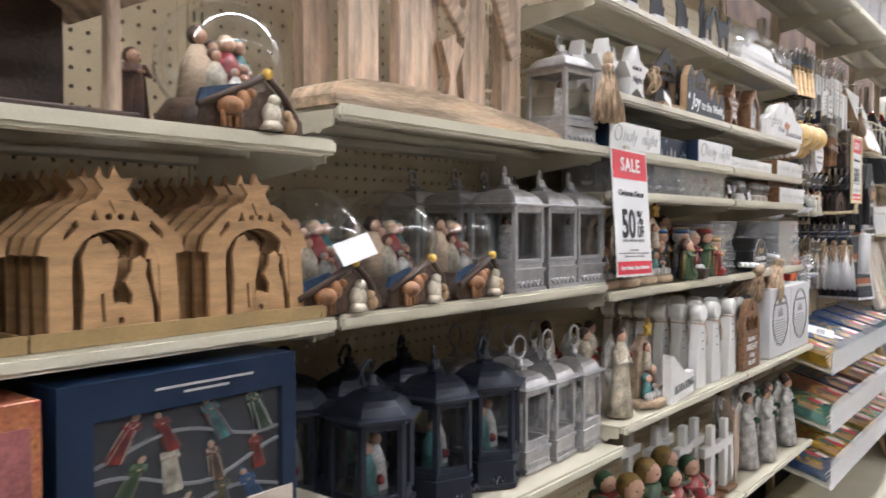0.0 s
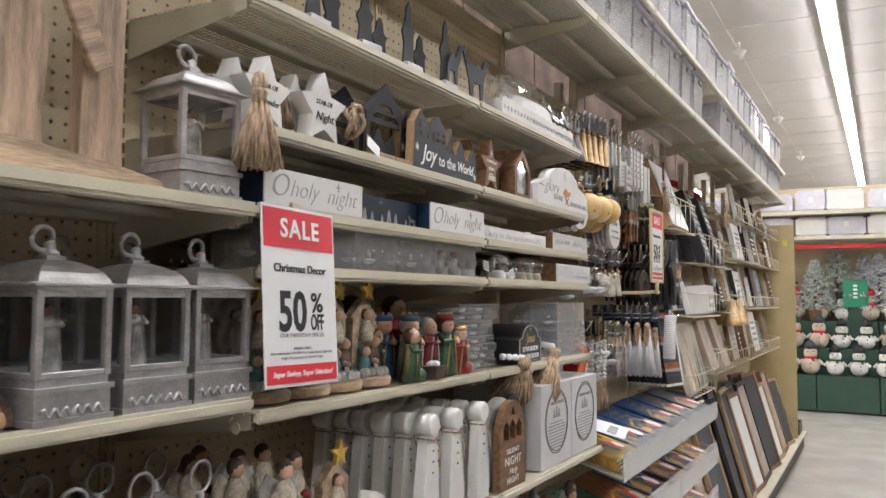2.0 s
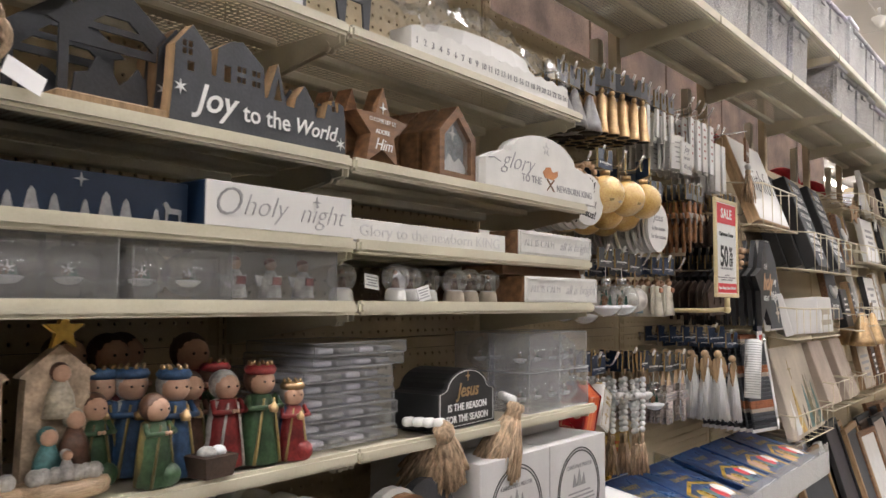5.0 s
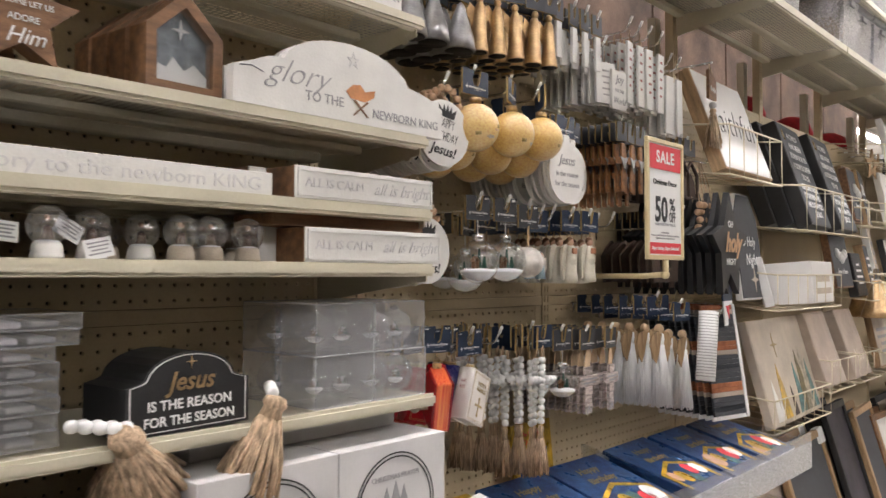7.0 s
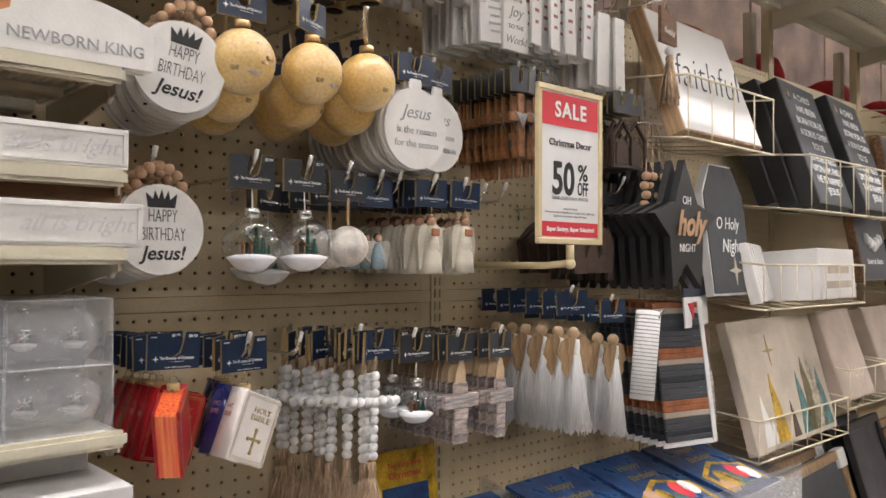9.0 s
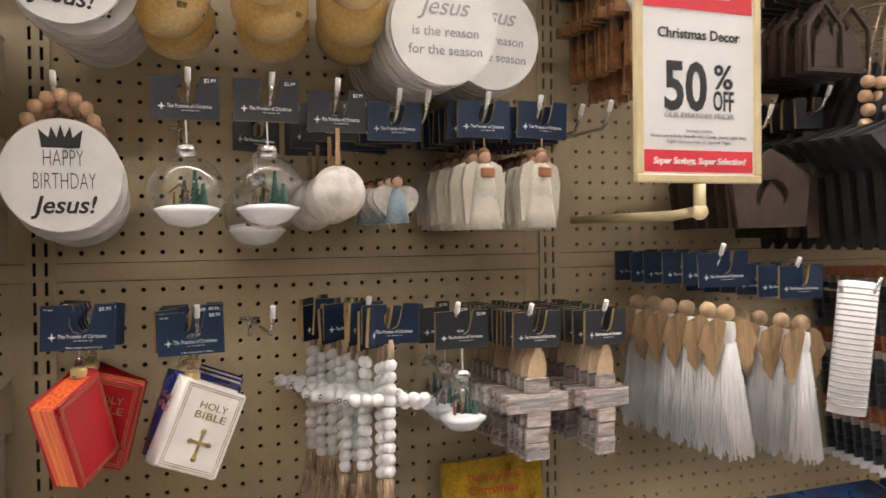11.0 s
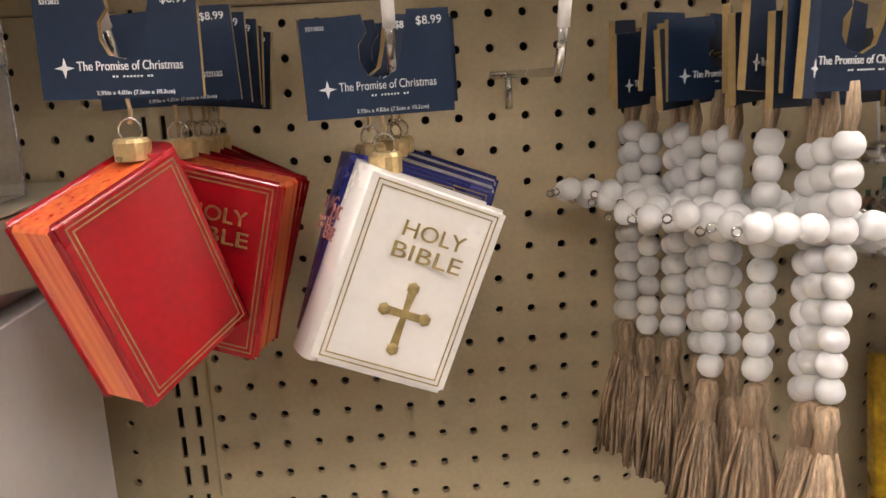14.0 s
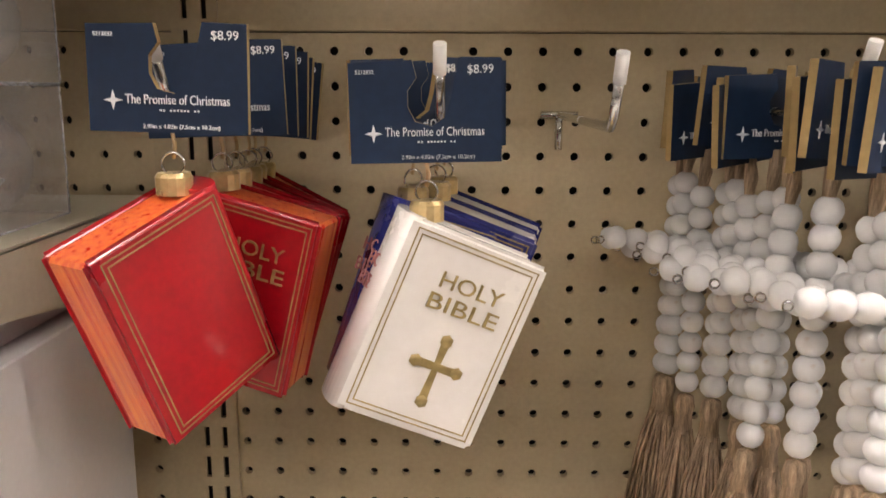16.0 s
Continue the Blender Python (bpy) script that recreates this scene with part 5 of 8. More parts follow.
for x0, x1 in ((1.856, 2.095),):
    t, w = block_sign("silhouette_block", "navy box with silver nativity silhouettes", x0, x1, 0.825, C["c4"], 0.052, 0.10, NAVY)
    b = plate(star(-0.02, 0.042, 0.009, 0.25, 4), -0.0024, -0.0014)
    for x, s in ((-0.10, 0.75), (-0.075, 1.0), (-0.05, 0.8), (-0.015, 0.7), (0.01, 1.1), (0.035, 0.9), (0.075, 0.6)):
        part("silhouette", plate([(x - 0.008 * s, 0.002), (x + 0.009 * s, 0.002), (x + 0.006 * s, 0.014 * s), (x + 0.004 * s, 0.024 * s), (x, 0.028 * s), (x - 0.004 * s, 0.022 * s), (x - 0.006 * s, 0.012 * s)], -0.0024, -0.0014), SILVER, t)
    join(b, plate([(0.088, 0.002), (0.091, 0.002), (0.092, 0.012), (0.106, 0.012), (0.107, 0.002), (0.110, 0.002), (0.110, 0.018), (0.095, 0.019), (0.089, 0.027), (0.084, 0.024), (0.088, 0.016)], -0.0024, -0.0014))
    part("horse_silhouette", b, SILVER, t, "silver horse and star")
t, w = block_sign("long_sign", "long pale sign with white relief lettering, greyed for its shadow", 2.37, 2.79, 0.808, C["c4"], 0.033, 0.10, GREYBOX, WHITEP)
# white relief letters, given pale grey to put their shadow into the colour
words("Glory to the newborn KING", 0.026, GREYBOX, t, 0, -0.0018, 0.015, width=0.38)
for z, y, x0, x1, h in ((C["c4"], 0.797, 2.822, 3.118, 0.048), (C["c3"], 0.793, 2.838, 3.135, 0.052)):
    t, w = block_sign("box_sign", "white embossed metal sign on a brown wooden box", x0, x1, y, z, h, 0.07, BROWN, WHITEP, group="embossed box signs")
    part("rim", multi([(box(-w + 0.004, -0.004, h - 0.007, w - 0.004, -0.0012, h - 0.004), WHITEP), (box(-w + 0.004, -0.004, 0.004, w - 0.004, -0.0012, 0.007), WHITEP), (box(-w + 0.004, -0.004, 0.004, -w + 0.007, -0.0012, h - 0.004), WHITEP), (box(w - 0.007, -0.004, 0.004, w - 0.004, -0.0012, h - 0.004), WHITEP)]), WHITEP, t, "raised rim")
    words("ALL IS CALM", 0.020, GREYBOX, t, -0.072, -0.003, h / 2, width=0.115)
    words("all is bright", 0.028, GREYBOX, t, 0.072, -0.003, h / 2, width=0.13, shear=0.4)
    for k in range(2):
        t2, _ = block_sign("box_sign", "brown wooden box sign in a row behind another", x0 - 0.028, x1 - 0.02, y + 0.075 + 0.07 * k, z, h + 0.002, 0.06, BROWN, WHITEP, group="embossed box signs")
    if z == C["c3"]:
        t3, _ = block_sign("box_sign", "brown wooden box sign lying flat on another", x0 - 0.035, x1 - 0.015, y + 0.03, z + h + 0.003, 0.018, 0.10, BROWN, BROWN, group="embossed box signs")


# white arched sign
gp = [(-0.215, 0.0), (0.215, 0.0), (0.215, 0.052)] + [(0.215 - 0.075 * q, 0.052 + 0.022 * math.sin(q * 1.57)) for q in (0.4, 0.8)] + [(0.13 * math.cos(a), 0.068 + 0.055 * math.sin(a)) for a in np.linspace(0.15, 2.99, 13)] + [(-0.155, 0.074), (-0.185, 0.062), (-0.215, 0.052)]
gs = thing("arched_sign", "white arched wooden sign with newborn king lettering", "sign", pose(2.936, 0.804, C["c5"]))
part("board", plate(gp, 0, 0.016), WHITEP, gs)
part("backing_board", plate(gp, 0.022, 0.034), WHITEP, gs, "second board behind")
words("glory", 0.052, GREYINK, gs, -0.105, -0.0005, 0.056, width=0.125, shear=0.5, bold=-0.0009)
part("flourish", wire([(-0.205, -0.0004, 0.052), (-0.185, -0.0004, 0.055), (-0.165, -0.0004, 0.049)], 0.0012, 4), GREYINK, gs, "thin pen stroke")
words("TO THE", 0.025, GREYINK, gs, -0.052, -0.0005, 0.028, width=0.075)
words("NEWBORN KING", 0.025, GREYINK, gs, 0.125, -0.0005, 0.020, width=0.155)
part("manger_print", multi([(plate([(-0.01, 0.048), (0.0, 0.038), (0.03, 0.036), (0.05, 0.046), (0.052, 0.058), (0.03, 0.052), (0.02, 0.062), (0.004, 0.060)], -0.001, 0.0002), mat("orange_print", (0.62, 0.26, 0.10), 0.6)), (plate([(0.004, 0.012), (0.008, 0.012), (0.038, 0.036), (0.034, 0.037)], -0.001, 0.0002), BROWN), (plate([(0.034, 0.012), (0.038, 0.012), (0.010, 0.037), (0.005, 0.036)], -0.0012, 0.0), BROWN)]), BROWN, gs, "orange printed manger")
part("star_print", plate(star(0.005, 0.098, 0.014), -0.001, 0.0002, [star(0.005, 0.098, 0.010)]), GREYBOX, gs)

# village board
prof = [(-0.157, 0), (0.157, 0), (0.157, 0.045), (0.152, 0.078), (0.135, 0.094), (0.118, 0.075), (0.112, 0.052), (0.095, 0.050), (0.088, 0.070), (0.070, 0.092), (0.055, 0.072), (0.05, 0.055), (0.035, 0.056), (0.018, 0.112), (0.0, 0.06), (-0.005, 0.058), (-0.008, 0.10), (-0.025, 0.112), (-0.045, 0.126), (-0.065, 0.122), (-0.085, 0.108), (-0.088, 0.07), (-0.095, 0.07), (-0.096, 0.10), (-0.125, 0.128), (-0.150, 0.098), (-0.152, 0.05)]
holes = []
for x, z in ((-0.137, 0.092), (-0.128, 0.092), (-0.137, 0.102), (-0.128, 0.102), (-0.05, 0.088), (-0.042, 0.088), (-0.025, 0.088), (-0.017, 0.088), (-0.05, 0.074), (-0.042, 0.074), (-0.025, 0.074), (-0.017, 0.074), (0.130, 0.078), (0.138, 0.078), (0.130, 0.070), (0.138, 0.070)):
    holes.append([(x - 0.003, z - 0.004), (x + 0.003, z - 0.004), (x + 0.003, z + 0.004), (x - 0.003, z + 0.004)])
holes.append([(-0.075, 0.066), (-0.064, 0.066), (-0.064, 0.088), (-0.075, 0.088)])
holes.append([(-0.132, 0.068), (-0.122, 0.068), (-0.122, 0.080), (-0.132, 0.080)])
holes.append([(0.012, 0.06), (0.026, 0.06), (0.019, 0.092)])
vb = thing("village_board", "charcoal wooden village silhouette with white joyful lettering", "sign", pose(2.213, 0.815, C["c5"], 0, 0, 2))
part("board", plate(prof, 0, 0.001, holes), CHARC, vb)
part("core", plate(prof, 0.001, 0.021, holes), OAK, vb, "natural wood edge")
words("Joy", 0.05, WHITEINK, vb, -0.088, -0.0006, 0.036, width=0.075, shear=0.3, bold=0.0006)
words("to the", 0.036, WHITEINK, vb, 0.0, -0.0006, 0.030, width=0.085, bold=0.0004)
words("World", 0.048, WHITEINK, vb, 0.092, -0.0006, 0.030, width=0.085, shear=0.3, bold=0.0006)
part("snowflake", multi([(plate(star(-0.142, 0.045, 0.010, 0.3, 6), -0.001, 0), WHITEINK), (plate(star(0.146, 0.018, 0.010, 0.3, 6), -0.001, 0), WHITEINK)]), WHITEINK, vb)
for k in range(2):
    copy = copy_thing(vb, pose(2.21, 0.845 + 0.028 * k, C["c5"], 0, 0, 1))

# brown star, small house frame
def star_block(material, r, label, x, y, rz, d=0.03, group="star signs", k=0.45):
    t = thing("star_sign", label, "sign", pose(x, y, C["c5"], 0, 0, rz), group)
    zc = r * 0.81
    part("star", plate(star(0, zc, r, k), 0, d), material, t)
    return t, zc


st, zc = star_block(BROWN, 0.070, "brown wooden star sign with white lettering", 2.454, 0.820, 4)
words("O COME LET US", 0.0125, WHITEINK, st, 0, -0.0006, zc + 0.014, width=0.068)
words("ADORE", 0.0135, WHITEINK, st, 0, -0.0006, zc - 0.004, width=0.036)
words("Him", 0.028, WHITEINK, st, 0.002, -0.0006, zc - 0.025, width=0.045, shear=0.35)
part("small_star", plate(star(0, zc + 0.036, 0.010, 0.25, 4), -0.001, 0), WHITEINK, st)
star_block(BROWN, 0.070, "brown wooden star sign standing behind another", 2.425, 0.862, 6)
star_block(BROWN, 0.070, "brown wooden star sign at the back of the row", 2.415, 0.90, 6)


def house_frame(x, y):
    t = thing("house_shadow_box", "brown wooden house frame with a glazed winter nativity", "shadow box", pose(x, y, C["c5"], 0, 0, 3), "house frames")
    o = [(-0.058, 0), (0.058, 0), (0.058, 0.085), (0, 0.138), (-0.058, 0.085)]
    n = [(-0.043, 0.014), (0.043, 0.014), (0.043, 0.078), (0, 0.117), (-0.043, 0.078)]
    part("frame", plate(o, 0, 0.04, [n]), BROWN, t)
    part("backdrop", plate(n, 0.018, 0.02), mat("misty_blue_print", (0.32, 0.38, 0.44), 0.6, var=0.3, scale=40), t, "misty blue printed backdrop")
    part("cut_out", multi([(plate(star(0, 0.088, 0.014, 0.25, 4), 0.012, 0.014), WHITEINK), (plate([(-0.04, 0.015), (0.04, 0.015), (0.04, 0.03), (0.02, 0.045), (0.005, 0.034), (-0.012, 0.05), (-0.022, 0.035), (-0.04, 0.04)], 0.012, 0.014), WHITEINK)]), WHITEINK, t, "white cut-out figures and star")
    g = part("pane", plate(n, 0.004, 0.005), ACRYL, t, "clear pane")
    g.visible_shadow = False
    return t


hf = house_frame(2.660, 0.822)
for k in range(3):
    copy_thing(hf, pose(2.655 - 0.004 * k, 0.868 + 0.044 * k, C["c5"], 0, 0, 2))

# white stars, tassels, curled ornament
for x, y, r, a, b, rz in ((1.616, 0.815, 0.063, "Wonder", 1, 4), (1.757, 0.812, 0.067, "Night", 2, 0)):
    t, zc = star_block(WHITEP, r, "thick white wooden star sign with black lettering", x, y, rz, 0.032, k=0.5)
    words("STAR OF", 0.016, BLACK, t, 0, -0.0006, zc + 0.012, width=0.046)
    words(a, 0.022, BLACK, t, 0, -0.0006, zc - 0.013, width=0.052, shear=0.3)
    star_block(WHITEP, r, "thick white wooden star sign standing behind another", x - 0.018, y + 0.05, rz, 0.032, k=0.5)
def loose_tassel(x, y, z, l, r, label, rx=0, ry=0, seed=1):
    t = thing("jute_tassel", label, "tassel", pose(x, y, z, rx, ry, 0), "jute tassels")
    part("knot", lathe([(0, r * 0.75), (r * 0.24, r * 0.6), (r * 0.34, r * 0.25), (r * 0.28, -r * 0.1), (0, -r * 0.15)], 12), JUTE, t, "wrapped twine knot")
    part("twine_skirt", tassel_bm(l, r, 110, seed, 0.22), JUTE, t, "bundle of twine strands")
    return t


loose_tassel(1.566, 0.790, 1.742, 0.120, 0.036, "long natural jute tassel hanging over the shelf edge", 0, 0, 4)
loose_tassel(1.695, 0.85, C["c5"] + 0.075, 0.06, 0.02, "short jute tassel between the white stars", 0, 0, 6)
cu = thing("curled_ornament", "brown curled natural twig ornament on the shelf edge", "ornament", pose(1.845, 0.812, C["c5"] + 0.012))
part("twig", wire([(0.020 * math.cos(a) * (1 - a / 40), 0.012 * math.sin(a * 1.7), 0.030 + 0.024 * math.sin(a) + 0.001 * a) for a in np.linspace(0, 15, 60)], 0.0045, 6), JUTE, cu)
part("bow", tassel_bm(0.05, 0.014, 30, 8, 0.2), JUTE, cu, m=pose(-0.005, -0.004, 0.075))
tg = thing("paper_tag", "white paper price tag hanging over the shelf edge", "tag", pose(1.872, 0.785, C["c5"] + 0.008, -14, 24, 0), "paper tags")
part("paper", box(-0.022, 0, -0.012, 0.022, 0.0008, 0.012), PAPER, tg)

# dark metal stable on the shelf
ms = thing("metal_stable", "charcoal cut-metal stable with slatted roof on a wooden base", "nativity", pose(2.005, 0.845, C["c5"]))
part("base", box(-0.085, -0.03, 0, 0.10, 0.05, 0.012, 0.002), OAK, ms, "natural wood base")
o = [(-0.07, 0.012), (0.07, 0.012), (0.07, 0.095), (0.085, 0.10), (0.0, 0.165), (-0.085, 0.10), (-0.07, 0.095)]
n = [[(-0.058, 0.018), (0.058, 0.018), (0.058, 0.078), (-0.058, 0.078)], [(-0.05, 0.088), (0.05, 0.088), (0.035, 0.10), (-0.035, 0.10)], [(-0.03, 0.108), (0.03, 0.108), (0.015, 0.12), (-0.015, 0.12)]]
part("stable", plate(o, 0, 0.004, n), CHARC, ms, "cut metal gable")
part("figure_plate", plate([(-0.05, 0.012), (0.05, 0.012), (0.046, 0.05), (0.034, 0.066), (0.022, 0.05), (0.01, 0.04), (-0.005, 0.062), (-0.02, 0.07), (-0.03, 0.05), (-0.046, 0.045)], 0.008, 0.012), CHARC, ms, "cut metal figures")
copy_thing(ms, pose(1.98, 0.93, C["c5"], 0, 0, 0))

# top shelf: silhouettes and the wrapped calendar
sx = 1.60
rng = random.Random(7)
for i in range(9):
    t = thing("metal_silhouette", "charcoal cut-metal nativity silhouette on a pale wooden block", "figurine", pose(sx + 0.082 * i, 0.845 + 0.02 * (i % 2), C["c6"], 0, 0, rng.uniform(-6, 6)), "metal silhouettes")
    h = rng.uniform(0.09, 0.17)
    part("silhouette", plate([(-0.022, 0.014), (0.022, 0.014), (0.018, h * 0.5), (0.024, h * 0.62), (0.012, h * 0.7), (0.010, h * 0.9), (0.0, h), (-0.010, h * 0.9), (-0.013, h * 0.7), (-0.026, h * 0.55), (-0.017, h * 0.4)], 0, 0.004), CHARC, t)
    part("block", box(-0.03, -0.018, 0, 0.03, 0.022, 0.016, 0.001), GREYBOX, t, "pale wooden block")
for x0, w, h in ((2.36, 0.10, 0.085),):
    t = thing("camel_silhouette", "charcoal cut-metal camel silhouettes on the shelf", "figurine", pose(x0, 0.835, C["c6"]))
    part("silhouette", plate([(-0.11, 0), (-0.104, 0), (-0.10, 0.05), (-0.075, 0.05), (-0.07, 0), (-0.062, 0), (-0.06, 0.06), (-0.045, 0.085), (-0.04, 0.11), (-0.03, 0.112), (-0.02, 0.09), (0.0, 0.05), (0.01, 0), (0.02, 0), (0.025, 0.05), (0.06, 0.05), (0.065, 0), (0.075, 0), (0.08, 0.06), (0.095, 0.1), (0.11, 0.105), (0.10, 0.12), (0.085, 0.118), (0.07, 0.09), (0.05, 0.1), (0.03, 0.09), (-0.01, 0.10), (-0.02, 0.125), (-0.05, 0.12), (-0.07, 0.085), (-0.09, 0.095), (-0.11, 0.06)], 0, 0.004), CHARC, t)
cal = thing("advent_calendar", "white numbered advent calendar board wrapped in clear film", "calendar", pose(2.80, 0.825, C["c6"], 0, 0, 0))
ends = [(-0.27, 0), (0.27, 0), (0.27, 0.045)] + [(0.27 - 0.0225 * i, 0.045 + (0.006 if i % 2 else 0)) for i in range(1, 24)] + [(-0.27, 0.045)]
part("board", plate(ends, 0, 0.05), WHITEP, cal, "white board with notched top")
for i in range(24):
    words(str(i + 1), 0.017, GREYINK, cal, -0.255 + 0.0222 * i, -0.0006, 0.022, name="number")
fm = bmesh.new()
rng = random.Random(3)
gx = [[fm.verts.new((-0.29 + 0.58 * i / 24, -0.006 + 0.11 * j / 8 + rng.uniform(-0.004, 0.004), 0.052 + 0.055 * math.sin(math.pi * (j + 0.5) / 9) + rng.uniform(-0.016, 0.016) + (0.03 if 4 < i < 16 else 0))) for j in range(9)] for i in range(25)]
for i in range(24):
    for j in range(8):
        fm.faces.new((gx[i][j], gx[i + 1][j], gx[i + 1][j + 1], gx[i][j + 1]))
ff = part("film", fm, FILM, cal, "crinkled clear plastic film")
ff.visible_shadow = False
part("crumpled_paper", lathe([(0, 0.045), (0.2, 0.048), (0.17, 0.085), (0.06, 0.10), (0, 0.09)], 13, False, sy=0.24), WHITEBOX, cal, "crumpled white wrapping", pose(0.0, 0.05, 0))

# black sign with bead garland
js = thing("arched_block_sign", "black arched block sign with gold and white lettering", "sign", pose(2.660, 0.80, C["c2"], 0, 0, 4))
ap = [(-0.092, 0), (0.092, 0), (0.092, 0.062), (0.075, 0.066)] + [(0.068 * math.cos(a), 0.066 + 0.036 * math.sin(a)) for a in np.linspace(0.1, 3.04, 12)] + [(-0.075, 0.066), (-0.092, 0.062)]
part("block", plate(ap, 0, 0.10), BLACKW, js)
inn = [(x * 0.95, 0.004 + z * 0.93) for x, z in ap]
part("outline", plate(inn, -0.0008, 0.0, [[(x * 0.985, 0.0008 + z * 0.982) for x, z in inn]]), WHITEINK, js, "thin white outline")
words("Jesus", 0.034, GOLD, js, 0, -0.0008, 0.064, width=0.075, shear=0.3, bold=0.0006)
words("IS THE REASON", 0.0175, WHITEINK, js, 0, -0.0008, 0.036, width=0.125, bold=0.0003)
words("FOR THE SEASON", 0.0175, WHITEINK, js, 0, -0.0008, 0.016, width=0.135, bold=0.0003)
part("small_star", plate(star(0, 0.089, 0.009, 0.2, 4), -0.0012, -0.0002), GOLD, js)
for k, (x, y, z, rx, ry) in enumerate(((2.548, 0.778, C["c2"] + 0.012, 28, -38), (2.565, 0.785, C["c2"] + 0.010, 34, -18), (2.775, 0.782, C["c2"] + 0.030, 14, 14))):
    g = thing("bead_garland", "wooden bead garland end with a thick jute tassel", "garland", pose(x, y, z), "bead garlands")
    for q in range(4):
        part("bead", BEAD, BEADW, g, m=pose(-0.012 * q * (1 if k < 2 else -0.6), 0.012 * q, 0.008 + 0.001 * q) @ Matrix.Diagonal((1.1, 1.1, 1.1, 1)))
    part("tassel", tassel_bm(0.135, 0.048, 220, 20 + k, 0.24), JUTE, g, "thick jute tassel", pose(0, -0.012, 0.004, rx, ry, 0))

# ---- fifth shelf: prayer boxes, arch, white figures ----
def ring_print(parent, x, z, r, y):
    part("round_print", plate(circle(x, z, r, 40), y - 0.0008, y, [circle(x, z, r - 0.0022, 40)]), BLACK, parent, "thin printed circle")


for k, x in enumerate((2.765, 3.000)):
    t = thing("prayer_box", "pale grey box printed with a round Christmas prayer", "box", pose(x, 0.765, C["c1"], 0, 0, 0), "prayer boxes")
    part("carton", box(-0.116, 0, 0, 0.116, 0.26, 0.222, 0.001), GREYBOX, t)
    ring_print(t, 0, 0.118, 0.088, -0.0002)
    ring_print(t, 0, 0.118, 0.082, -0.0002)
    words("CHRISTMAS PRAYER", 0.018, GREYINK, t, 0, -0.0006, 0.168, width=0.105)
    part("tree_print", multi([(plate([(x2 - s * 0.5, 0.128), (x2 + s * 0.5, 0.128), (x2, 0.128 + s * 1.5)], -0.001, 0), GREYINK) for x2, s in ((-0.020, 0.017), (0, 0.022), (0.018, 0.016))]), GREYINK, t, "three dark trees")
    bars(t, GREYINK, 0, -0.0003, 0.117, [0.09, 0.12, 0.13, 0.12, 0.115, 0.12, 0.10, 0.085, 0.06], 0.0085, 0.0035)
t = thing("plain_box", "plain pale grey box standing behind the prayer boxes", "box", pose(2.86, 0.87, C["c1"] + 0.223))
part("carton", box(-0.16, 0, 0, 0.24, 0.18, 0.045, 0.001), GREYBOX, t)

ar = thing("arched_window_sign", "brown arched wooden sign with a lattice window", "sign", pose(2.455, 0.76, C["c1"], 0, 0, 0))
ao = [(-0.075, 0), (0.075, 0), (0.075, 0.12)] + [(0.075 * math.cos(a), 0.12 + 0.088 * math.sin(a)) for a in np.linspace(0.1, 3.04, 12)] + [(-0.075, 0.12)]
lat = [[(-0.055 + 0.038 * i, 0.115), (-0.025 + 0.038 * i, 0.115), (-0.022 + 0.038 * i, 0.145), (-0.040 + 0.038 * i, 0.165 - 0.004 * abs(i - 1)), (-0.058 + 0.038 * i, 0.145)] for i in range(3)] + [[(-0.012, 0.172), (0.012, 0.172), (0.0, 0.195)]]
part("arch", plate(ao, 0, 0.018, lat), BROWN, ar)
part("inner_back", plate([(x * 0.95, z * 0.97) for x, z in ao], 0.019, 0.021), DBROWN, ar)
words("SILENT", 0.017, WHITEINK, ar, 0, -0.0006, 0.088, width=0.075)
words("NIGHT", 0.028, WHITEINK, ar, 0, -0.0006, 0.064, width=0.095)
words("Holy", 0.020, WHITEINK, ar, 0, -0.0006, 0.040, width=0.05, shear=0.3)
words("NIGHT", 0.020, WHITEINK, ar, 0, -0.0006, 0.018, width=0.07)
ar2 = thing("arched_sign_black", "black round-topped sign standing behind the brown arch", "sign", pose(2.55, 0.80, C["c1"]))
part("arch", plate([(x * 1.05, z * 1.02) for x, z in ao], 0, 0.018), CHARC, ar2)
ar3 = thing("arched_sign_white", "white round-topped sign standing behind the brown arch", "sign", pose(2.47, 0.80, C["c1"]))
part("arch", plate([(x * 1.02, z * 1.01) for x, z in ao], 0, 0.018), WHITEP, ar3)


def white_peg_figure():
    items = [(plate([(-0.034, 0), (0.034, 0), (0.030, 0.06), (0.022, 0.13), (0.016, 0.175), (-0.016, 0.175), (-0.022, 0.13), (-0.030, 0.06)], -0.012, 0.012), WHITEP)]
    items.append((moved(lathe([(0.02, -0.018), (0.023, -0.012), (0.023, 0.012), (0.02, 0.018)], 18), 0, 0, 0.196, 90, 0, 0), WHITEP))
    items.append((moved(lathe([(0.0, -0.02), (0.0195, -0.0205), (0.02, -0.018)], 18), 0, 0, 0.196, 90, 0, 0), WHITEP))
    items.append((wire([(-0.018, -0.013, 0.17), (0, -0.016, 0.166), (0.018, -0.013, 0.17), (0.018, 0.013, 0.17), (0, 0.016, 0.168), (-0.018, 0.013, 0.17)], 0.0018, 5, True), JUTE))
    items.append((wire([(0.012, -0.015, 0.168), (0.022, -0.02, 0.14), (0.02, -0.018, 0.11)], 0.0016, 5), JUTE))
    for q in range(3):
        items.append((moved(ball(0.0022, 6, 4), 0.004, -0.0125, 0.145 - 0.022 * q), BLACK))
    return multi(items, "white_peg_figure")


WP = white_peg_figure()
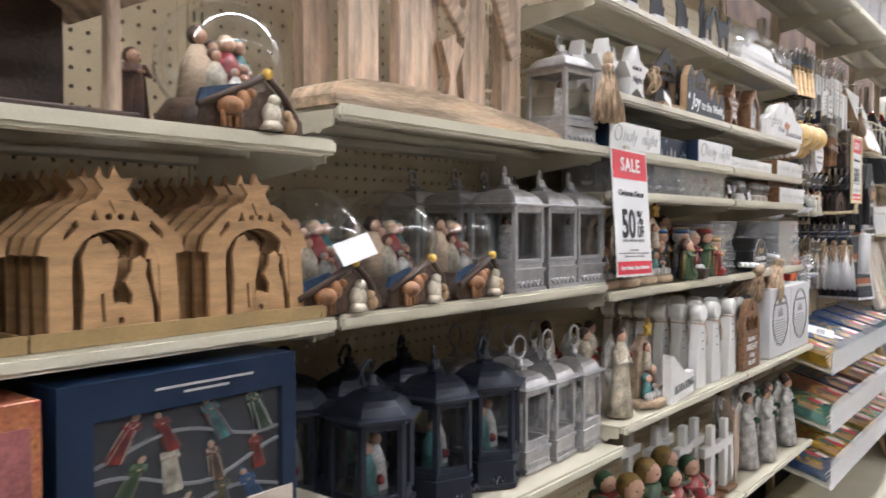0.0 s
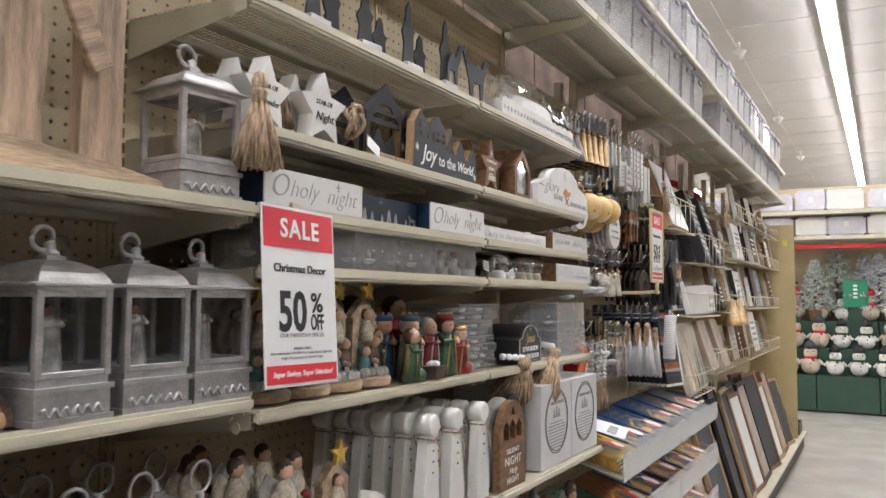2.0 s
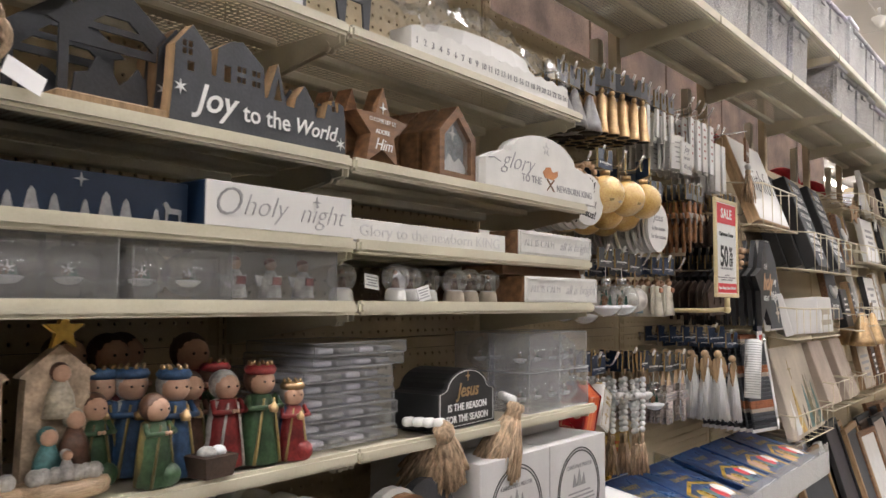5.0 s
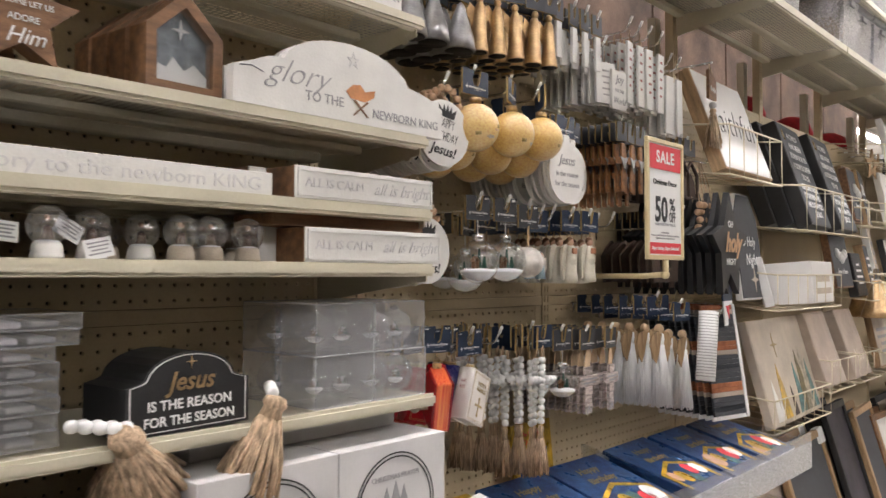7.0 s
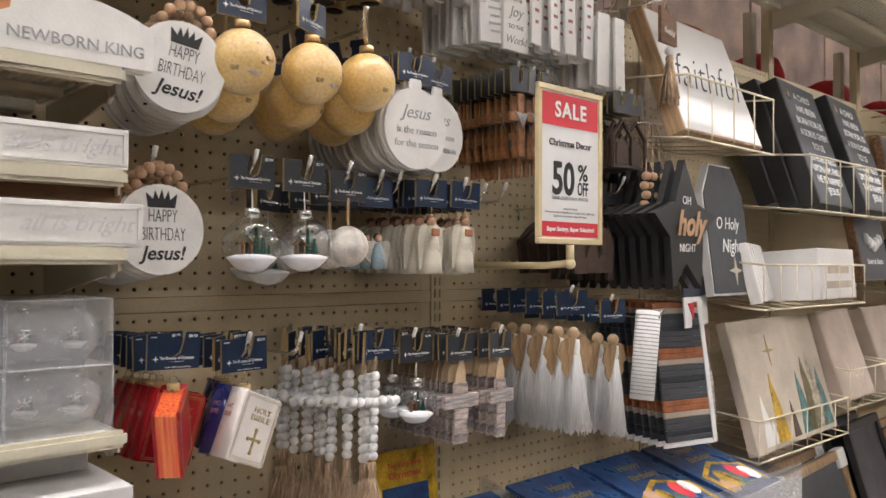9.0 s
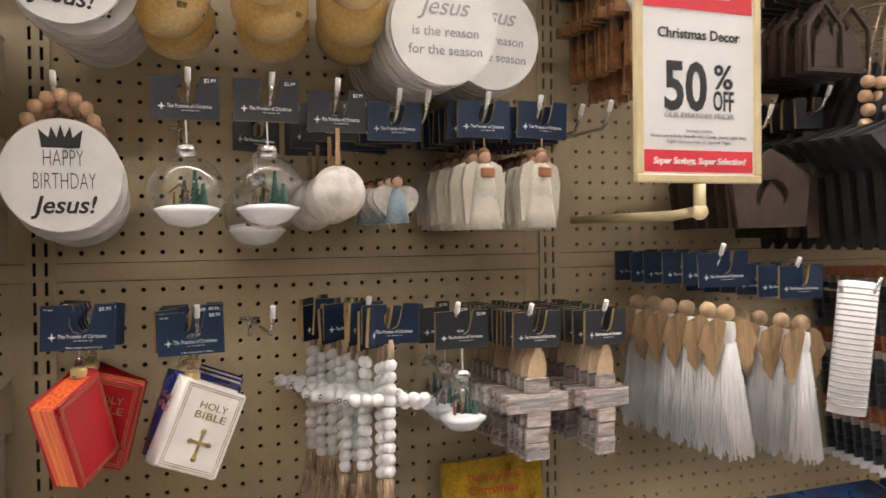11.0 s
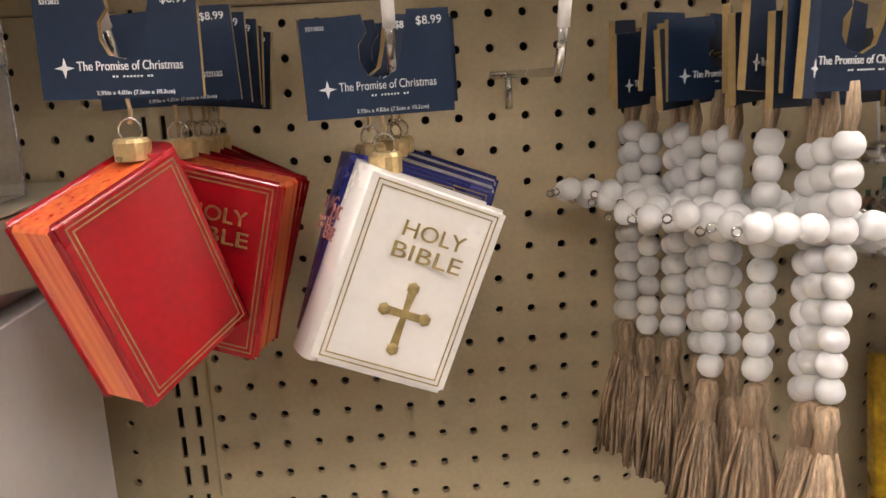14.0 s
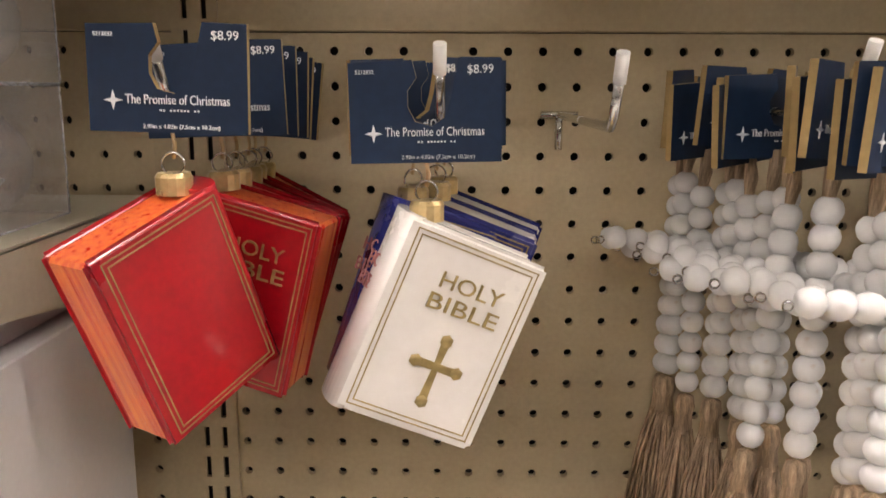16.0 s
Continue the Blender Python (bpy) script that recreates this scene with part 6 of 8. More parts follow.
for j, x in enumerate((2.075, 2.19, 2.315)):
    for i in range(6):
        statue("snowman_figure", WP, "white wooden snowman figure with a twine scarf", pose(x - 0.004 * i + random.uniform(-0.003, 0.003), 0.785 + 0.048 * i, C["c1"], 0, random.uniform(-1.5, 1.5), random.uniform(-4, 4)), group="wooden snowmen")
bk = thing("scalloped_sign", "white scalloped block sign with black lettering", "sign", pose(1.925, 0.762, C["c1"], 0, 0, 6))
part("block", plate([(-0.10, 0), (0.10, 0), (0.10, 0.055), (0.07, 0.052), (0.02, 0.062), (-0.03, 0.088), (-0.07, 0.112), (-0.10, 0.12)], 0, 0.02), WHITEP, bk)
words("BORN KING", 0.030, BLACK, bk, 0.015, -0.0006, 0.028, width=0.165)
statue("nativity_tower", NT, "carved nativity figure with a gold star on a stone base", pose(1.800, 0.80, C["c1"], 0, 0, 0), group="nativity towers")


def slim_angel(robe, wing, h=0.205, bow=None):
    items = [(lathe([(0, 0), (h * 0.17, 0.002), (h * 0.15, h * 0.2), (h * 0.10, h * 0.55), (h * 0.10, h * 0.72), (h * 0.05, h * 0.80), (0, h * 0.82)], 16, sy=0.75), robe)]
    items.append((ball(h * 0.062, 12, 9, 1.1, h * 0.88), SKIN))
    items.append((moved(ball(h * 0.068, 12, 9, 1.1), 0, h * 0.014, h * 0.895), DBROWN))
    for k in (-1, 1):
        items.append((plate([(0, h * 0.78), (k * h * 0.12, h * 0.86), (k * h * 0.2, h * 0.74), (k * h * 0.19, h * 0.5), (k * h * 0.11, h * 0.30), (k * h * 0.02, h * 0.5)], h * 0.06, h * 0.085), wing))
        items.append((wire([(k * h * 0.1, 0, h * 0.72), (k * h * 0.11, -h * 0.06, h * 0.58), (k * h * 0.01, -h * 0.11, h * 0.62)], h * 0.026, 7), robe))
    if bow:
        items.append((moved(ball(h * 0.045, 10, 7), 0, -h * 0.12, h * 0.63), bow))
    return multi(items, "slim_angel")


SA = slim_angel(ROBE["cream"], ROBE["cream"], bow=ROBE["red"])
SB = slim_angel(ROBE["cream"], ROBE["white"])
for i, (x, y, m2) in enumerate(((1.655, 0.80, SB), (1.715, 0.83, SA), (1.62, 0.87, SA), (1.68, 0.92, SB), (1.74, 0.92, SA), (1.61, 0.96, SA), (1.67, 1.0, SA))):
    statue("angel_figurine", m2, "tall cream resin angel figurine with folded wings", pose(x, y, C["c1"], 0, 0, 12 * (i % 3) - 12), group="tall angels")

# ---- sixth shelf ----
SC = slim_angel(ROBE["white"], ROBE["white"], 0.25, bow=ROBE["green"])
for i, (x, y) in enumerate(((2.62, 0.82), (2.74, 0.80), (2.86, 0.83), (2.98, 0.80), (3.06, 0.83), (2.68, 0.93), (2.92, 0.93), (3.04, 0.95))):
    statue("angel_figurine", SC, "white resin angel figurine holding a green wreath", pose(x, y, C["c0"], 0, 0, 15 * (i % 3) - 15), group="white angels with wreaths")
wing = multi([(plate([(0, 0), (0.03, 0.05), (0.035, 0.12), (0.02, 0.20), (-0.005, 0.22), (-0.02, 0.16), (-0.012, 0.06)], 0, 0.02), DRIFT), (plate([(-0.02, 0.01), (-0.004, 0.06), (-0.016, 0.15), (-0.035, 0.16), (-0.04, 0.08)], 0.002, 0.018), WHITEP)], "wing")
for i, x in enumerate((2.44, 2.50, 2.56)):
    statue("wing_figure", wing, "pale wooden wing-shaped figure", pose(x, 0.80 + 0.03 * i, C["c0"], 0, 0, 0), group="wooden wings")
cr = multi([(box(-0.014, 0, 0, 0.014, 0.02, 0.21, 0.002), WHITEP), (box(-0.055, -0.001, 0.125, 0.055, 0.021, 0.153, 0.002), WHITEP), (box(-0.04, -0.02, -0.0, 0.04, 0.04, 0.012, 0.002), BROWN)], "standing_cross")
for i, (x, y) in enumerate(((2.25, 0.80), (2.36, 0.80), (2.20, 0.86), (2.31, 0.87), (2.15, 0.92), (2.26, 0.94), (2.10, 0.98))):
    statue("standing_cross", cr, "white wooden standing cross on a small brown base", pose(x, y, C["c0"], 0, 0, 4 * (i % 3) - 4), group="standing crosses")
FG = figure(ROBE["green"], ROBE["olive"], 0.20, wide=1.5, kneel=True, hair=mat("ochre_veil", (0.30, 0.19, 0.05), 0.5, var=0.3, scale=30))
FR = figure(ROBE["red"], ROBE["green"], 0.17, wide=1.6, kneel=True)
for i, (x, y, m2) in enumerate(((1.72, 0.80, FG), (1.86, 0.82, FG), (1.99, 0.83, FG), (1.79, 0.90, FR), (1.93, 0.79, FR), (1.62, 0.82, FR), (2.05, 0.79, FR))):
    statue("kneeling_figure", m2, "large kneeling resin figure in green and ochre robes", pose(x, y, C["c0"], 0, 0, 20 * (i % 3) - 20), group="kneeling figures")


# ---- sale signs ----
def sale_sign(m, framed):
    t = thing("sale_sign", "red and white sale sign in a gold frame" if framed else "red and white paper sale sign clipped to the shelf edge", "sign", m)
    w, h = 0.178, 0.280
    if framed:
        fr = bmesh.new()
        for q in ((-w / 2 - 0.009, -0.009, w / 2 + 0.009, 0.002), (-w / 2 - 0.009, h - 0.002, w / 2 + 0.009, h + 0.009), (-w / 2 - 0.009, 0.002, -w / 2 + 0.002, h - 0.002), (w / 2 - 0.002, 0.002, w / 2 + 0.009, h - 0.002)):
            box(q[0], -0.005, q[1], q[2], 0.005, q[3], 0.0015, bm=fr)
        part("frame", fr, IVORYFRAME, t, "gold plastic frame")
    part("sheet", box(-w / 2, -0.001, 0, w / 2, 0.001, h), PAPER, t)
    part("red_band", box(-w / 2 + 0.004, -0.0018, h - 0.066, w / 2 - 0.004, -0.001, h - 0.005), RED, t, "red header band")
    part("red_strip", box(-w / 2 + 0.004, -0.0018, 0.005, w / 2 - 0.004, -0.001, 0.033), RED, t, "red footer band")
    words("SALE", 0.050, WHITEINK, t, 0, -0.0022, h - 0.036, width=0.095, bold=0.0012, space=1.15)
    words("Christmas Decor", 0.021, BLACK, t, 0, -0.0015, h - 0.098, width=0.128, bold=0.0003)
    words("50", 0.086, BLACK, t, -0.022, -0.0015, 0.112, width=0.066, bold=0.0022, tall=True)
    words("%", 0.044, BLACK, t, 0.038, -0.0015, 0.128, width=0.030, bold=0.0006, tall=True)
    words("OFF", 0.036, BLACK, t, 0.038, -0.0015, 0.097, width=0.033, bold=0.0006, tall=True)
    words("OUR EVERYDAY PRICES", 0.009, GREYINK, t, 0, -0.0015, 0.078, width=0.108)
    words("Includes Fabric.", 0.006, GREYINK, t, 0, -0.0015, 0.058, width=0.042)
    words("Does not include Needle Art, Candy, Food, Light Sets,", 0.006, GREYINK, t, 0, -0.0015, 0.051, width=0.15)
    words("Light Accessories or Special Tape.", 0.006, GREYINK, t, 0, -0.0015, 0.044, width=0.10)
    words("Super Savings, Super Selection!", 0.014, WHITEINK, t, 0, -0.0022, 0.019, width=0.145, shear=0.2, bold=0.0003)
    return t


s1 = sale_sign(pose(1.652, 0.764, 1.286, -4.4, 1.2, 1) @ Matrix.Diagonal((1.035, 1, 1, 1)), False)
clip = part("clip", box(-0.012, 0.001, 0.266, 0.012, 0.012, 0.29, 0.001), CREAM, s1, "cream shelf clip")
s2 = sale_sign(pose(3.958, 0.78, 1.502, 0, 0, 0), True)
arm = wire([(0.0, 0.0, -0.010), (0.0, 0.0, -0.045)], 0.008, 10)
join(arm, wire([(0.0, 0.0, -0.045), (0.0, 0.06, -0.05), (-0.0, 0.325, -0.05)], 0.007, 10))
part("arm", arm, IVORYFRAME, s2, "cream plastic bracket arm")
part("elbow", ball(0.011, 12, 8, 1.0, -0.046), IVORYFRAME, s2)


# ---- bay E: angels, signs, crosses ----
def yarn_bm(length, r):
    rg = random.Random(5)
    b = lathe([(0, 0), (r * 0.42, -0.003), (r * 0.46, -length * 0.10), (r * 0.36, -length * 0.17), (r * 0.62, -length * 0.5), (r * 0.86, -length * 0.93), (0, -length * 0.93)], 18)
    for i in range(150):
        a = rg.uniform(0, 6.283)
        q = rg.uniform(0.85, 1.08)
        x, y = math.cos(a) * q, math.sin(a) * q
        join(b, wire([(x * r * 0.36, y * r * 0.36, -length * 0.17), (x * r * 0.64, y * r * 0.64, -length * 0.52), (x * r * 0.9 + rg.uniform(-0.003, 0.003), y * r * 0.9 + rg.uniform(-0.003, 0.003), -length * rg.uniform(0.92, 1.06))], r * 0.05, 4))
    return b


def tassel_angel():
    t = thing("yarn_angel_ornament", "white yarn angel ornament with wooden wings and bead head", "ornament", group="yarn angels")
    card_on(t, NAVY, 0.95)
    part("head", ball(0.0125, 14, 9, 1.0, -0.062), mat("pale_bead", (0.62, 0.43, 0.26), 0.5) if "pale_bead" not in bpy.data.materials else bpy.data.materials["pale_bead"], t, "wooden bead head")
    part("skirt", yarn_bm(0.185, 0.028), CLOTHW, t, "white yarn skirt", pose(0, 0, -0.073))
    for k in (-1, 1):
        part("wing", plate([(k * 0.004, -0.075), (k * 0.014, -0.066), (k * 0.036, -0.076), (k * 0.044, -0.105), (k * 0.036, -0.118), (k * 0.037, -0.132), (k * 0.025, -0.150), (k * 0.014, -0.12)], -0.016 if k < 0 else 0.006, -0.013 if k < 0 else 0.009), OAK, t, "pale wooden wing")
    return t


ta = tassel_angel()
for j, (x, z) in enumerate(((4.050, 1.376), (4.188, 1.354))):
    hook(x, z, 0.865)
    for i in range(6):
        m = pose(x + random.uniform(-0.006, 0.006), 0.848 + 0.042 * i, z, 0, random.uniform(-3, 3), random.uniform(-28, -8))
        if i == j == 0:
            ta.matrix_basis = m
        else:
            copy_thing(ta, m)


def dark_stable_ornament():
    t = thing("stable_ornament", "dark brown cut-wood stable ornament on a hook", "ornament", group="stable ornaments")
    part("stable", plate([(-0.06, -0.15), (0.06, -0.15), (0.07, -0.075), (0.03, -0.045), (0, -0.03), (-0.03, -0.045), (-0.07, -0.075)], -0.003, 0.003, [circle(0, -0.1, 0.03, 14, sz=0.8)]), DBROWN, t)
    part("inner_cutout", plate([(-0.025, -0.13), (0.025, -0.13), (0.015, -0.095), (0, -0.08), (-0.012, -0.095)], -0.002, 0.002), DBROWN, t)
    return t


row_of(dark_stable_ornament(), (4.175,), 1.585, 8, 41, 0.024, 0.89)
dk = brown_cross(DBROWN, "long dark brown wooden cross on a hook", 1.5)
row_of(dk, (4.29,), 1.62, 7, 42, 0.028, 0.93)

# bead strings
bd = thing("bead_string", "brown wooden bead strings hanging in a bunch", "garland", pose(4.34, 0.86, 1.66), "bead strings")
for j in range(4):
    for i in range(5):
        part("bead", BEADN_MESH, BEADN, bd, m=pose(0.028 * j, 0.005 * (i % 2), -0.022 * i) @ Matrix.Diagonal((1.35, 1.35, 1.35, 1))) if i < 4 else None
    part("cord", wire([(0.028 * j, 0, 0), (0.028 * j + 0.03, 0.02, 0.06), (0.075 + 0.008 * j, 0.04, 0.135)], 0.0016, 5), JUTE, bd, "pale cord")
part("hook_wire", wire([(0.06, 0.24, 0.14), (0.075, 0.05, 0.14), (0.11, 0.03, 0.135), (0.115, 0.02, 0.15)], 0.0026, 6), CHROME, bd)

# black star sign with holy lettering
oh = thing("star_banner_sign", "black plank star banner sign with wooden script lettering", "sign", pose(4.415, 0.80, 1.398, 0, 0, 4))
part("board", plate([(-0.065, 0.0), (0, 0.06), (0.075, 0.0), (0.085, 0.13), (0.155, 0.175), (0.055, 0.20), (-0.01, 0.30), (-0.055, 0.20), (-0.15, 0.17), (-0.08, 0.12)], 0, 0.018), BLACKW, oh)
words("OH", 0.034, WHITEINK, oh, 0.0, -0.0006, 0.205, width=0.04)
words("holy", 0.085, mat("raised_pale_wood", (0.55, 0.33, 0.18), 0.6), oh, 0.015, -0.004, 0.15, width=0.15, shear=0.3, bold=0.003)
words("NIGHT", 0.034, WHITEINK, oh, 0.005, -0.0006, 0.095, width=0.08)
for k in range(9):
    t = thing("star_banner_sign", "black plank star banner sign in a row behind another", "sign", pose(4.405 - 0.004 * k, 0.828 + 0.027 * k, 1.398, 0, 0, 4), "star banner signs")
    part("board", plate([(-0.065, 0.0), (0, 0.06), (0.075, 0.0), (0.085, 0.13), (0.155, 0.175), (0.055, 0.20), (-0.01, 0.30), (-0.055, 0.20), (-0.15, 0.17), (-0.08, 0.12)], 0, 0.016), BLACKW, t)


def board_sign(name, label, x, y, z, w, h, d, face, body, lean=-8.0, rz=0.0, group="", cat="sign"):
    t = thing(name, label, cat, pose(x, y, z, lean, 0, rz), group)
    part("body", box(-w / 2, 0, 0, w / 2, d, h, 0.002), body, t)
    part("face", box(-w / 2 + 0.006, -0.0015, 0.006, w / 2 - 0.006, 0.001, h - 0.006, 0.0005), face, t, "printed front")
    return t


t = thing("slate_sign", "charcoal tag-shaped slate sign with white script lettering", "sign", pose(4.75, 0.855, 1.375, -7, 0, 4))
tag = [(-0.125, 0), (0.125, 0), (0.125, 0.27), (0.065, 0.35), (-0.065, 0.35), (-0.125, 0.27)]
part("body", plate(tag, 0.001, 0.022), WHITEP, t)
part("face", plate([(x * 0.95, 0.006 + z * 0.97) for x, z in tag], -0.0015, 0.001), CHARC, t, "charcoal front")
words("O Holy", 0.06, WHITEINK, t, 0, -0.002, 0.19, width=0.14, shear=0.3)
words("Night", 0.06, WHITEINK, t, 0.01, -0.002, 0.13, width=0.12, shear=0.3)
part("star_print", plate(star(0.02, 0.065, 0.04, 0.25, 4), -0.003, -0.0015), CANVAS, t)
t = board_sign("framed_sign", "white framed script sign on the top pegs", 4.660, 0.83, 1.775, 0.43, 0.345, 0.045, WHITEBOX, OAK, -20, 2, cat="framed sign")
words("faithful", 0.15, BLACK, t, 0.0, -0.002, 0.175, width=0.37, shear=0.5, tall=True, bold=-0.0030)

# striped woven banners and paper scroll
for k in range(9):
    t = thing("woven_banner", "striped grey and rust woven banner hanging from a hook", "banner", pose(4.485 + 0.004 * k, 0.832 + 0.0235 * k, 1.035, -9, 0, -14), "woven banners")
    cols = [CHARC, CHARC, mat("rust_stripe", (0.40, 0.14, 0.06), 0.9, var=0.2) if "rust_stripe" not in bpy.data.materials else bpy.data.materials["rust_stripe"], TAUPE, CHARC, SLATE]
    for i in range(24):
        part("stripe", box(-0.078, -0.004, 0.0138 * i, 0.072, 0.004, 0.0138 * i + 0.0134, 0.0015), cols[(i * 5 + i // 3) % 6], t)
    part("side_border", box(0.072, -0.005, -0.006, 0.085, 0.005, 0.333), PAPER, t, "white side border")
    part("fringe", box(-0.087, -0.002, -0.012, 0.087, 0.002, -0.001), CLOTHW, t, "white fringe")
sc = thing("paper_scroll", "rolled white paper with printed text on a hook", "scroll", pose(4.222, 0.795, 1.165, 0, 8, 0))
part("hook_wire", wire([(0, 0.30, 0.178), (0, 0.02, 0.178), (0, -0.028, 0.178), (0, -0.038, 0.20)], 0.0026, 6), CHROME, sc)
part("roll", lathe([(0.0, 0), (0.026, 0.001), (0.027, 0.19), (0.02, 0.192), (0.019, 0.18), (0, 0.18)], 20), PAPER, sc)
b = bmesh.new()
for i in range(22):
    join(b, lathe([(0.0262, 0.012 + 0.008 * i), (0.0272, 0.0122 + 0.008 * i), (0.0272, 0.0143 + 0.008 * i), (0.0262, 0.0145 + 0.008 * i)], 20))
part("print_line", b, LIGHTINK, sc)
t = thing("hanging_plaque", "small brown wooden plaque with a jute tassel", "sign", pose(4.44, 0.86, 1.98, 0, 0, 12))
part("cord", wire([(-0.03, 0.004, 0.075), (0, 0.01, 0.115), (0.03, 0.004, 0.075)], 0.0015, 5), JUTE, t)
part("hook_wire", wire([(0, 0.0, 0.118), (0, 0.12, 0.11), (0, 0.26, 0.11)], 0.0026, 6), CHROME, t)
part("plaque", plate([(-0.055, 0), (0.055, 0.01), (0.05, 0.075), (-0.055, 0.085)], 0, 0.008), BROWN, t)
words("thankful", 0.024, WHITEINK, t, 0, -0.0005, 0.035, width=0.07, shear=0.2)
part("bead", ball(0.012, 12, 8, 1.0, -0.012), BEADW, t)
part("tassel", tassel_bm(0.12, 0.028, 55, 9, 0.2), JUTE, t, m=pose(0, 0, -0.022))
t = board_sign("donkey_cutout", "rust and white donkey cut-out with a round halo", 4.60, 0.86, 1.06, 0.02, 0.02, 0.01, WHITEP, DBROWN, -4, 10, cat="cut-out")
part("halo", plate(circle(0.03, 0.20, 0.085, 26), 0.012, 0.02), BROWN, t, "rust round backing")
part("donkey", plate([(-0.08, 0), (0.09, 0), (0.085, 0.10), (0.06, 0.16), (0.05, 0.20), (0.03, 0.165), (-0.02, 0.17), (-0.04, 0.21), (-0.055, 0.16), (-0.09, 0.09)], 0.0, 0.01), WASHW, t, "painted donkey")
part("muzzle", plate(circle(0.0, 0.06, 0.035, 14), -0.002, 0.001), ROBE["brown"], t)
for i, c in enumerate((RED, BOOKY, BOOKT, RED, BOOKY)):
    t = thing("flag_packet", "packet of small coloured paper pennants", "packet", pose(4.55 + 0.03 * i, 0.86 + 0.012 * i, 1.30, -4, 0, 8), "pennant packets")
    part("packet", box(-0.05, 0, 0, 0.05, 0.004, 0.09), PAPER, t)
    part("pennant", plate([(-0.03, 0.06), (0.03, 0.06), (0.0, 0.015)], -0.002, -0.0005), c, t)
    part("header", box(-0.052, -0.001, 0.075, 0.052, 0.005, 0.125), NAVY, t)

# ---- wire baskets with boxes, canvases, frames (bays F to the end) ----
def basket(x0, x1, z, yf, h=0.07, y1=1.09, drop=0.03):
    t = thing("wire_basket", "cream coated wire display basket on the pegboard", "wire basket", pose(0, 0, 0), "wire baskets")
    b = wire([(x0, yf, z), (x1, yf, z), (x1, y1, z + drop), (x0, y1, z + drop)], 0.003, 6, True)
    join(b, wire([(x0, y1, z + h + drop), (x0, yf, z + h), (x1, yf, z + h), (x1, y1, z + h + drop)], 0.003, 6))
    n = max(2, int((x1 - x0) / 0.10))
    part("rim", b, CREAMWIRE, t)
    for i in range(n + 1):
        x = x0 + (x1 - x0) * i / n
        part("upright_wire", wire([(x, y1, z + drop), (x, yf, z), (x, yf, z + h)], 0.0022, 5), CREAMWIRE, t)
    return t


basket(5.10, 5.52, 1.615, 0.80, 0.16)
basket(5.54, 5.92, 1.615, 0.80, 0.16)
basket(4.44, 4.88, 1.755, 0.81, 0.15)
for x, rows in ((5.335, 3), (5.705, 3)):
    for k in range(rows):
        t = board_sign("block_sign", "large black block sign with white hand lettering" if k == 0 else "black block sign stacked behind another", x - 0.012 * k, 0.818 + 0.062 * k, 1.640 + 0.004 * k, 0.335, 0.415, 0.055, CHARC, BLACKW, -18, 5, "black block signs")
        if k == 0:
            for line, z in (("A CHILD", 0.365), ("HAS BEEN", 0.322), ("BORN FOR US", 0.280), ("A SON IS GIVEN", 0.238), ("TO US", 0.196), ("AUTHORITY RESTS", 0.154), ("UPON HIM AND", 0.118), ("HE IS NAMED", 0.082), ("JESUS", 0.046)):
                words(line, 0.034, WHITEINK, t, 0.01, -0.002, z, width=min(0.25, 0.0215 * len(line)), tall=True)
            part("star_print", plate(star(-0.115, 0.365, 0.024, 0.2, 8), -0.003, -0.0012), GOLDINK, t, "small gold star")
basket(4.80, 5.50, 1.335, 0.80, 0.12)
for i in range(6):
    t = board_sign("gift_box", "white printed box leaning in a wire basket", 4.88 + 0.055 * i, 0.84 + 0.02 * i, 1.352, 0.10, 0.17, 0.03, WHITEBOX, WHITEBOX, -14, 22, "white boxes", "box")
t = board_sign("gift_box", "large white printed box in a wire basket", 5.34, 0.815, 1.352, 0.33, 0.155, 0.18, WHITEBOX, WHITEBOX, -4, 4, "white boxes", "box")
bars(t, CANVAS, 0, -0.0018, 0.10, [0.2, 0.24], 0.045, 0.022)
basket(4.80, 5.40, 0.928, 0.815, 0.11)
t = board_sign("canvas_print", "cream canvas print with painted robed shapes and a gold star", 5.105, 0.832, 0.945, 0.60, 0.365, 0.03, CANVAS, CANVAS, -15, 3, cat="canvas print")
rng = random.Random(12)
for i, (x, c, s) in enumerate(((-0.21, WHITEP, 0.16), (-0.12, BOOKY, 0.21), (-0.02, DBROWN, 0.12), (0.07, ROBE["teal"], 0.20), (0.13, ROBE["olive"], 0.24), (0.18, ROBE["cream"], 0.25), (0.23, ROBE["teal"], 0.20), (-0.17, WHITEP, 0.09))):
    part("painted_shape", plate([(x - s * 0.20, 0.015), (x + s * 0.22, 0.015), (x + s * 0.12, s * 0.6), (x + s * 0.05, s * 0.8), (x, s * 0.98), (x - s * 0.06, s * 0.8), (x - s * 0.09, s * 0.5)], -0.0026, -0.0015), c, t, "painted robe shape")
part("gold_star_paint", plate(star(-0.08, 0.27, 0.045, 0.16, 4), -0.0026, -0.0015), GOLDINK, t)
for i, x in enumerate((5.565, 5.955)):
    t = board_sign("canvas_print", "taupe canvas board with faint script", x, 0.835, 1.018, 0.305, 0.30, 0.05, TAUPE, TAUPE, -18, 3, "taupe canvases", "canvas print")
    words("Noel", 0.09, CANVAS, t, 0.02, -0.002, 0.09, width=0.16, shear=0.3)
basket(5.42, 5.74, 1.0, 0.815, 0.12)
basket(5.80, 6.14, 1.0, 0.815, 0.12)
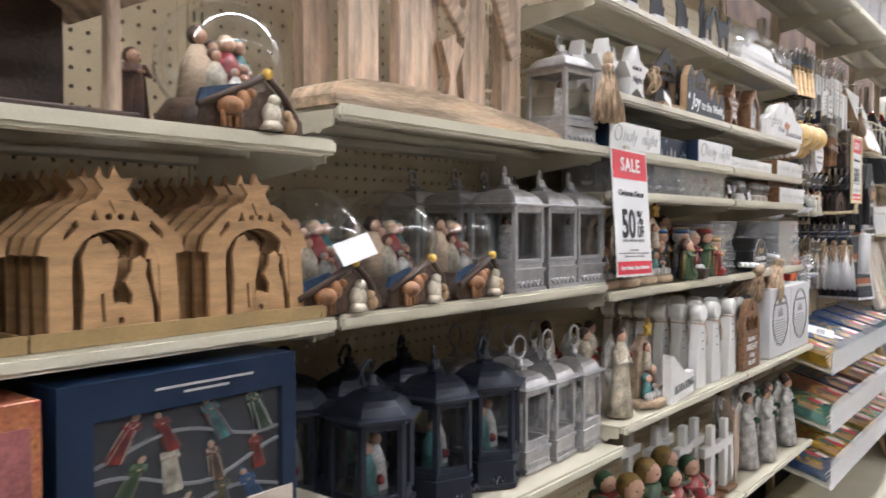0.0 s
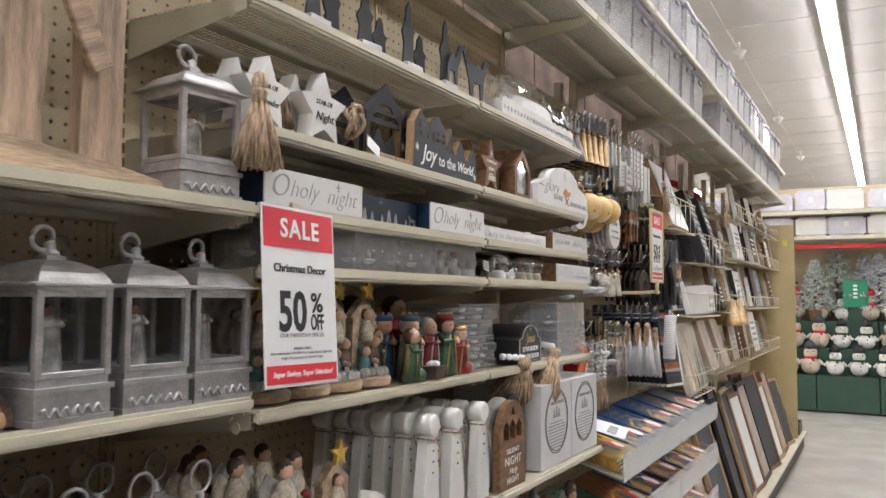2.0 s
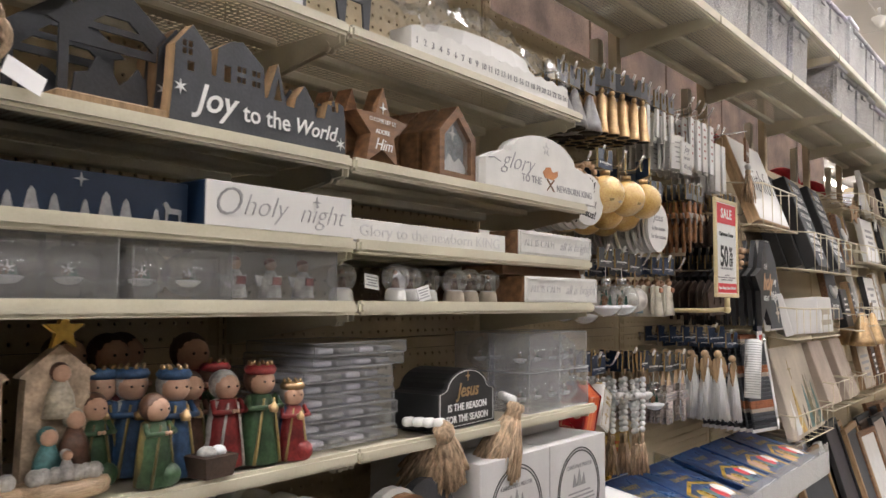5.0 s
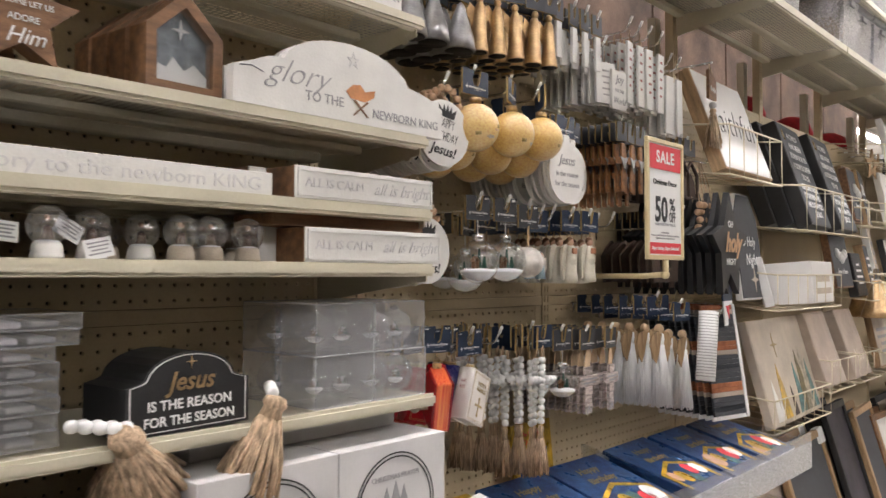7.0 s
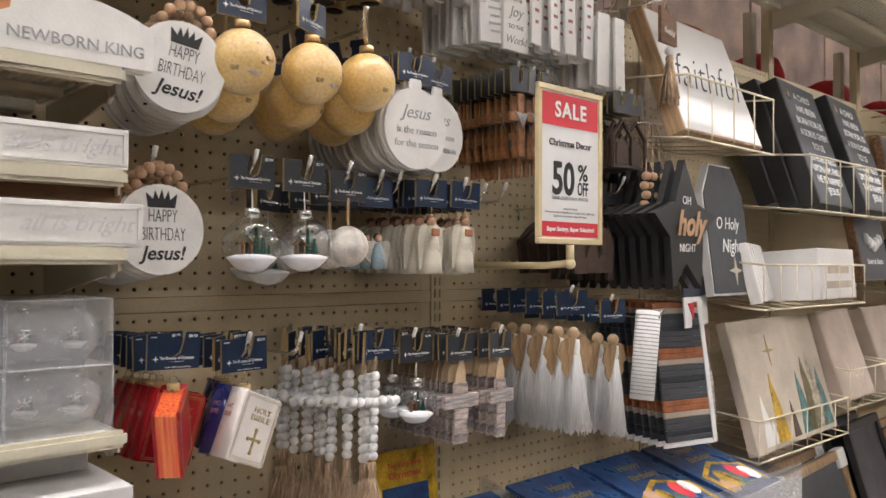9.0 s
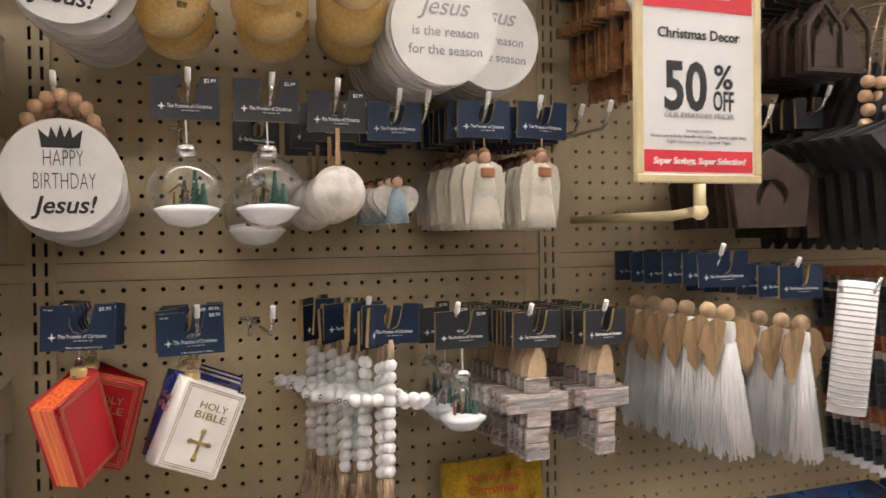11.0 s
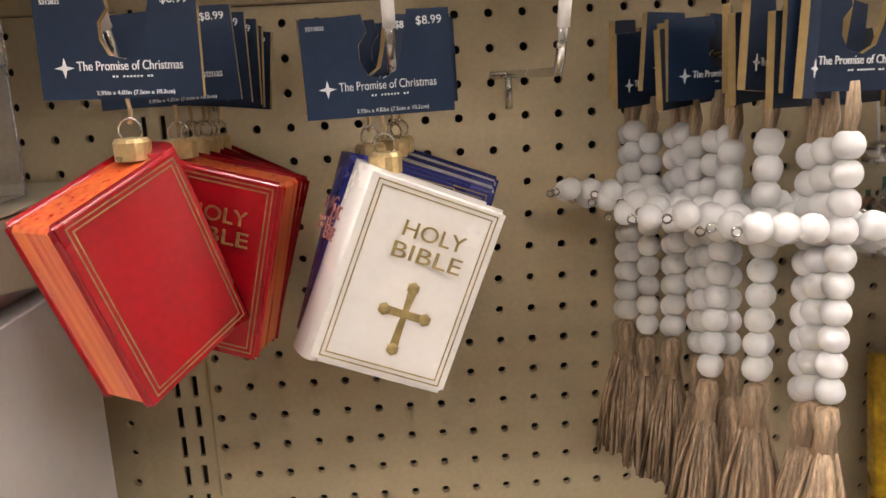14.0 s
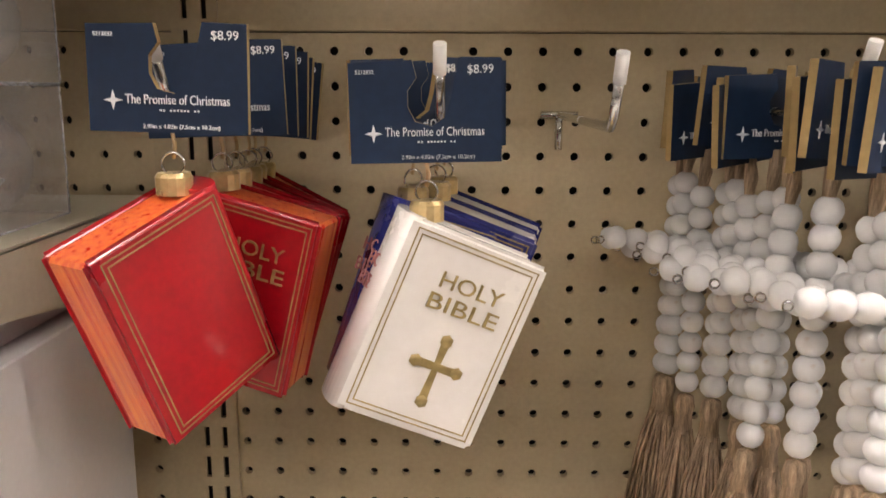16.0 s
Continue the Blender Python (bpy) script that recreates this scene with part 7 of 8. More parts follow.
for i, (x, z) in enumerate(((5.86, 1.40), (6.14, 1.70))):
    t = board_sign("framed_chalkboard", "brown framed chalkboard sign with white beads", x, 0.88, z, 0.36, 0.24, 0.03, CHARC, BROWN, -10, 5, "chalkboards", "framed sign")
    words("love is born", 0.03, WHITEINK, t, 0, -0.002, 0.07, width=0.2, shear=0.2)
    for k in range(5):
        part("white_drop", ball(0.012, 8, 6, 1.8, 0.15 - 0.012 * (2 - abs(k - 2))), WHITEP, t, m=pose(-0.08 + 0.04 * k, -0.006, 0))
# gold bells
gbell = bell(GOLD, "large brass bell hanging from a basket", 0.17, 0.068, "brass_bell", "brass bells")
for i, (x, y) in enumerate(((6.18, 0.84), (6.32, 0.86), (6.46, 0.84), (6.25, 0.92))):
    m = pose(x, y, 1.46)
    if i == 0:
        gbell.matrix_basis = m
    else:
        copy_thing(gbell, m)
part("bar", wire([(-0.12, 0, 0.0), (0.5, 0, 0.0)], 0.003, 6), CREAMWIRE, gbell, "cream wire bar")

# generic boards, frames, tiers further down the aisle
rng = random.Random(77)
FACES = [CHARC, WHITEBOX, TAUPE, CANVAS, BLACKW, OAK, WHITEP, DBROWN, mat("blue_grey_print", (0.28, 0.33, 0.38), 0.6, var=0.3, scale=12)]
BODIES = [OAK, BROWN, BLACKW, WHITEP, TAUPE]
for tier, z in enumerate((1.02, 1.38, 1.72, 2.0)):
    x = 6.30 + 0.1 * tier
    while x < 8.70:
        w, h = rng.uniform(0.16, 0.34), rng.uniform(0.20, 0.33) * (0.8 if tier == 3 else 1)
        f = rng.choice(FACES)
        t = board_sign("wall_sign", "framed printed sign leaning in a wire basket", x + w / 2, 0.87 + rng.uniform(-0.03, 0.04), z, w, h, 0.03, f, rng.choice(BODIES), -11, rng.uniform(-2, 10), "signs in baskets")
        dark = f.name in ("charcoal_painted_wood", "black_painted_wood", "dark_brown_wood")
        bars(t, WHITEINK if dark else GREYINK, 0, -0.0018, h * 0.75, [w * rng.uniform(0.3, 0.7) for q in range(4)], h * 0.14, h * 0.06)
        x += w + rng.uniform(0.0, 0.04)
    for a in (6.28, 7.08, 7.9):
        basket(a, a + 0.76, z - 0.02, 0.82, 0.09)
# top strip: metal cut-outs on hooks further down
for z, xa in ((1.69, 5.98), (1.36, 6.05)):
    x = xa
    while x < 6.25:
        w, h = rng.uniform(0.15, 0.24), rng.uniform(0.18, 0.27)
        f = rng.choice(FACES)
        t = board_sign("wall_sign", "small framed printed sign in a wire basket", x + w / 2, 0.88, z, w, h, 0.04, f, rng.choice(BODIES), -11, rng.uniform(0, 10), "signs in baskets")
        bars(t, WHITEINK if f.name in ("charcoal_painted_wood", "black_painted_wood", "dark_brown_wood") else GREYINK, 0, -0.0018, h * 0.75, [w * rng.uniform(0.3, 0.6) for q in range(4)], h * 0.14, h * 0.05)
        x += w + 0.01
    basket(xa, 6.27, z - 0.02, 0.82, 0.08)
for i in range(11):
    x = 6.40 + 0.2 * i
    t = thing("metal_wall_star", "grey metal cut-out hanging on the top pegs", "wall decoration", pose(x, 0.90 + 0.02 * (i % 3), 1.92, 0, 0, rng.uniform(-10, 10)), "metal cut-outs")
    part("cutout", plate(star(0, 0.07, 0.08, 0.5, 5), 0, 0.006, [circle(0, 0.07, 0.02, 10)]), rng.choice([SILVER, CHARC, OAK, WHITEP]), t)
    part("hanger", wire([(0, 0, 0.14), (0, 0.10, 0.17), (0, 0.2, 0.17)], 0.003, 5), CHROME, t)
# red hats on the far side above the boards
for x in (5.20, 5.78, 6.45, 7.1):
    t = thing("red_felt_hat", "rounded red felt hat on a white stand behind the open back", "hat", pose(x, 1.30, 2.165), "red hats")
    part("crown", lathe([(0.105, 0), (0.108, 0.03), (0.085, 0.09), (0.035, 0.115), (0, 0.118)], 18), mat("red_felt", (0.50, 0.02, 0.03), 0.9, var=0.2) if "red_felt" not in bpy.data.materials else bpy.data.materials["red_felt"], t)
    part("support", box(-0.09, -0.07, -0.164, 0.09, 0.07, 0.0, 0.004), WHITEP, t)
osd = thing("rear_shelf", "cream shelf of the run on the other side of the open back", "shelf", kind="structure")
part("deck", box(3.2, 1.20, 1.975, 8.8, 1.52, 2.0, 0.003), CREAM, osd)
part("back_strip", box(3.0, 1.53, 1.6, 8.9, 1.55, 2.0), CREAM, osd)
# added boards block lamp light from behind; their dimness is in the colour
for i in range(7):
    part("rear_panel", box(3.0 + 0.85 * i, 1.62, 2.0, 3.83 + 0.85 * i, 1.65, 3.05), REARSHADE, osd, "added board for far goods, blocks light, shade in its brown")
for x in BAYS[5:]:
    part("rear_upright", box(x - 0.02, 1.17, 2.0, x + 0.02, 1.20, 2.36), CREAM, osd)
for i, x in enumerate((4.2, 4.62, 5.68, 6.3, 7.1, 7.6)):
    t = thing("white_carton", "plain pale carton on the shelf behind the open back", "box", pose(x, 1.26, 2.0), "cartons behind")
    part("carton", box(0, 0, 0, 0.26, 0.2, 0.13 + 0.03 * (i % 3), 0.002), (WHITEBOX, TAUPE, BINF)[i % 3], t)

# ---- leaning frames at the foot of the run ----
for i, (x, w, h, f, bd) in enumerate(((5.36, 0.60, 0.70, CHARC, OAK), (5.85, 0.36, 0.78, mat("dark_evening_print", (0.07, 0.06, 0.08), 0.5, var=0.4, scale=9), BLACKW), (4.95, 0.34, 0.62, TAUPE, OAK), (6.22, 0.40, 0.72, CHARC, OAK), (6.5, 0.36, 0.66, WHITEP, BROWN), (6.9, 0.4, 0.7, TAUPE, BLACKW), (7.3, 0.36, 0.74, CHARC, BROWN), (7.7, 0.36, 0.62, WHITEP, OAK), (8.1, 0.36, 0.7, TAUPE, BROWN), (8.45, 0.32, 0.6, CHARC, OAK))):
    for k in range(2):
        t = thing("large_framed_picture", "large framed picture leaning on the base deck", "picture", pose(x + 0.03 * k, 0.715 + 0.06 * k, 0.152, -16 - 2 * k, 0, 4 if i < 4 else -7 + 4 * (i % 3)), "leaning pictures")
        fb = bmesh.new()
        for q in ((-w / 2, 0, w / 2, 0.03), (-w / 2, h - 0.03, w / 2, h), (-w / 2, 0.03, -w / 2 + 0.03, h - 0.03), (w / 2 - 0.03, 0.03, w / 2, h - 0.03)):
            box(q[0], 0, q[1], q[2], 0.025, q[3], 0.003, bm=fb)
        part("frame", fb, bd, t)
        part("picture_face", box(-w / 2 + 0.03, 0.010, 0.03, w / 2 - 0.03, 0.014, h - 0.03), f, t, "printed picture")
        if i == 0:
            for q in (-1, 1):
                part("corner_guard", box(q * (w / 2 - 0.03) - 0.035, -0.004, h - 0.06, q * (w / 2 - 0.03) + 0.035, 0.028, h + 0.004, 0.004), PAPER, t, "white corner guard")
            part("garland_print", plate([(x2, 0.25 + 0.10 * math.sin(x2 * 9)) for x2 in np.linspace(-0.12, 0.12, 12)] + [(x2, 0.29 + 0.13 * math.sin(x2 * 9)) for x2 in np.linspace(0.12, -0.12, 12)], 0.0085, 0.0098), PINE, t, "painted green garland")

# ---- trays with books ----
ZT = ((0.925, 0.86), (0.715, 0.645), (0.50, 0.435))
BM = (BOOKB, BOOKY, BOOKT, BOOKM)
rng = random.Random(5)
for k, (zb, zf) in enumerate(ZT):
    for a, b in ((3.17, 3.97), (3.975, 4.78)):
        t = thing("book_tray", "sloping clear-fronted book tray on the shelving", "tray", pose(a, 0.70, zf), "book trays")
        w = b - a
        ang = math.atan2(zb - zf + 0.03, 0.34)
        part("tray_floor", box(0, 0, -0.006, w, 0.36, 0.0, 0.001), CREAM, t, "", pose(0, 0, 0, math.degrees(ang), 0, 0))
        fr = part("front_panel", box(0.0, -0.006, -0.012, w, -0.003, 0.07), TRAYP, t, "cloudy clear front panel")
        fr2 = part("clear_lip", box(0.0, -0.005, 0.07, w, -0.003, 0.10), ACRYL, t, "clear plastic lip")
        fr2.visible_shadow = False
        for x in (0.0, w - 0.004):
            part("side_panel", plate([(0, -0.012), (0.33, 0.08), (0.33, 0.14), (0, 0.07)], x, x + 0.004), ACRYL, t, "clear side", Matrix.Rotation(radians(90), 4, "Z") @ Matrix.Diagonal((1, -1, 1, 1)))
        n = 3
        for i in range(n):
            c = BM[(i + 2 * k + (1 if a > 3.5 else 0)) % 4] if k else ((BOOKY, BOOKB, BOOKB) if a < 3.5 else (BOOKB, BOOKB, BOOKB))[i]
            bw = 0.235
            x = 0.03 + i * (w - 0.04) / n
            for q in range(4 if k == 0 else 3):
                bk2 = thing("picture_book", "glossy picture book with a colourful printed cover in a tray", "book", pose(a + x + rng.uniform(-0.004, 0.004), 0.715 + 0.004 * q, zf + 0.008 + 0.0115 * q, math.degrees(ang), 0, rng.uniform(-2.5, 2.5)), "picture books")
                part("cover", box(0, 0, 0, bw, 0.27, 0.0105, 0.001), c, bk2)
                part("page_block", box(0.003, -0.0006, 0.0015, bw - 0.003, 0.001, 0.009), PAPER, bk2, "white page edges")
                if q == (3 if k == 0 else 2):
                    art = bmesh.new()
                    for s in range(5):
                        sx, r2 = 0.05 + 0.034 * s, rng.uniform(0.018, 0.03)
                        join(art, moved(plate(circle(0, 0, r2, 14, sz=1.4), -0.0004, 0.0004), sx, 0.06 + rng.uniform(-0.015, 0.03), 0.0108, 90, 0, 0))
                    art.faces.ensure_lookup_table()
                    for f in art.faces:
                        f.material_index = int(abs(f.calc_center_median().x - 0.05) / 0.034 + 0.5) % 5
                    me = bpy.data.meshes.new("cover_art")
                    art.to_mesh(me)
                    art.free()
                    for q2 in (SKIN, BOOKY, ROBE["teal"], RED, WHITEINK):
                        me.materials.append(q2)
                    part("stable_art", moved(plate([(0.02, 0.02), (0.035, 0.02), (0.035, 0.10), (bw / 2, 0.135), (bw - 0.035, 0.10), (bw - 0.035, 0.02), (bw - 0.02, 0.02), (bw - 0.015, 0.105), (bw / 2, 0.15), (0.015, 0.105)], -0.0003, 0.0003), 0, 0, 0.0107, -90, 0, 0), BOOKY, bk2, "printed yellow stable outline")
                    part("cover_art", me, SKIN, bk2, "printed figures in bright colours")
                    words("Happy", 0.045, GOLDINK, bk2, bw / 2, 0.215, 0.0108, width=0.085, shear=0.2, flat=True, bold=0.001) if c is BOOKB else None
                    words("Birthday" if c is BOOKB else "The Very First", 0.036, GOLDINK if c is BOOKB else RED, bk2, bw / 2, 0.17, 0.0108, width=0.11, shear=0.2, flat=True, bold=0.001) if c in (BOOKB, BOOKY) else None
yb = thing("picture_book", "yellow picture book standing against the pegboard", "book", pose(3.787, 1.05, 0.90, -6, 0, 0), "picture books")
part("cover", box(-0.085, 0, 0, 0.085, 0.012, 0.18, 0.001), BOOKY, yb)
part("picture_panel", box(-0.06, -0.001, 0.02, 0.06, 0.0005, 0.11, 0.0003), BOOKB, yb, "blue printed picture")
words("The Very First", 0.017, RED, yb, 0, -0.0008, 0.152, width=0.09)
words("Christmas", 0.02, RED, yb, 0, -0.0008, 0.132, width=0.085)
pp = thing("paper_sheet", "white paper price sheet lying on the tray", "paper", pose(3.16, 0.69, 0.985, 14, 0, 12))
part("sheet", box(0, 0, 0, 0.22, 0.15, 0.0012), PAPER, pp)
bc = bmesh.new()
for i in range(3):
    box(0.03 + 0.05 * i, 0.03, 0.0012, 0.07 + 0.05 * i, 0.06, 0.0016, bm=bc)
part("print_block", bc, GREYINK, pp)


# ---- bay A and B ----
def arch_nativity():
    """A sheet with a gabled outline, an arched opening and small leaf cut-outs in the gable."""
    o = [(-0.074, 0), (0.074, 0), (0.072, 0.090), (0.083, 0.092), (0.078, 0.110), (0.040, 0.142), (0.014, 0.152), (0.0, 0.160), (-0.014, 0.152), (-0.040, 0.142), (-0.078, 0.110), (-0.083, 0.092), (-0.072, 0.090)]
    arch = [(-0.050, 0.014), (0.050, 0.014)] + [(0.050 * math.cos(a), 0.074 + 0.044 * math.sin(a)) for a in np.linspace(0, math.pi, 13)]
    holes = [arch, [(-0.056, 0.106), (-0.040, 0.120), (-0.042, 0.128), (-0.056, 0.114)], [(0.056, 0.106), (0.056, 0.114), (0.042, 0.128), (0.040, 0.120)], [(-0.028, 0.126), (-0.018, 0.127), (-0.022, 0.139)], [(0.018, 0.127), (0.028, 0.126), (0.022, 0.139)], circle(-0.007, 0.131, 0.004, 8), circle(0.007, 0.131, 0.004, 8)]
    return plate(o, 0, 0.006, holes)


def nativity_cutouts(y0, y1):
    """The couple, the child kneeling and the crib that stand inside the arch."""
    couple = plate([(-0.046, 0.012), (-0.006, 0.012), (-0.012, 0.050), (-0.006, 0.072), (-0.003, 0.092), (-0.010, 0.103), (-0.020, 0.102), (-0.024, 0.110), (-0.036, 0.106), (-0.044, 0.088), (-0.042, 0.055)], y0, y1, [[(-0.024, 0.020), (-0.020, 0.020), (-0.021, 0.050), (-0.025, 0.050)]])
    kneel = plate([(0.014, 0.012), (0.042, 0.012), (0.040, 0.045), (0.034, 0.062), (0.038, 0.074), (0.030, 0.082), (0.021, 0.078), (0.020, 0.066), (0.012, 0.056), (0.020, 0.044)], y0, y1)
    crib = plate([(-0.012, 0.012), (0.020, 0.012), (0.024, 0.030), (0.014, 0.036), (0.002, 0.040), (-0.010, 0.034), (-0.014, 0.026)], y0, y1, [circle(0.003, 0.020, 0.004, 7)])
    couple.transform(Matrix.Translation((0.006, 0, 0)))
    kneel.transform(Matrix.Translation((-0.004, 0, 0)) @ Matrix.Diagonal((1.08, 1, 1.08, 1)))
    join(couple, kneel)
    join(couple, crib)
    join(couple, plate([(0.034, 0.085), (0.040, 0.085), (0.044, 0.050), (0.049, 0.030), (0.049, 0.100), (0.040, 0.106)], y0, y1))
    return couple


an = thing("laser_cut_nativity", "laser-cut plywood nativity arch with a star on top", "nativity", group="laser-cut nativities")
part("arch", arch_nativity(), LASER, an, "pale plywood arch")
part("back_layer", moved(arch_nativity(), 0, 0.0062, 0, s=0.992), LASERD, an, "dark burnt back layer")
part("foot", box(-0.076, -0.003, 0, 0.076, 0.022, 0.005, 0.001), LASER, an)
part("star_layer", plate(star(0, 0.160, 0.026, 0.5, 6, 90), -0.002, 0.004), LASER, an, "pointed star on the gable")
part("figure_cutout", nativity_cutouts(0.0006, 0.0054), LASER, an, "cut-out figures in the arch")
part("back_figure_cutout", nativity_cutouts(0.0064, 0.0095), LASERD, an, "burnt dark back of the cut-outs")
for j, x in enumerate((0.262, 0.457, 0.645)):
    for i in range(9):
        m = pose(x - 0.002 * i, 0.800 + 0.027 * i, 1.2775, -3, 0, random.uniform(-1.5, 1.5))
        if i == j == 0:
            an.matrix_basis = m
        else:
            copy_thing(an, m)
ct = thing("cardboard_tray", "brown cardboard display tray holding plywood nativities", "display tray", pose(0, 0, 0))
for x0, x1 in ((0.145, 0.355), (0.358, 0.745)):
    part("front_wall", box(x0, 0.788, 1.2755, x1, 0.791, 1.293), CARDB, ct)
part("tray_floor", box(0.145, 0.791, 1.2755, 0.745, 1.06, 1.2775), CARDB, ct)
for x in (0.145, 0.355, 0.745):
    part("side_wall", box(x - 0.002, 0.791, 1.2755, x + 0.001, 1.06, 1.292), CARDB, ct)

stb = thing("wooden_stable", "dark brown wooden nativity stable on the shelf", "nativity stable", pose(0.36, 0.83, 1.514))
for x in (-0.115, 0.105):
    part("post", box(x, 0, 0, x + 0.016, 0.016, 0.135, 0.002), DRIFT, stb)
part("back_wall", box(-0.115, 0.13, 0, 0.121, 0.142, 0.16, 0.002), DBROWN, stb)
part("stable_floor", box(-0.13, -0.01, 0, 0.136, 0.145, 0.010, 0.002), DBROWN, stb)
part("roof", multi([(moved(box(-0.16, -0.02, 0, 0.01, 0.16, 0.012, 0.002), 0.0, 0, 0.205, 0, -27, 0), DRIFT), (moved(box(-0.01, -0.02, 0, 0.16, 0.16, 0.012, 0.002), 0.0, 0, 0.205, 0, 27, 0), DRIFT)]), DRIFT, stb, "sloping plank roof")
part("beam", box(-0.12, 0.0, 0.13, 0.125, 0.014, 0.146, 0.002), DRIFT, stb)
statue("holy_couple_figurine", figure(ROBE["brown"], ROBE["brown"], 0.12, wide=0.9, big_head=False), "dark brown resin figurine of a couple", pose(0.585, 0.985, 1.514))


def snow_globe(r, label, m=None, grp="nativity snow globes"):
    """Glass globe with resin figures on a sculpted stable base."""
    t = thing("snow_globe", label, "snow globe", m, grp)
    bh = r * 0.50
    part("base", lathe([(0, 0), (r * 1.0, 0.001), (r * 1.02, bh * 0.2), (r * 0.96, bh * 0.6), (r * 0.82, bh), (r * 0.5, bh * 1.05)], 20, sy=0.92), GLOBEBASE, t, "sculpted dark rock base")
    part("water_band", plate([(-r * 0.95, r * 0.36), (-r * 0.25, r * 0.64), (-r * 0.25, r * 0.70), (-r * 0.88, r * 0.56)], -r * 0.80, -r * 0.72), NAVYPAINT, t, "deep blue painted band")
    roof = wire([(-r * 1.0, -r * 0.86, r * 0.30), (-r * 0.4, -r * 0.95, r * 0.58), (r * 0.12, -r * 0.97, r * 0.84)], r * 0.055, 6)
    join(roof, wire([(r * 0.12, -r * 0.97, r * 0.84), (r * 0.55, -r * 0.92, r * 0.52), (r * 0.95, -r * 0.70, r * 0.24)], r * 0.055, 6))
    part("base_roof", roof, DBROWN, t, "dark gable edge on the base")
    part("gable_back", plate([(-r * 0.95, 0.002), (r * 0.95, 0.002), (r * 0.92, r * 0.24), (r * 0.12, r * 0.82), (-r * 0.92, r * 0.32)], -r * 0.84, -r * 0.76), GLOBEBASE, t, "dark sculpted gable")
    horse = moved(ball(r * 0.20, 12, 8, 0.75), -r * 0.52, -r * 0.95, r * 0.32)
    join(horse, moved(ball(r * 0.12, 10, 7, 1.3), -r * 0.32, -r * 0.98, r * 0.42))
    join(horse, moved(ball(r * 0.08, 8, 6), -r * 0.22, -r * 1.04, r * 0.52))
    for k in (-0.66, -0.56, -0.44, -0.36):
        join(horse, wire([(k * r, -r * 0.98, r * 0.02), (k * r, -r * 0.97, r * 0.28)], r * 0.04, 6))
    part("donkey_relief", horse, TANW, t, "small brown resin donkey")
    lamb = moved(ball(r * 0.15, 12, 8, 1.4), r * 0.20, -r * 0.98, r * 0.26)
    join(lamb, moved(ball(r * 0.10, 10, 7), r * 0.22, -r * 1.02, r * 0.47))
    join(lamb, moved(lathe([(0, 0), (r * 0.20, 0.001), (r * 0.12, r * 0.14), (0, r * 0.2)], 10), r * 0.18, -r * 1.0, 0.002))
    part("lamb_relief", lamb, ROBE["cream"], t, "small white resin lamb")
    cow = moved(ball(r * 0.13, 12, 8, 1.1), r * 0.60, -r * 0.90, r * 0.14)
    join(cow, moved(ball(r * 0.09, 10, 7), r * 0.52, -r * 0.96, r * 0.28))
    part("ox_relief", cow, OAK, t, "small tan resin ox")
    part("shepherd_relief", moved(lathe([(0, 0), (r * 0.10, 0.001), (r * 0.07, r * 0.3), (0, r * 0.40)], 9), r * 0.42, -r * 0.90, r * 0.10), STONE, t, "small grey resin shepherd")
    part("star_knob", moved(ball(r * 0.085, 10, 7), r * 0.12, -r * 1.0, r * 0.86), STARGOLD, t, "gold star knob")
    zc = r * 1.13
    g = part("globe", ball(r, 28, 18, 1.0, zc), GLASS, t, "clear glass globe")
    g.visible_shadow = False
    f = []
    for x, y, s, c, v in ((-0.36, 0.05, 1.05, PALESTONE, DBROWN), (-0.24, -0.2, 0.72, ROBE["cream"], ROBE["brown"]), (-0.1, 0.1, 0.9, ROBE["olive"], ROBE["brown"]), (0.10, -0.04, 0.98, ROBE["red"], PALESTONE), (0.36, 0.05, 0.98, ROBE["teal"], ROBE["teal"]), (0.26, -0.26, 0.56, ROBE["red"], ROBE["cream"]), (0.02, -0.36, 0.46, ROBE["white"], ROBE["white"]), (0.46, -0.12, 0.52, ROBE["teal"], ROBE["olive"]), (0.15, -0.40, 0.38, ROBE["cream"], SKIN)):
        f.append((moved(lathe([(0, 0), (s * 0.32 * r, 0.001), (s * 0.25 * r, s * 0.55 * r), (s * 0.1 * r, s * 0.8 * r), (0, s * 0.82 * r)], 12), x * r, y * r, bh * 1.02), c))
        f.append((moved(ball(s * 0.115 * r, 10, 7), x * r, y * r - s * 0.05 * r, bh * 1.02 + s * 0.92 * r), SKIN))
        f.append((moved(ball(s * 0.145 * r, 10, 7), x * r, y * r + s * 0.03 * r, bh * 1.02 + s * 0.95 * r), v))
    part("inner_relief", multi(f), STONE, t, "painted family figures in the globe")
    return t


sg1 = snow_globe(0.083, "large nativity snow globe on a sculpted stable base", pose(0.640, 0.872, 1.514))
for i, (x, y) in enumerate(((0.792, 0.872), (0.955, 0.870), (1.118, 0.872))):
    copy_thing(sg1, pose(x, y, 1.276, 0, 0, 4 * i))
for i, (x, y) in enumerate(((0.86, 1.03), (1.04, 1.03))):
    copy_thing(sg1, pose(x, y, 1.276, 0, 0, 30 + 20 * i))
tg = thing("paper_tag", "blank white paper tag leaning on a snow globe", "tag", pose(0.800, 0.785, 1.365, -25, -14, 0), "paper tags")
part("paper", box(-0.035, 0, -0.016, 0.035, 0.0008, 0.018), PAPER, tg)


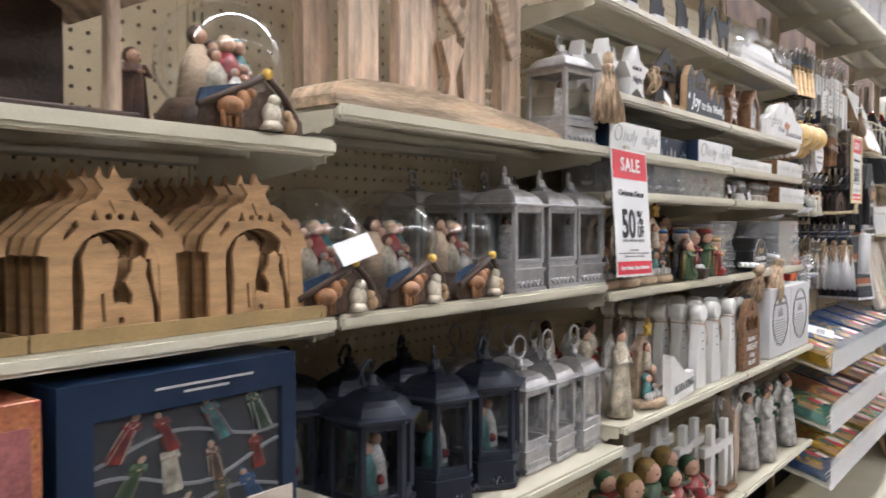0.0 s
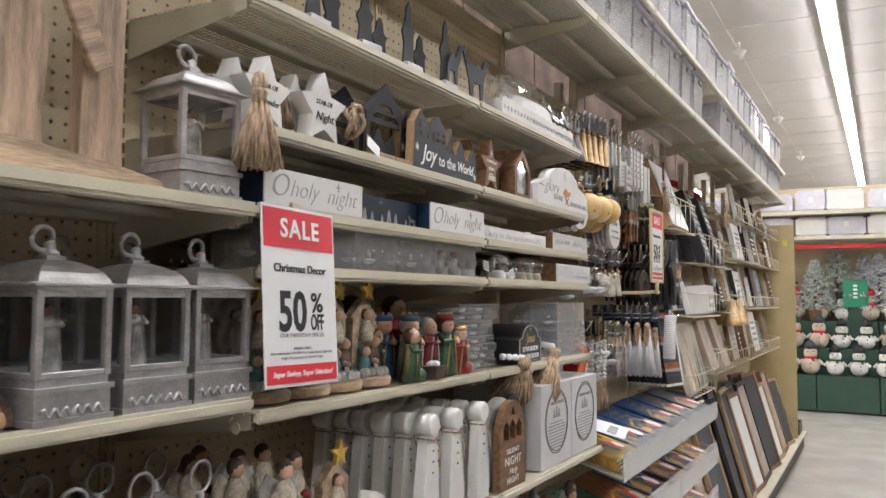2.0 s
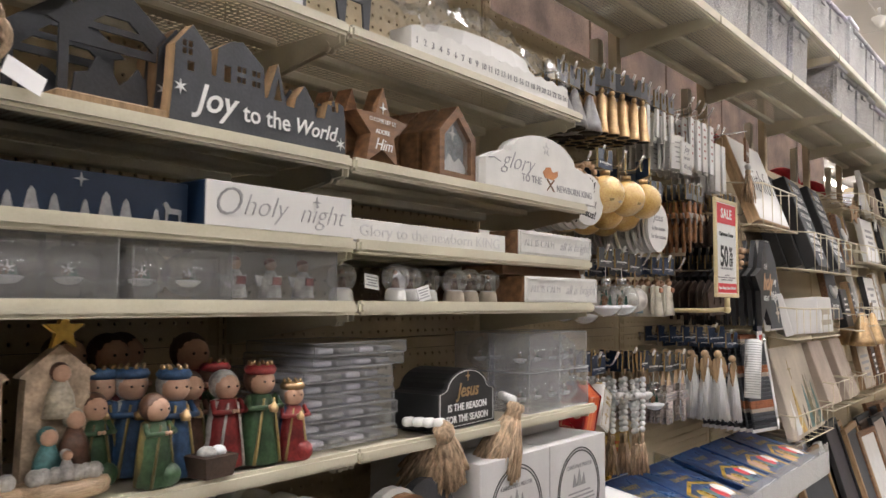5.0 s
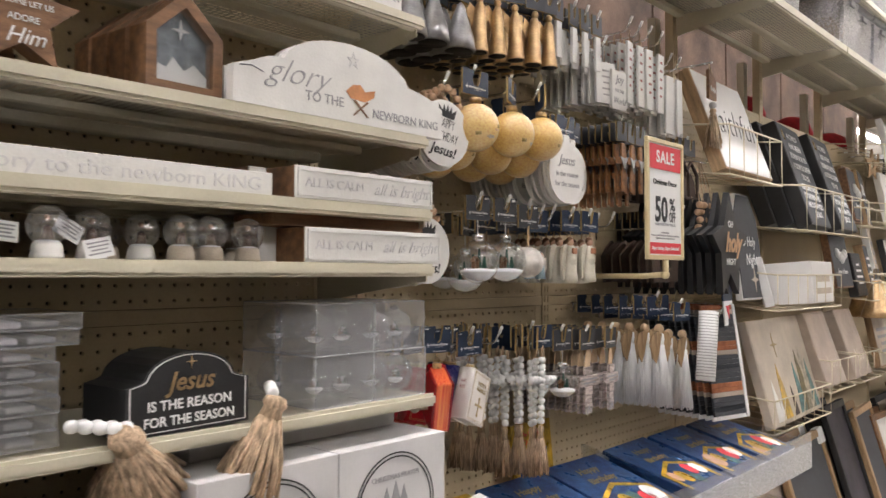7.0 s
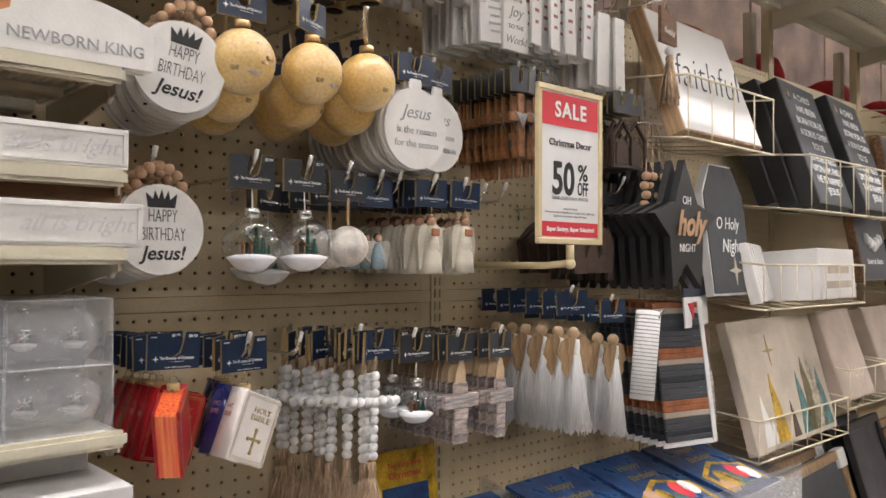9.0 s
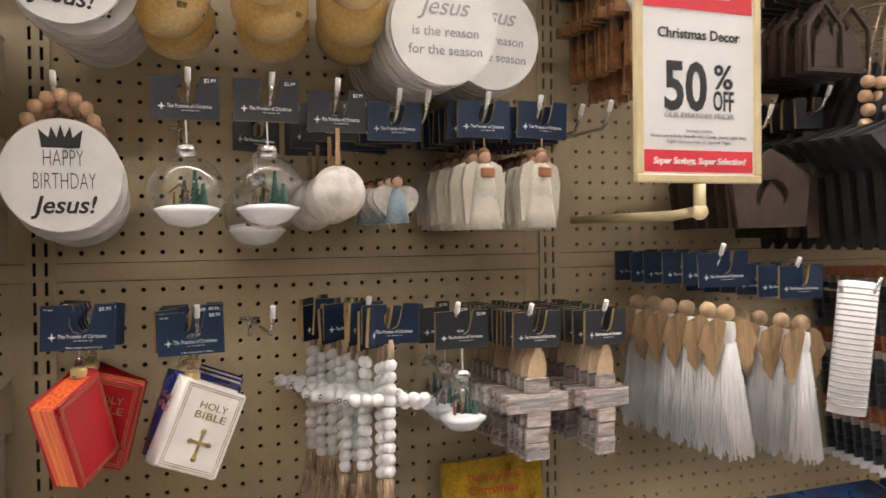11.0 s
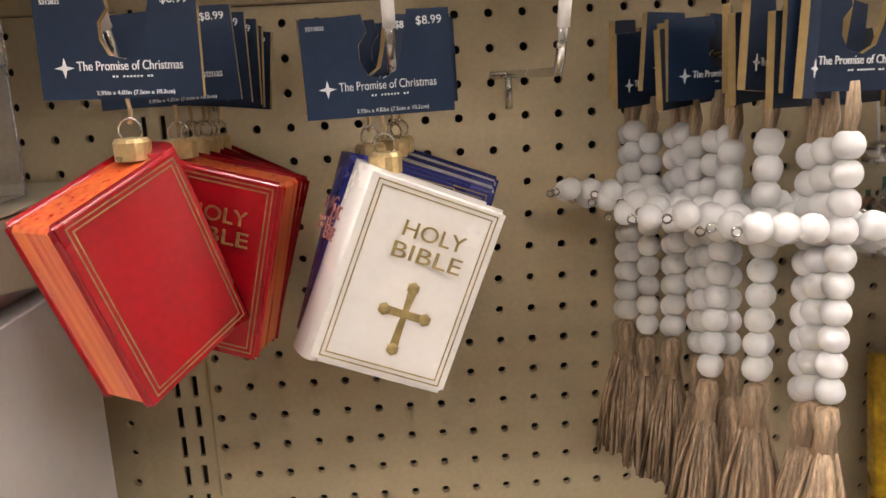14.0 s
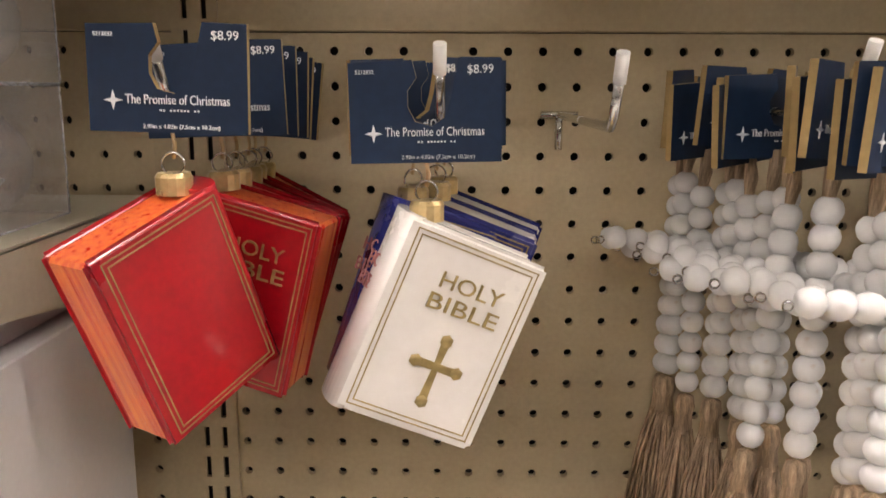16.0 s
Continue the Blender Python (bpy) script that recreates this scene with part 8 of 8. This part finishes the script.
def lantern(material, w, h, label, sides=4, ring=False, inner=None, grp="lanterns", handle=True):
    """A glazed lantern: stepped base, posts, panes, flared roof, cap and handle."""
    t = thing("lantern", label, "lantern", None, grp)
    rt = w / 2 / math.cos(math.pi / sides)
    off = 45 if sides == 4 else 0
    base = bmesh.new()
    for r, z0, z1 in ((1.0, 0, 0.03), (0.94, 0.03, 0.16), (1.0, 0.16, 0.19), (0.90, 0.19, 0.23)):
        join(base, lathe([(rt * r, z0 * h), (rt * r, z1 * h)], sides, False))
    part("base", base, material, t, "stepped base")
    part("scroll_ornament", wire([(-w * 0.40 + w * 0.8 * q / 40, -w * (0.478 if sides == 4 else 0.46), h * (0.062 + 0.022 * math.sin(q * 0.94))) for q in range(41)], w * 0.022, 6), material, t, "raised scroll ornament")
    for i in range(sides):
        a = 2 * math.pi * (i + 0.5) / sides
        x, y = rt * 0.86 * math.cos(a), rt * 0.86 * math.sin(a)
        part("post", box(x - w * 0.042, y - w * 0.042, h * 0.23, x + w * 0.042, y + w * 0.042, h * 0.68, 0.001), material, t)
        c, a2 = rt * 0.86 * math.cos(math.pi / sides), 2 * math.pi * i / sides
        u = rt * 0.86 * math.sin(math.pi / sides)
        for z0, z1 in ((0.23, 0.265), (0.645, 0.68)):
            part("pane_rail", box(c - 0.004, -u, z0 * h, c + 0.003, u, z1 * h, 0.001), material, t, "", Matrix.Rotation(a2, 4, "Z"))
    gl = part("pane", lathe([(rt * 0.84, h * 0.235), (rt * 0.84, h * 0.675)], sides, False), ACRYL, t, "clear panes")
    gl.visible_shadow = False
    part("roof", lathe([(rt * 0.92, h * 0.675), (rt * 0.96, h * 0.695), (rt * 1.14, h * 0.703), (rt * 1.14, h * 0.714), (rt * 0.92, h * 0.724), (rt * 0.88, h * 0.745), (rt * 0.80, h * 0.775), (rt * 0.66, h * 0.805), (rt * 0.44, h * 0.83), (rt * 0.24, h * 0.843), (rt * 0.24, h * 0.864), (0, h * 0.87)], sides, False), material, t, "flared roof")
    part("finial", lathe([(w * 0.10, h * 0.86), (w * 0.11, h * 0.885), (w * 0.06, h * 0.90), (w * 0.07, h * 0.93), (0, h * 0.95)], 12), material, t)
    if ring:
        part("ring_handle", wire([(w * 0.24 * math.cos(a), 0, h * 1.04 + w * 0.24 * math.sin(a)) for a in np.linspace(0, 6.283, 22)[:-1]], w * 0.03, 6, True), material, t)
    else:
        part("bail_handle", wire([(-w * 0.10 + w * 0.22 * math.cos(a), -w * 0.02 + w * 0.12 * math.cos(a), h * 0.955 + w * 0.02 * math.cos(a) + w * 0.13 * math.sin(a)) for a in np.linspace(0, 6.283, 22)[:-1]], w * 0.028, 6, True), material, t)
    part("inner_figure", inner, material, t, "small resin figures inside", pose(0, 0, h * 0.23))
    return t


INW = figure(ROBE["white"], ROBE["white"], 0.085, big_head=False, hair=ROBE["brown"])
INC = multi([(moved(lathe([(0, 0), (0.02, 0.001), (0.016, 0.04), (0.007, 0.06), (0, 0.062)], 12), -0.012, 0, 0), ROBE["teal"]), (moved(lathe([(0, 0), (0.02, 0.001), (0.016, 0.045), (0.007, 0.068), (0, 0.07)], 12), 0.014, 0.006, 0), ROBE["white"]), (moved(ball(0.009, 9, 6), -0.012, -0.002, 0.068), SKIN), (moved(ball(0.009, 9, 6), 0.014, 0.004, 0.077), SKIN), (moved(ball(0.008, 9, 6), 0.002, -0.016, 0.02), ROBE["red"])], "couple")
SL = lantern(LANTSILVER, 0.110, 0.226, "silver metal lantern with clear panes and a white figure inside", inner=INW, grp="silver lanterns")
SL.matrix_basis = pose(1.264, 0.846, 1.276, 0, 0, 2)
for x, y in ((1.405, 0.848), (1.526, 0.85), (1.26, 0.96), (1.38, 0.975), (1.50, 0.98), (1.24, 1.05)):
    copy_thing(SL, pose(x - (0.012 if y < 0.86 else 0), y, 1.276, 0, 0, random.uniform(-4, 4)))
copy_thing(SL, pose(1.504, 0.868, 1.566, 0, 0, -8))
RL = lantern(LANTSILVER, 0.092, 0.222, "silver metal lantern with a ring handle and a figure inside", ring=True, inner=INW, grp="ring lanterns")
RL.matrix_basis = pose(1.308, 0.845, 0.932)
for x, y in ((1.412, 0.845), (1.514, 0.84), (1.33, 0.95), (1.43, 0.95), (1.53, 0.95), (1.36, 1.04), (1.47, 1.04)):
    copy_thing(RL, pose(x, y, 0.932, 0, 0, random.uniform(-5, 5)))
DL = lantern(PEWTER, 0.125, 0.255, "dark navy hexagonal metal lantern with painted figures inside", 6, inner=INC, grp="dark lanterns")
DL.matrix_basis = pose(0.893, 0.845, 0.932)
for x, y in ((1.062, 0.855), (1.200, 0.85), (0.84, 0.98), (0.985, 0.985), (1.13, 0.985), (0.90, 1.05)):
    copy_thing(DL, pose(x, y, 0.932, 0, 0, random.uniform(-12, 12)))

# tall wooden nativity on a half log
wn = thing("wooden_nativity_display", "tall driftwood plank nativity figures on a half-log base", "nativity", pose(0, 0, 1.567))
lg = [(0.782, 0), (1.40, 0), (1.395, 0.010), (1.33, 0.020), (1.20, 0.033), (1.05, 0.043), (0.92, 0.045), (0.82, 0.040), (0.79, 0.030), (0.782, 0.015)]
part("log", plate(lg, 0.805, 0.90), DRIFTX, wn, "half log with bark edge")
for i, (x0, x1, lean, hd) in enumerate(((0.868, 0.936, 0, 0), (0.825, 0.884, -1, 1), (0.985, 1.068, 0, 0), (1.352, 1.424, 0, 1), (1.095, 1.150, 0, 1))):
    w = x1 - x0
    pl = [(0, 0), (w, 0), (w * 0.97, 0.2), (w * 1.02, 0.32), (w * 0.86, 0.36), (w * 0.9, 0.44), (w * 0.5, 0.48), (w * 0.1, 0.44), (w * 0.14, 0.36), (-w * 0.02, 0.30), (w * 0.03, 0.15)]
    part("plank", plate(pl, 0, 0.022), DRIFT, wn, "grey-brown weathered plank figure", pose(x0, 0.868 + 0.05 * hd, 0.0, 0, lean, 0))
part("plank_figure", plate([(0, 0), (0.085, 0), (0.078, 0.10), (0.088, 0.20), (0.072, 0.245), (0.078, 0.262), (0.060, 0.285), (0.034, 0.288), (0.020, 0.268), (0.018, 0.245), (0.004, 0.23), (0.014, 0.20), (0.002, 0.13), (0.010, 0.06)], 0, 0.020), DRIFT, wn, "sawn plank figure with a rounded head", pose(1.214, 0.915, 0))
part("cradle_figure", plate([(0.016, 0), (0.050, 0), (0.040, 0.045), (0.066, 0.10), (0.040, 0.112), (0.032, 0.125), (0.018, 0.112), (0.0, 0.105), (0.026, 0.045)], 0, 0.016), DRIFT, wn, "small pinched plank figure", pose(1.130, 0.895, 0.055))
for x, z, ry in ((1.09, 0.30, 42), (1.30, 0.31, 62)):
    part("cross_brace", box(-0.02, 0, -0.022, 0.16, 0.014, 0.012, 0.002), DRIFT, wn, "slanting brace", pose(x, 0.893, z, 0, ry, 0))
part("tag", box(-0.018, 0, -0.025, 0.018, 0.001, 0.025), PAPER, wn, "white paper tag", pose(1.02, 0.905, 0.22, 0, 25, 0))

# boxed nativity sets
nb = thing("nativity_set_box", "navy boxed nativity set with a clear window", "box", pose(0.528, 0.775, 1.0285, 0, 0, 0) @ Matrix.Diagonal((1, 1, 0.6, 1)), "nativity set boxes")
part("carton", box(-0.152, 0.012, 0, 0.152, 0.20, 0.352, 0.001), NAVY, nb)
fr = bmesh.new()
for q in ((-0.152, 0, 0.152, 0.045), (-0.152, 0.285, 0.152, 0.352), (-0.152, 0.045, -0.115, 0.285), (0.130, 0.045, 0.152, 0.285)):
    box(q[0], 0, q[1], q[2], 0.013, q[3], bm=fr)
part("window_frame", fr, NAVY, nb, "navy printed window frame")
part("window_tray", box(-0.115, 0.010, 0.045, 0.130, 0.0135, 0.285), CHARC, nb, "dark moulded tray")
pn = part("window_pane", box(-0.115, 0.001, 0.045, 0.130, 0.002, 0.285), ACRYL, nb, "clear window film")
pn.visible_shadow = False
bars(nb, LIGHTINK, 0.02, -0.0003, 0.325, [0.13, 0.06], 0.012, 0.0045, "printed_title")
rng = random.Random(9)
for q, (za, am) in enumerate(((0.08, 0.02), (0.15, -0.025), (0.215, 0.02))):
    xs = np.linspace(-0.113, 0.128, 16)
    part("moulded_ridge", plate([(x, za + am * math.sin(x * 26 + q)) for x in xs] + [(x, za + 0.006 + am * math.sin(x * 26 + q)) for x in xs[::-1]], 0.006, 0.0105), GREYINK, nb, "pale moulded ridge")
for i in range(12):
    s = rng.uniform(0.06, 0.075)
    me = figure(rng.choice(ROBES), rng.choice(ROBES), s * 1.3, big_head=False)
    part("figurine", me, SKIN, nb, "small painted figure in the tray", pose(-0.09 + 0.066 * (i % 4) + rng.uniform(-0.01, 0.01), 0.0075, 0.046 + 0.078 * (i // 4), 0, rng.uniform(-25, 25), 0) @ Matrix.Diagonal((0.62, 0.2, 1, 1)))
part("inset_label", box(0.075, -0.001, 0.02, 0.145, 0.0005, 0.075), CANVAS, nb, "cream picture label")
copy_thing(nb, pose(0.215, 0.80, 1.0285, 0, 0, 0) @ Matrix.Diagonal((1, 1, 0.6, 1)))
rb = thing("red_set_box", "red printed gift box beside a navy box", "box", pose(0.325, 0.772, 1.0285))
part("carton", box(-0.05, 0, 0, 0.035, 0.18, 0.205, 0.001), BOOKM, rb)
part("picture_panel", box(-0.04, -0.001, 0.03, 0.025, 0.0006, 0.18, 0.0003), mat("faded_red_print", (0.42, 0.14, 0.14), 0.5, var=0.3, scale=14), rb)

# ---- storage bins on the upper decks ----
LIDS = [WHITEP, BINF, mat("pale_lilac_lid", (0.5, 0.48, 0.58), 0.4), mat("grey_lid", (0.45, 0.46, 0.48), 0.4)]
rng = random.Random(15)


def bin_thing(w, d, h, seed):
    r2 = random.Random(seed)
    t = thing("storage_bin", "frosted clear plastic storage bin packed with goods", "storage bin", group="storage bins")
    b = bmesh.new()
    v0 = [(-w * 0.46, 0.01), (w * 0.46, 0.01), (w * 0.46, d - 0.01), (-w * 0.46, d - 0.01)]
    v1 = [(-w * 0.49, 0), (w * 0.49, 0), (w * 0.49, d), (-w * 0.49, d)]
    lo = [b.verts.new((x, y, 0)) for x, y in v0]
    hi = [b.verts.new((x, y, h)) for x, y in v1]
    for i in range(4):
        b.faces.new((lo[i], lo[(i + 1) % 4], hi[(i + 1) % 4], hi[i]))
    b.faces.new(lo[::-1])
    b.faces.new(hi)
    bmesh.ops.bevel(b, geom=b.edges[:], offset=0.012, segments=2, affect="EDGES")
    tub = part("tub", b, TUB, t, "frosted clear plastic tub")
    tub.visible_shadow = False
    for q in range(3):
        z0, z1 = h * (0.03 + 0.31 * q), h * (0.29 + 0.31 * q + r2.uniform(0, 0.05))
        part("packed_goods", box(-w * 0.42, 0.03 + r2.uniform(0, 0.03), z0, w * r2.uniform(0.1, 0.42), d - 0.03, z1, 0.012, seg=2), r2.choice([BINF, TAUPE, WHITEBOX, LIDS[2], GREYINK, CANVAS]), t, "goods packed inside")
    part("lid", box(-w / 2, -0.008, h, w / 2, d + 0.008, h + 0.022, 0.006), r2.choice(LIDS), t)
    part("handle", box(-0.03, -0.010, h - 0.045, 0.03, 0.0, h - 0.02, 0.003), r2.choice([RED, GREYINK, WHITEP]), t, "small latch")
    return t


for zd, hh in ((2.36, 0.23), (2.635, 0.25)):
    protos = [bin_thing(w, 0.30, hh * f, 3 + i) for i, (w, f) in enumerate(((0.25, 1.0), (0.30, 0.96), (0.22, 1.02)))]
    x, used = -0.8, [False] * 3
    while x < 8.6:
        k = rng.randrange(3)
        w = (0.25, 0.30, 0.22)[k]
        gap = zd < 2.5 and (4.95 < x < 5.3 or x < 1.9)
        if not gap:
            m = pose(x + w / 2, 0.785 + rng.uniform(0, 0.02), zd, 0, 0, rng.uniform(-2, 2))
            if used[k]:
                copy_thing(protos[k], m)
            else:
                protos[k].matrix_basis, used[k] = m, True
        x += w + 0.012

# ---- far display across the end of the aisle ----
X = 12.35
fs = thing("display_fixture", "dark green stepped display base with cream shelves", "display", pose(0, 0, 0), kind="structure")
for i in range(5):
    part("front_panel", box(X - 0.25, 2.2 - 0.72 * (i + 1) + 0.006, 0.02, X + 0.6, 2.2 - 0.72 * i - 0.006, 0.47, 0.004), GREENB, fs)
    part("step", box(X - 0.05, 2.2 - 0.72 * (i + 1) + 0.006, 0.47, X + 0.6, 2.2 - 0.72 * i - 0.006, 0.80, 0.004), GREENB, fs)
    part("upper_step", box(X + 0.15, 2.2 - 0.72 * (i + 1) + 0.006, 0.80, X + 0.6, 2.2 - 0.72 * i - 0.006, 1.16, 0.004), GREENB, fs)
part("back_panel", box(X + 0.6, -1.6, 0, X + 0.65, 2.3, 3.0), PEG, fs)
for z in (2.28, 2.62):
    part("shelf", box(X - 0.05, -1.6, z - 0.05, X + 0.6, 2.3, z, 0.006), NOSE, fs)
part("red_rail", box(X + 0.05, -1.6, 2.12, X + 0.07, 2.3, 2.17), RED, fs)


def plush(h, body, scarf, hat):
    items = [(ball(h * 0.26, 14, 10, 0.95, h * 0.25), body), (ball(h * 0.19, 14, 10, 0.95, h * 0.62), body)]
    items.append((lathe([(h * 0.15, h * 0.46), (h * 0.19, h * 0.50), (h * 0.14, h * 0.54)], 14), scarf))
    items.append((moved(box(-h * 0.03, 0, 0, h * 0.03, h * 0.02, h * 0.2), h * 0.06, -h * 0.2, h * 0.3), scarf))
    items.append((lathe([(h * 0.17, h * 0.74), (h * 0.15, h * 0.86), (h * 0.05, h * 0.98), (0, h)], 12), hat))
    for k in (-1, 1):
        items.append((moved(ball(h * 0.02, 6, 4), k * h * 0.07, -h * 0.17, h * 0.66), BLACK))
        items.append((wire([(k * h * 0.2, 0, h * 0.42), (k * h * 0.32, -h * 0.04, h * 0.30)], h * 0.05, 7), body))
    for q in range(2):
        items.append((moved(ball(h * 0.02, 6, 4), 0, -h * 0.26, h * 0.2 + h * 0.12 * q), BLACK))
    items.append((moved(lathe([(h * 0.025, 0), (0, h * 0.1)], 7), 0, -h * 0.18, h * 0.62, 90, 0, 0), BOOKY))
    return multi(items, "plush")


PL = [plush(0.46, CANVAS, RED, RED), plush(0.48, WHITEP, RED, BROWN), plush(0.40, WHITEP, ROBE["green"], BLACKW), plush(0.45, CANVAS, RED, CHARC)]
rng = random.Random(2)
for z, x, step in ((0.47, X - 0.14, 0.25), (0.80, X + 0.06, 0.26), (1.16, X + 0.28, 0.27)):
    y = 1.9
    while y > -1.3:
        statue("plush_snowman", rng.choice(PL), "plush snowman with scarf and hat on the display", pose(x, y, z, 0, 0, -90 + rng.uniform(-15, 15)), "plush toy", "plush snowmen")
        y -= step + rng.uniform(0, 0.05)


def small_tree(h, r, material, pot, seed):
    """A small artificial tree: trunk, drooping branches and many needles."""
    rg = random.Random(seed)
    t = thing("artificial_tree", "small snow-flocked artificial tree in a pot" if material is FLOCK else "white tinsel artificial tree", "artificial tree", group="artificial trees")
    part("trunk", lathe([(0.018, 0.08), (0.008, h * 0.95), (0, h)], 8), BROWN, t)
    if pot:
        part("pot", lathe([(0.07, 0), (0.085, 0.13), (0.075, 0.14), (0, 0.12)], 16), BROWN, t, "brown wooden pot")
    br, nd_v, nd_f = bmesh.new(), [], []
    for i in range(60):
        f = i / 60
        z = 0.16 + (h - 0.18) * f
        a = i * 2.4
        l = r * (1 - f) * rg.uniform(0.8, 1.1) + 0.03
        tip = Vector((l * math.cos(a), l * math.sin(a), z - l * 0.12 + 0.04))
        root = Vector((0, 0, z))
        join(br, wire([root, tip], 0.004, 4))
        for k in range(64):
            s = 0.15 + 0.85 * k / 64
            p = root.lerp(tip, s)
            d = Vector((rg.uniform(-1, 1), rg.uniform(-1, 1), rg.uniform(-0.6, 1))).normalized() * rg.uniform(0.03, 0.055)
            u = d.cross(Vector((rg.uniform(-1, 1), rg.uniform(-1, 1), rg.uniform(-1, 1)))).normalized() * 0.010
            b0 = len(nd_v)
            nd_v += [p + u, p - u, p + d]
            nd_f.append((b0, b0 + 1, b0 + 2))
    part("branch_set", br, BROWN, t)
    me = bpy.data.meshes.new("needles")
    me.from_pydata([tuple(v) for v in nd_v], [], nd_f)
    me.materials.append(material)
    part("crown", me, material, t, "dense flocked needles" if material is FLOCK else "white needles")
    return t


for i, (x, y, z, h, r, m2, pot) in enumerate(((X + 0.2, 0.78, 1.16, 0.80, 0.28, FLOCK, 1), (X + 0.38, 0.52, 1.16, 1.05, 0.40, FLOCK, 1), (X + 0.3, 0.02, 1.16, 0.90, 0.28, WHITETREE, 0), (X + 0.42, -0.3, 1.16, 0.90, 0.30, WHITETREE, 0), (X + 0.45, 0.2, 1.16, 0.88, 0.24, WHITETREE, 0), (X + 0.4, 1.2, 1.16, 0.90, 0.3, mat("green_needles", (0.05, 0.10, 0.05), 0.8, var=0.3), 1))):
    small_tree(h, r, m2, pot, 30 + i).matrix_basis = pose(x, y, z)
gb3 = thing("green_gift_box", "green printed gift box among the trees", "box", pose(X + 0.18, 0.30, 1.34, 0, 0, -90))
part("carton", box(-0.15, 0, 0, 0.15, 0.12, 0.36, 0.002), mat("bright_green_card", (0.03, 0.26, 0.14), 0.5, var=0.08), gb3)
bars(gb3, WHITEINK, 0, -0.0015, 0.30, [0.05, 0.05, 0.05, 0.05], 0.05, 0.03)
part("stand", box(-0.1, 0.02, -0.18, 0.1, 0.1, 0, 0.002), GREENB, gb3)
rng = random.Random(44)
for z in (2.28, 2.62):
    y = 2.1
    while y > -1.5:
        w = rng.uniform(0.38, 0.5)
        t = thing("packed_bag", "clear plastic bag of pale wrapped goods on a high shelf", "storage bag", pose(X + 0.1, y, z, 0, 0, -90), "storage bags")
        part("bag", box(-w / 2, 0, 0, w / 2, 0.35, rng.uniform(0.24, 0.30), 0.03, seg=2), rng.choice([BINF, TAUPE, WHITEBOX, BINF]), t)
        part("tag", box(-0.03, -0.003, 0.12, 0.03, 0.001, 0.2), PAPER, t)
        y -= w + 0.02
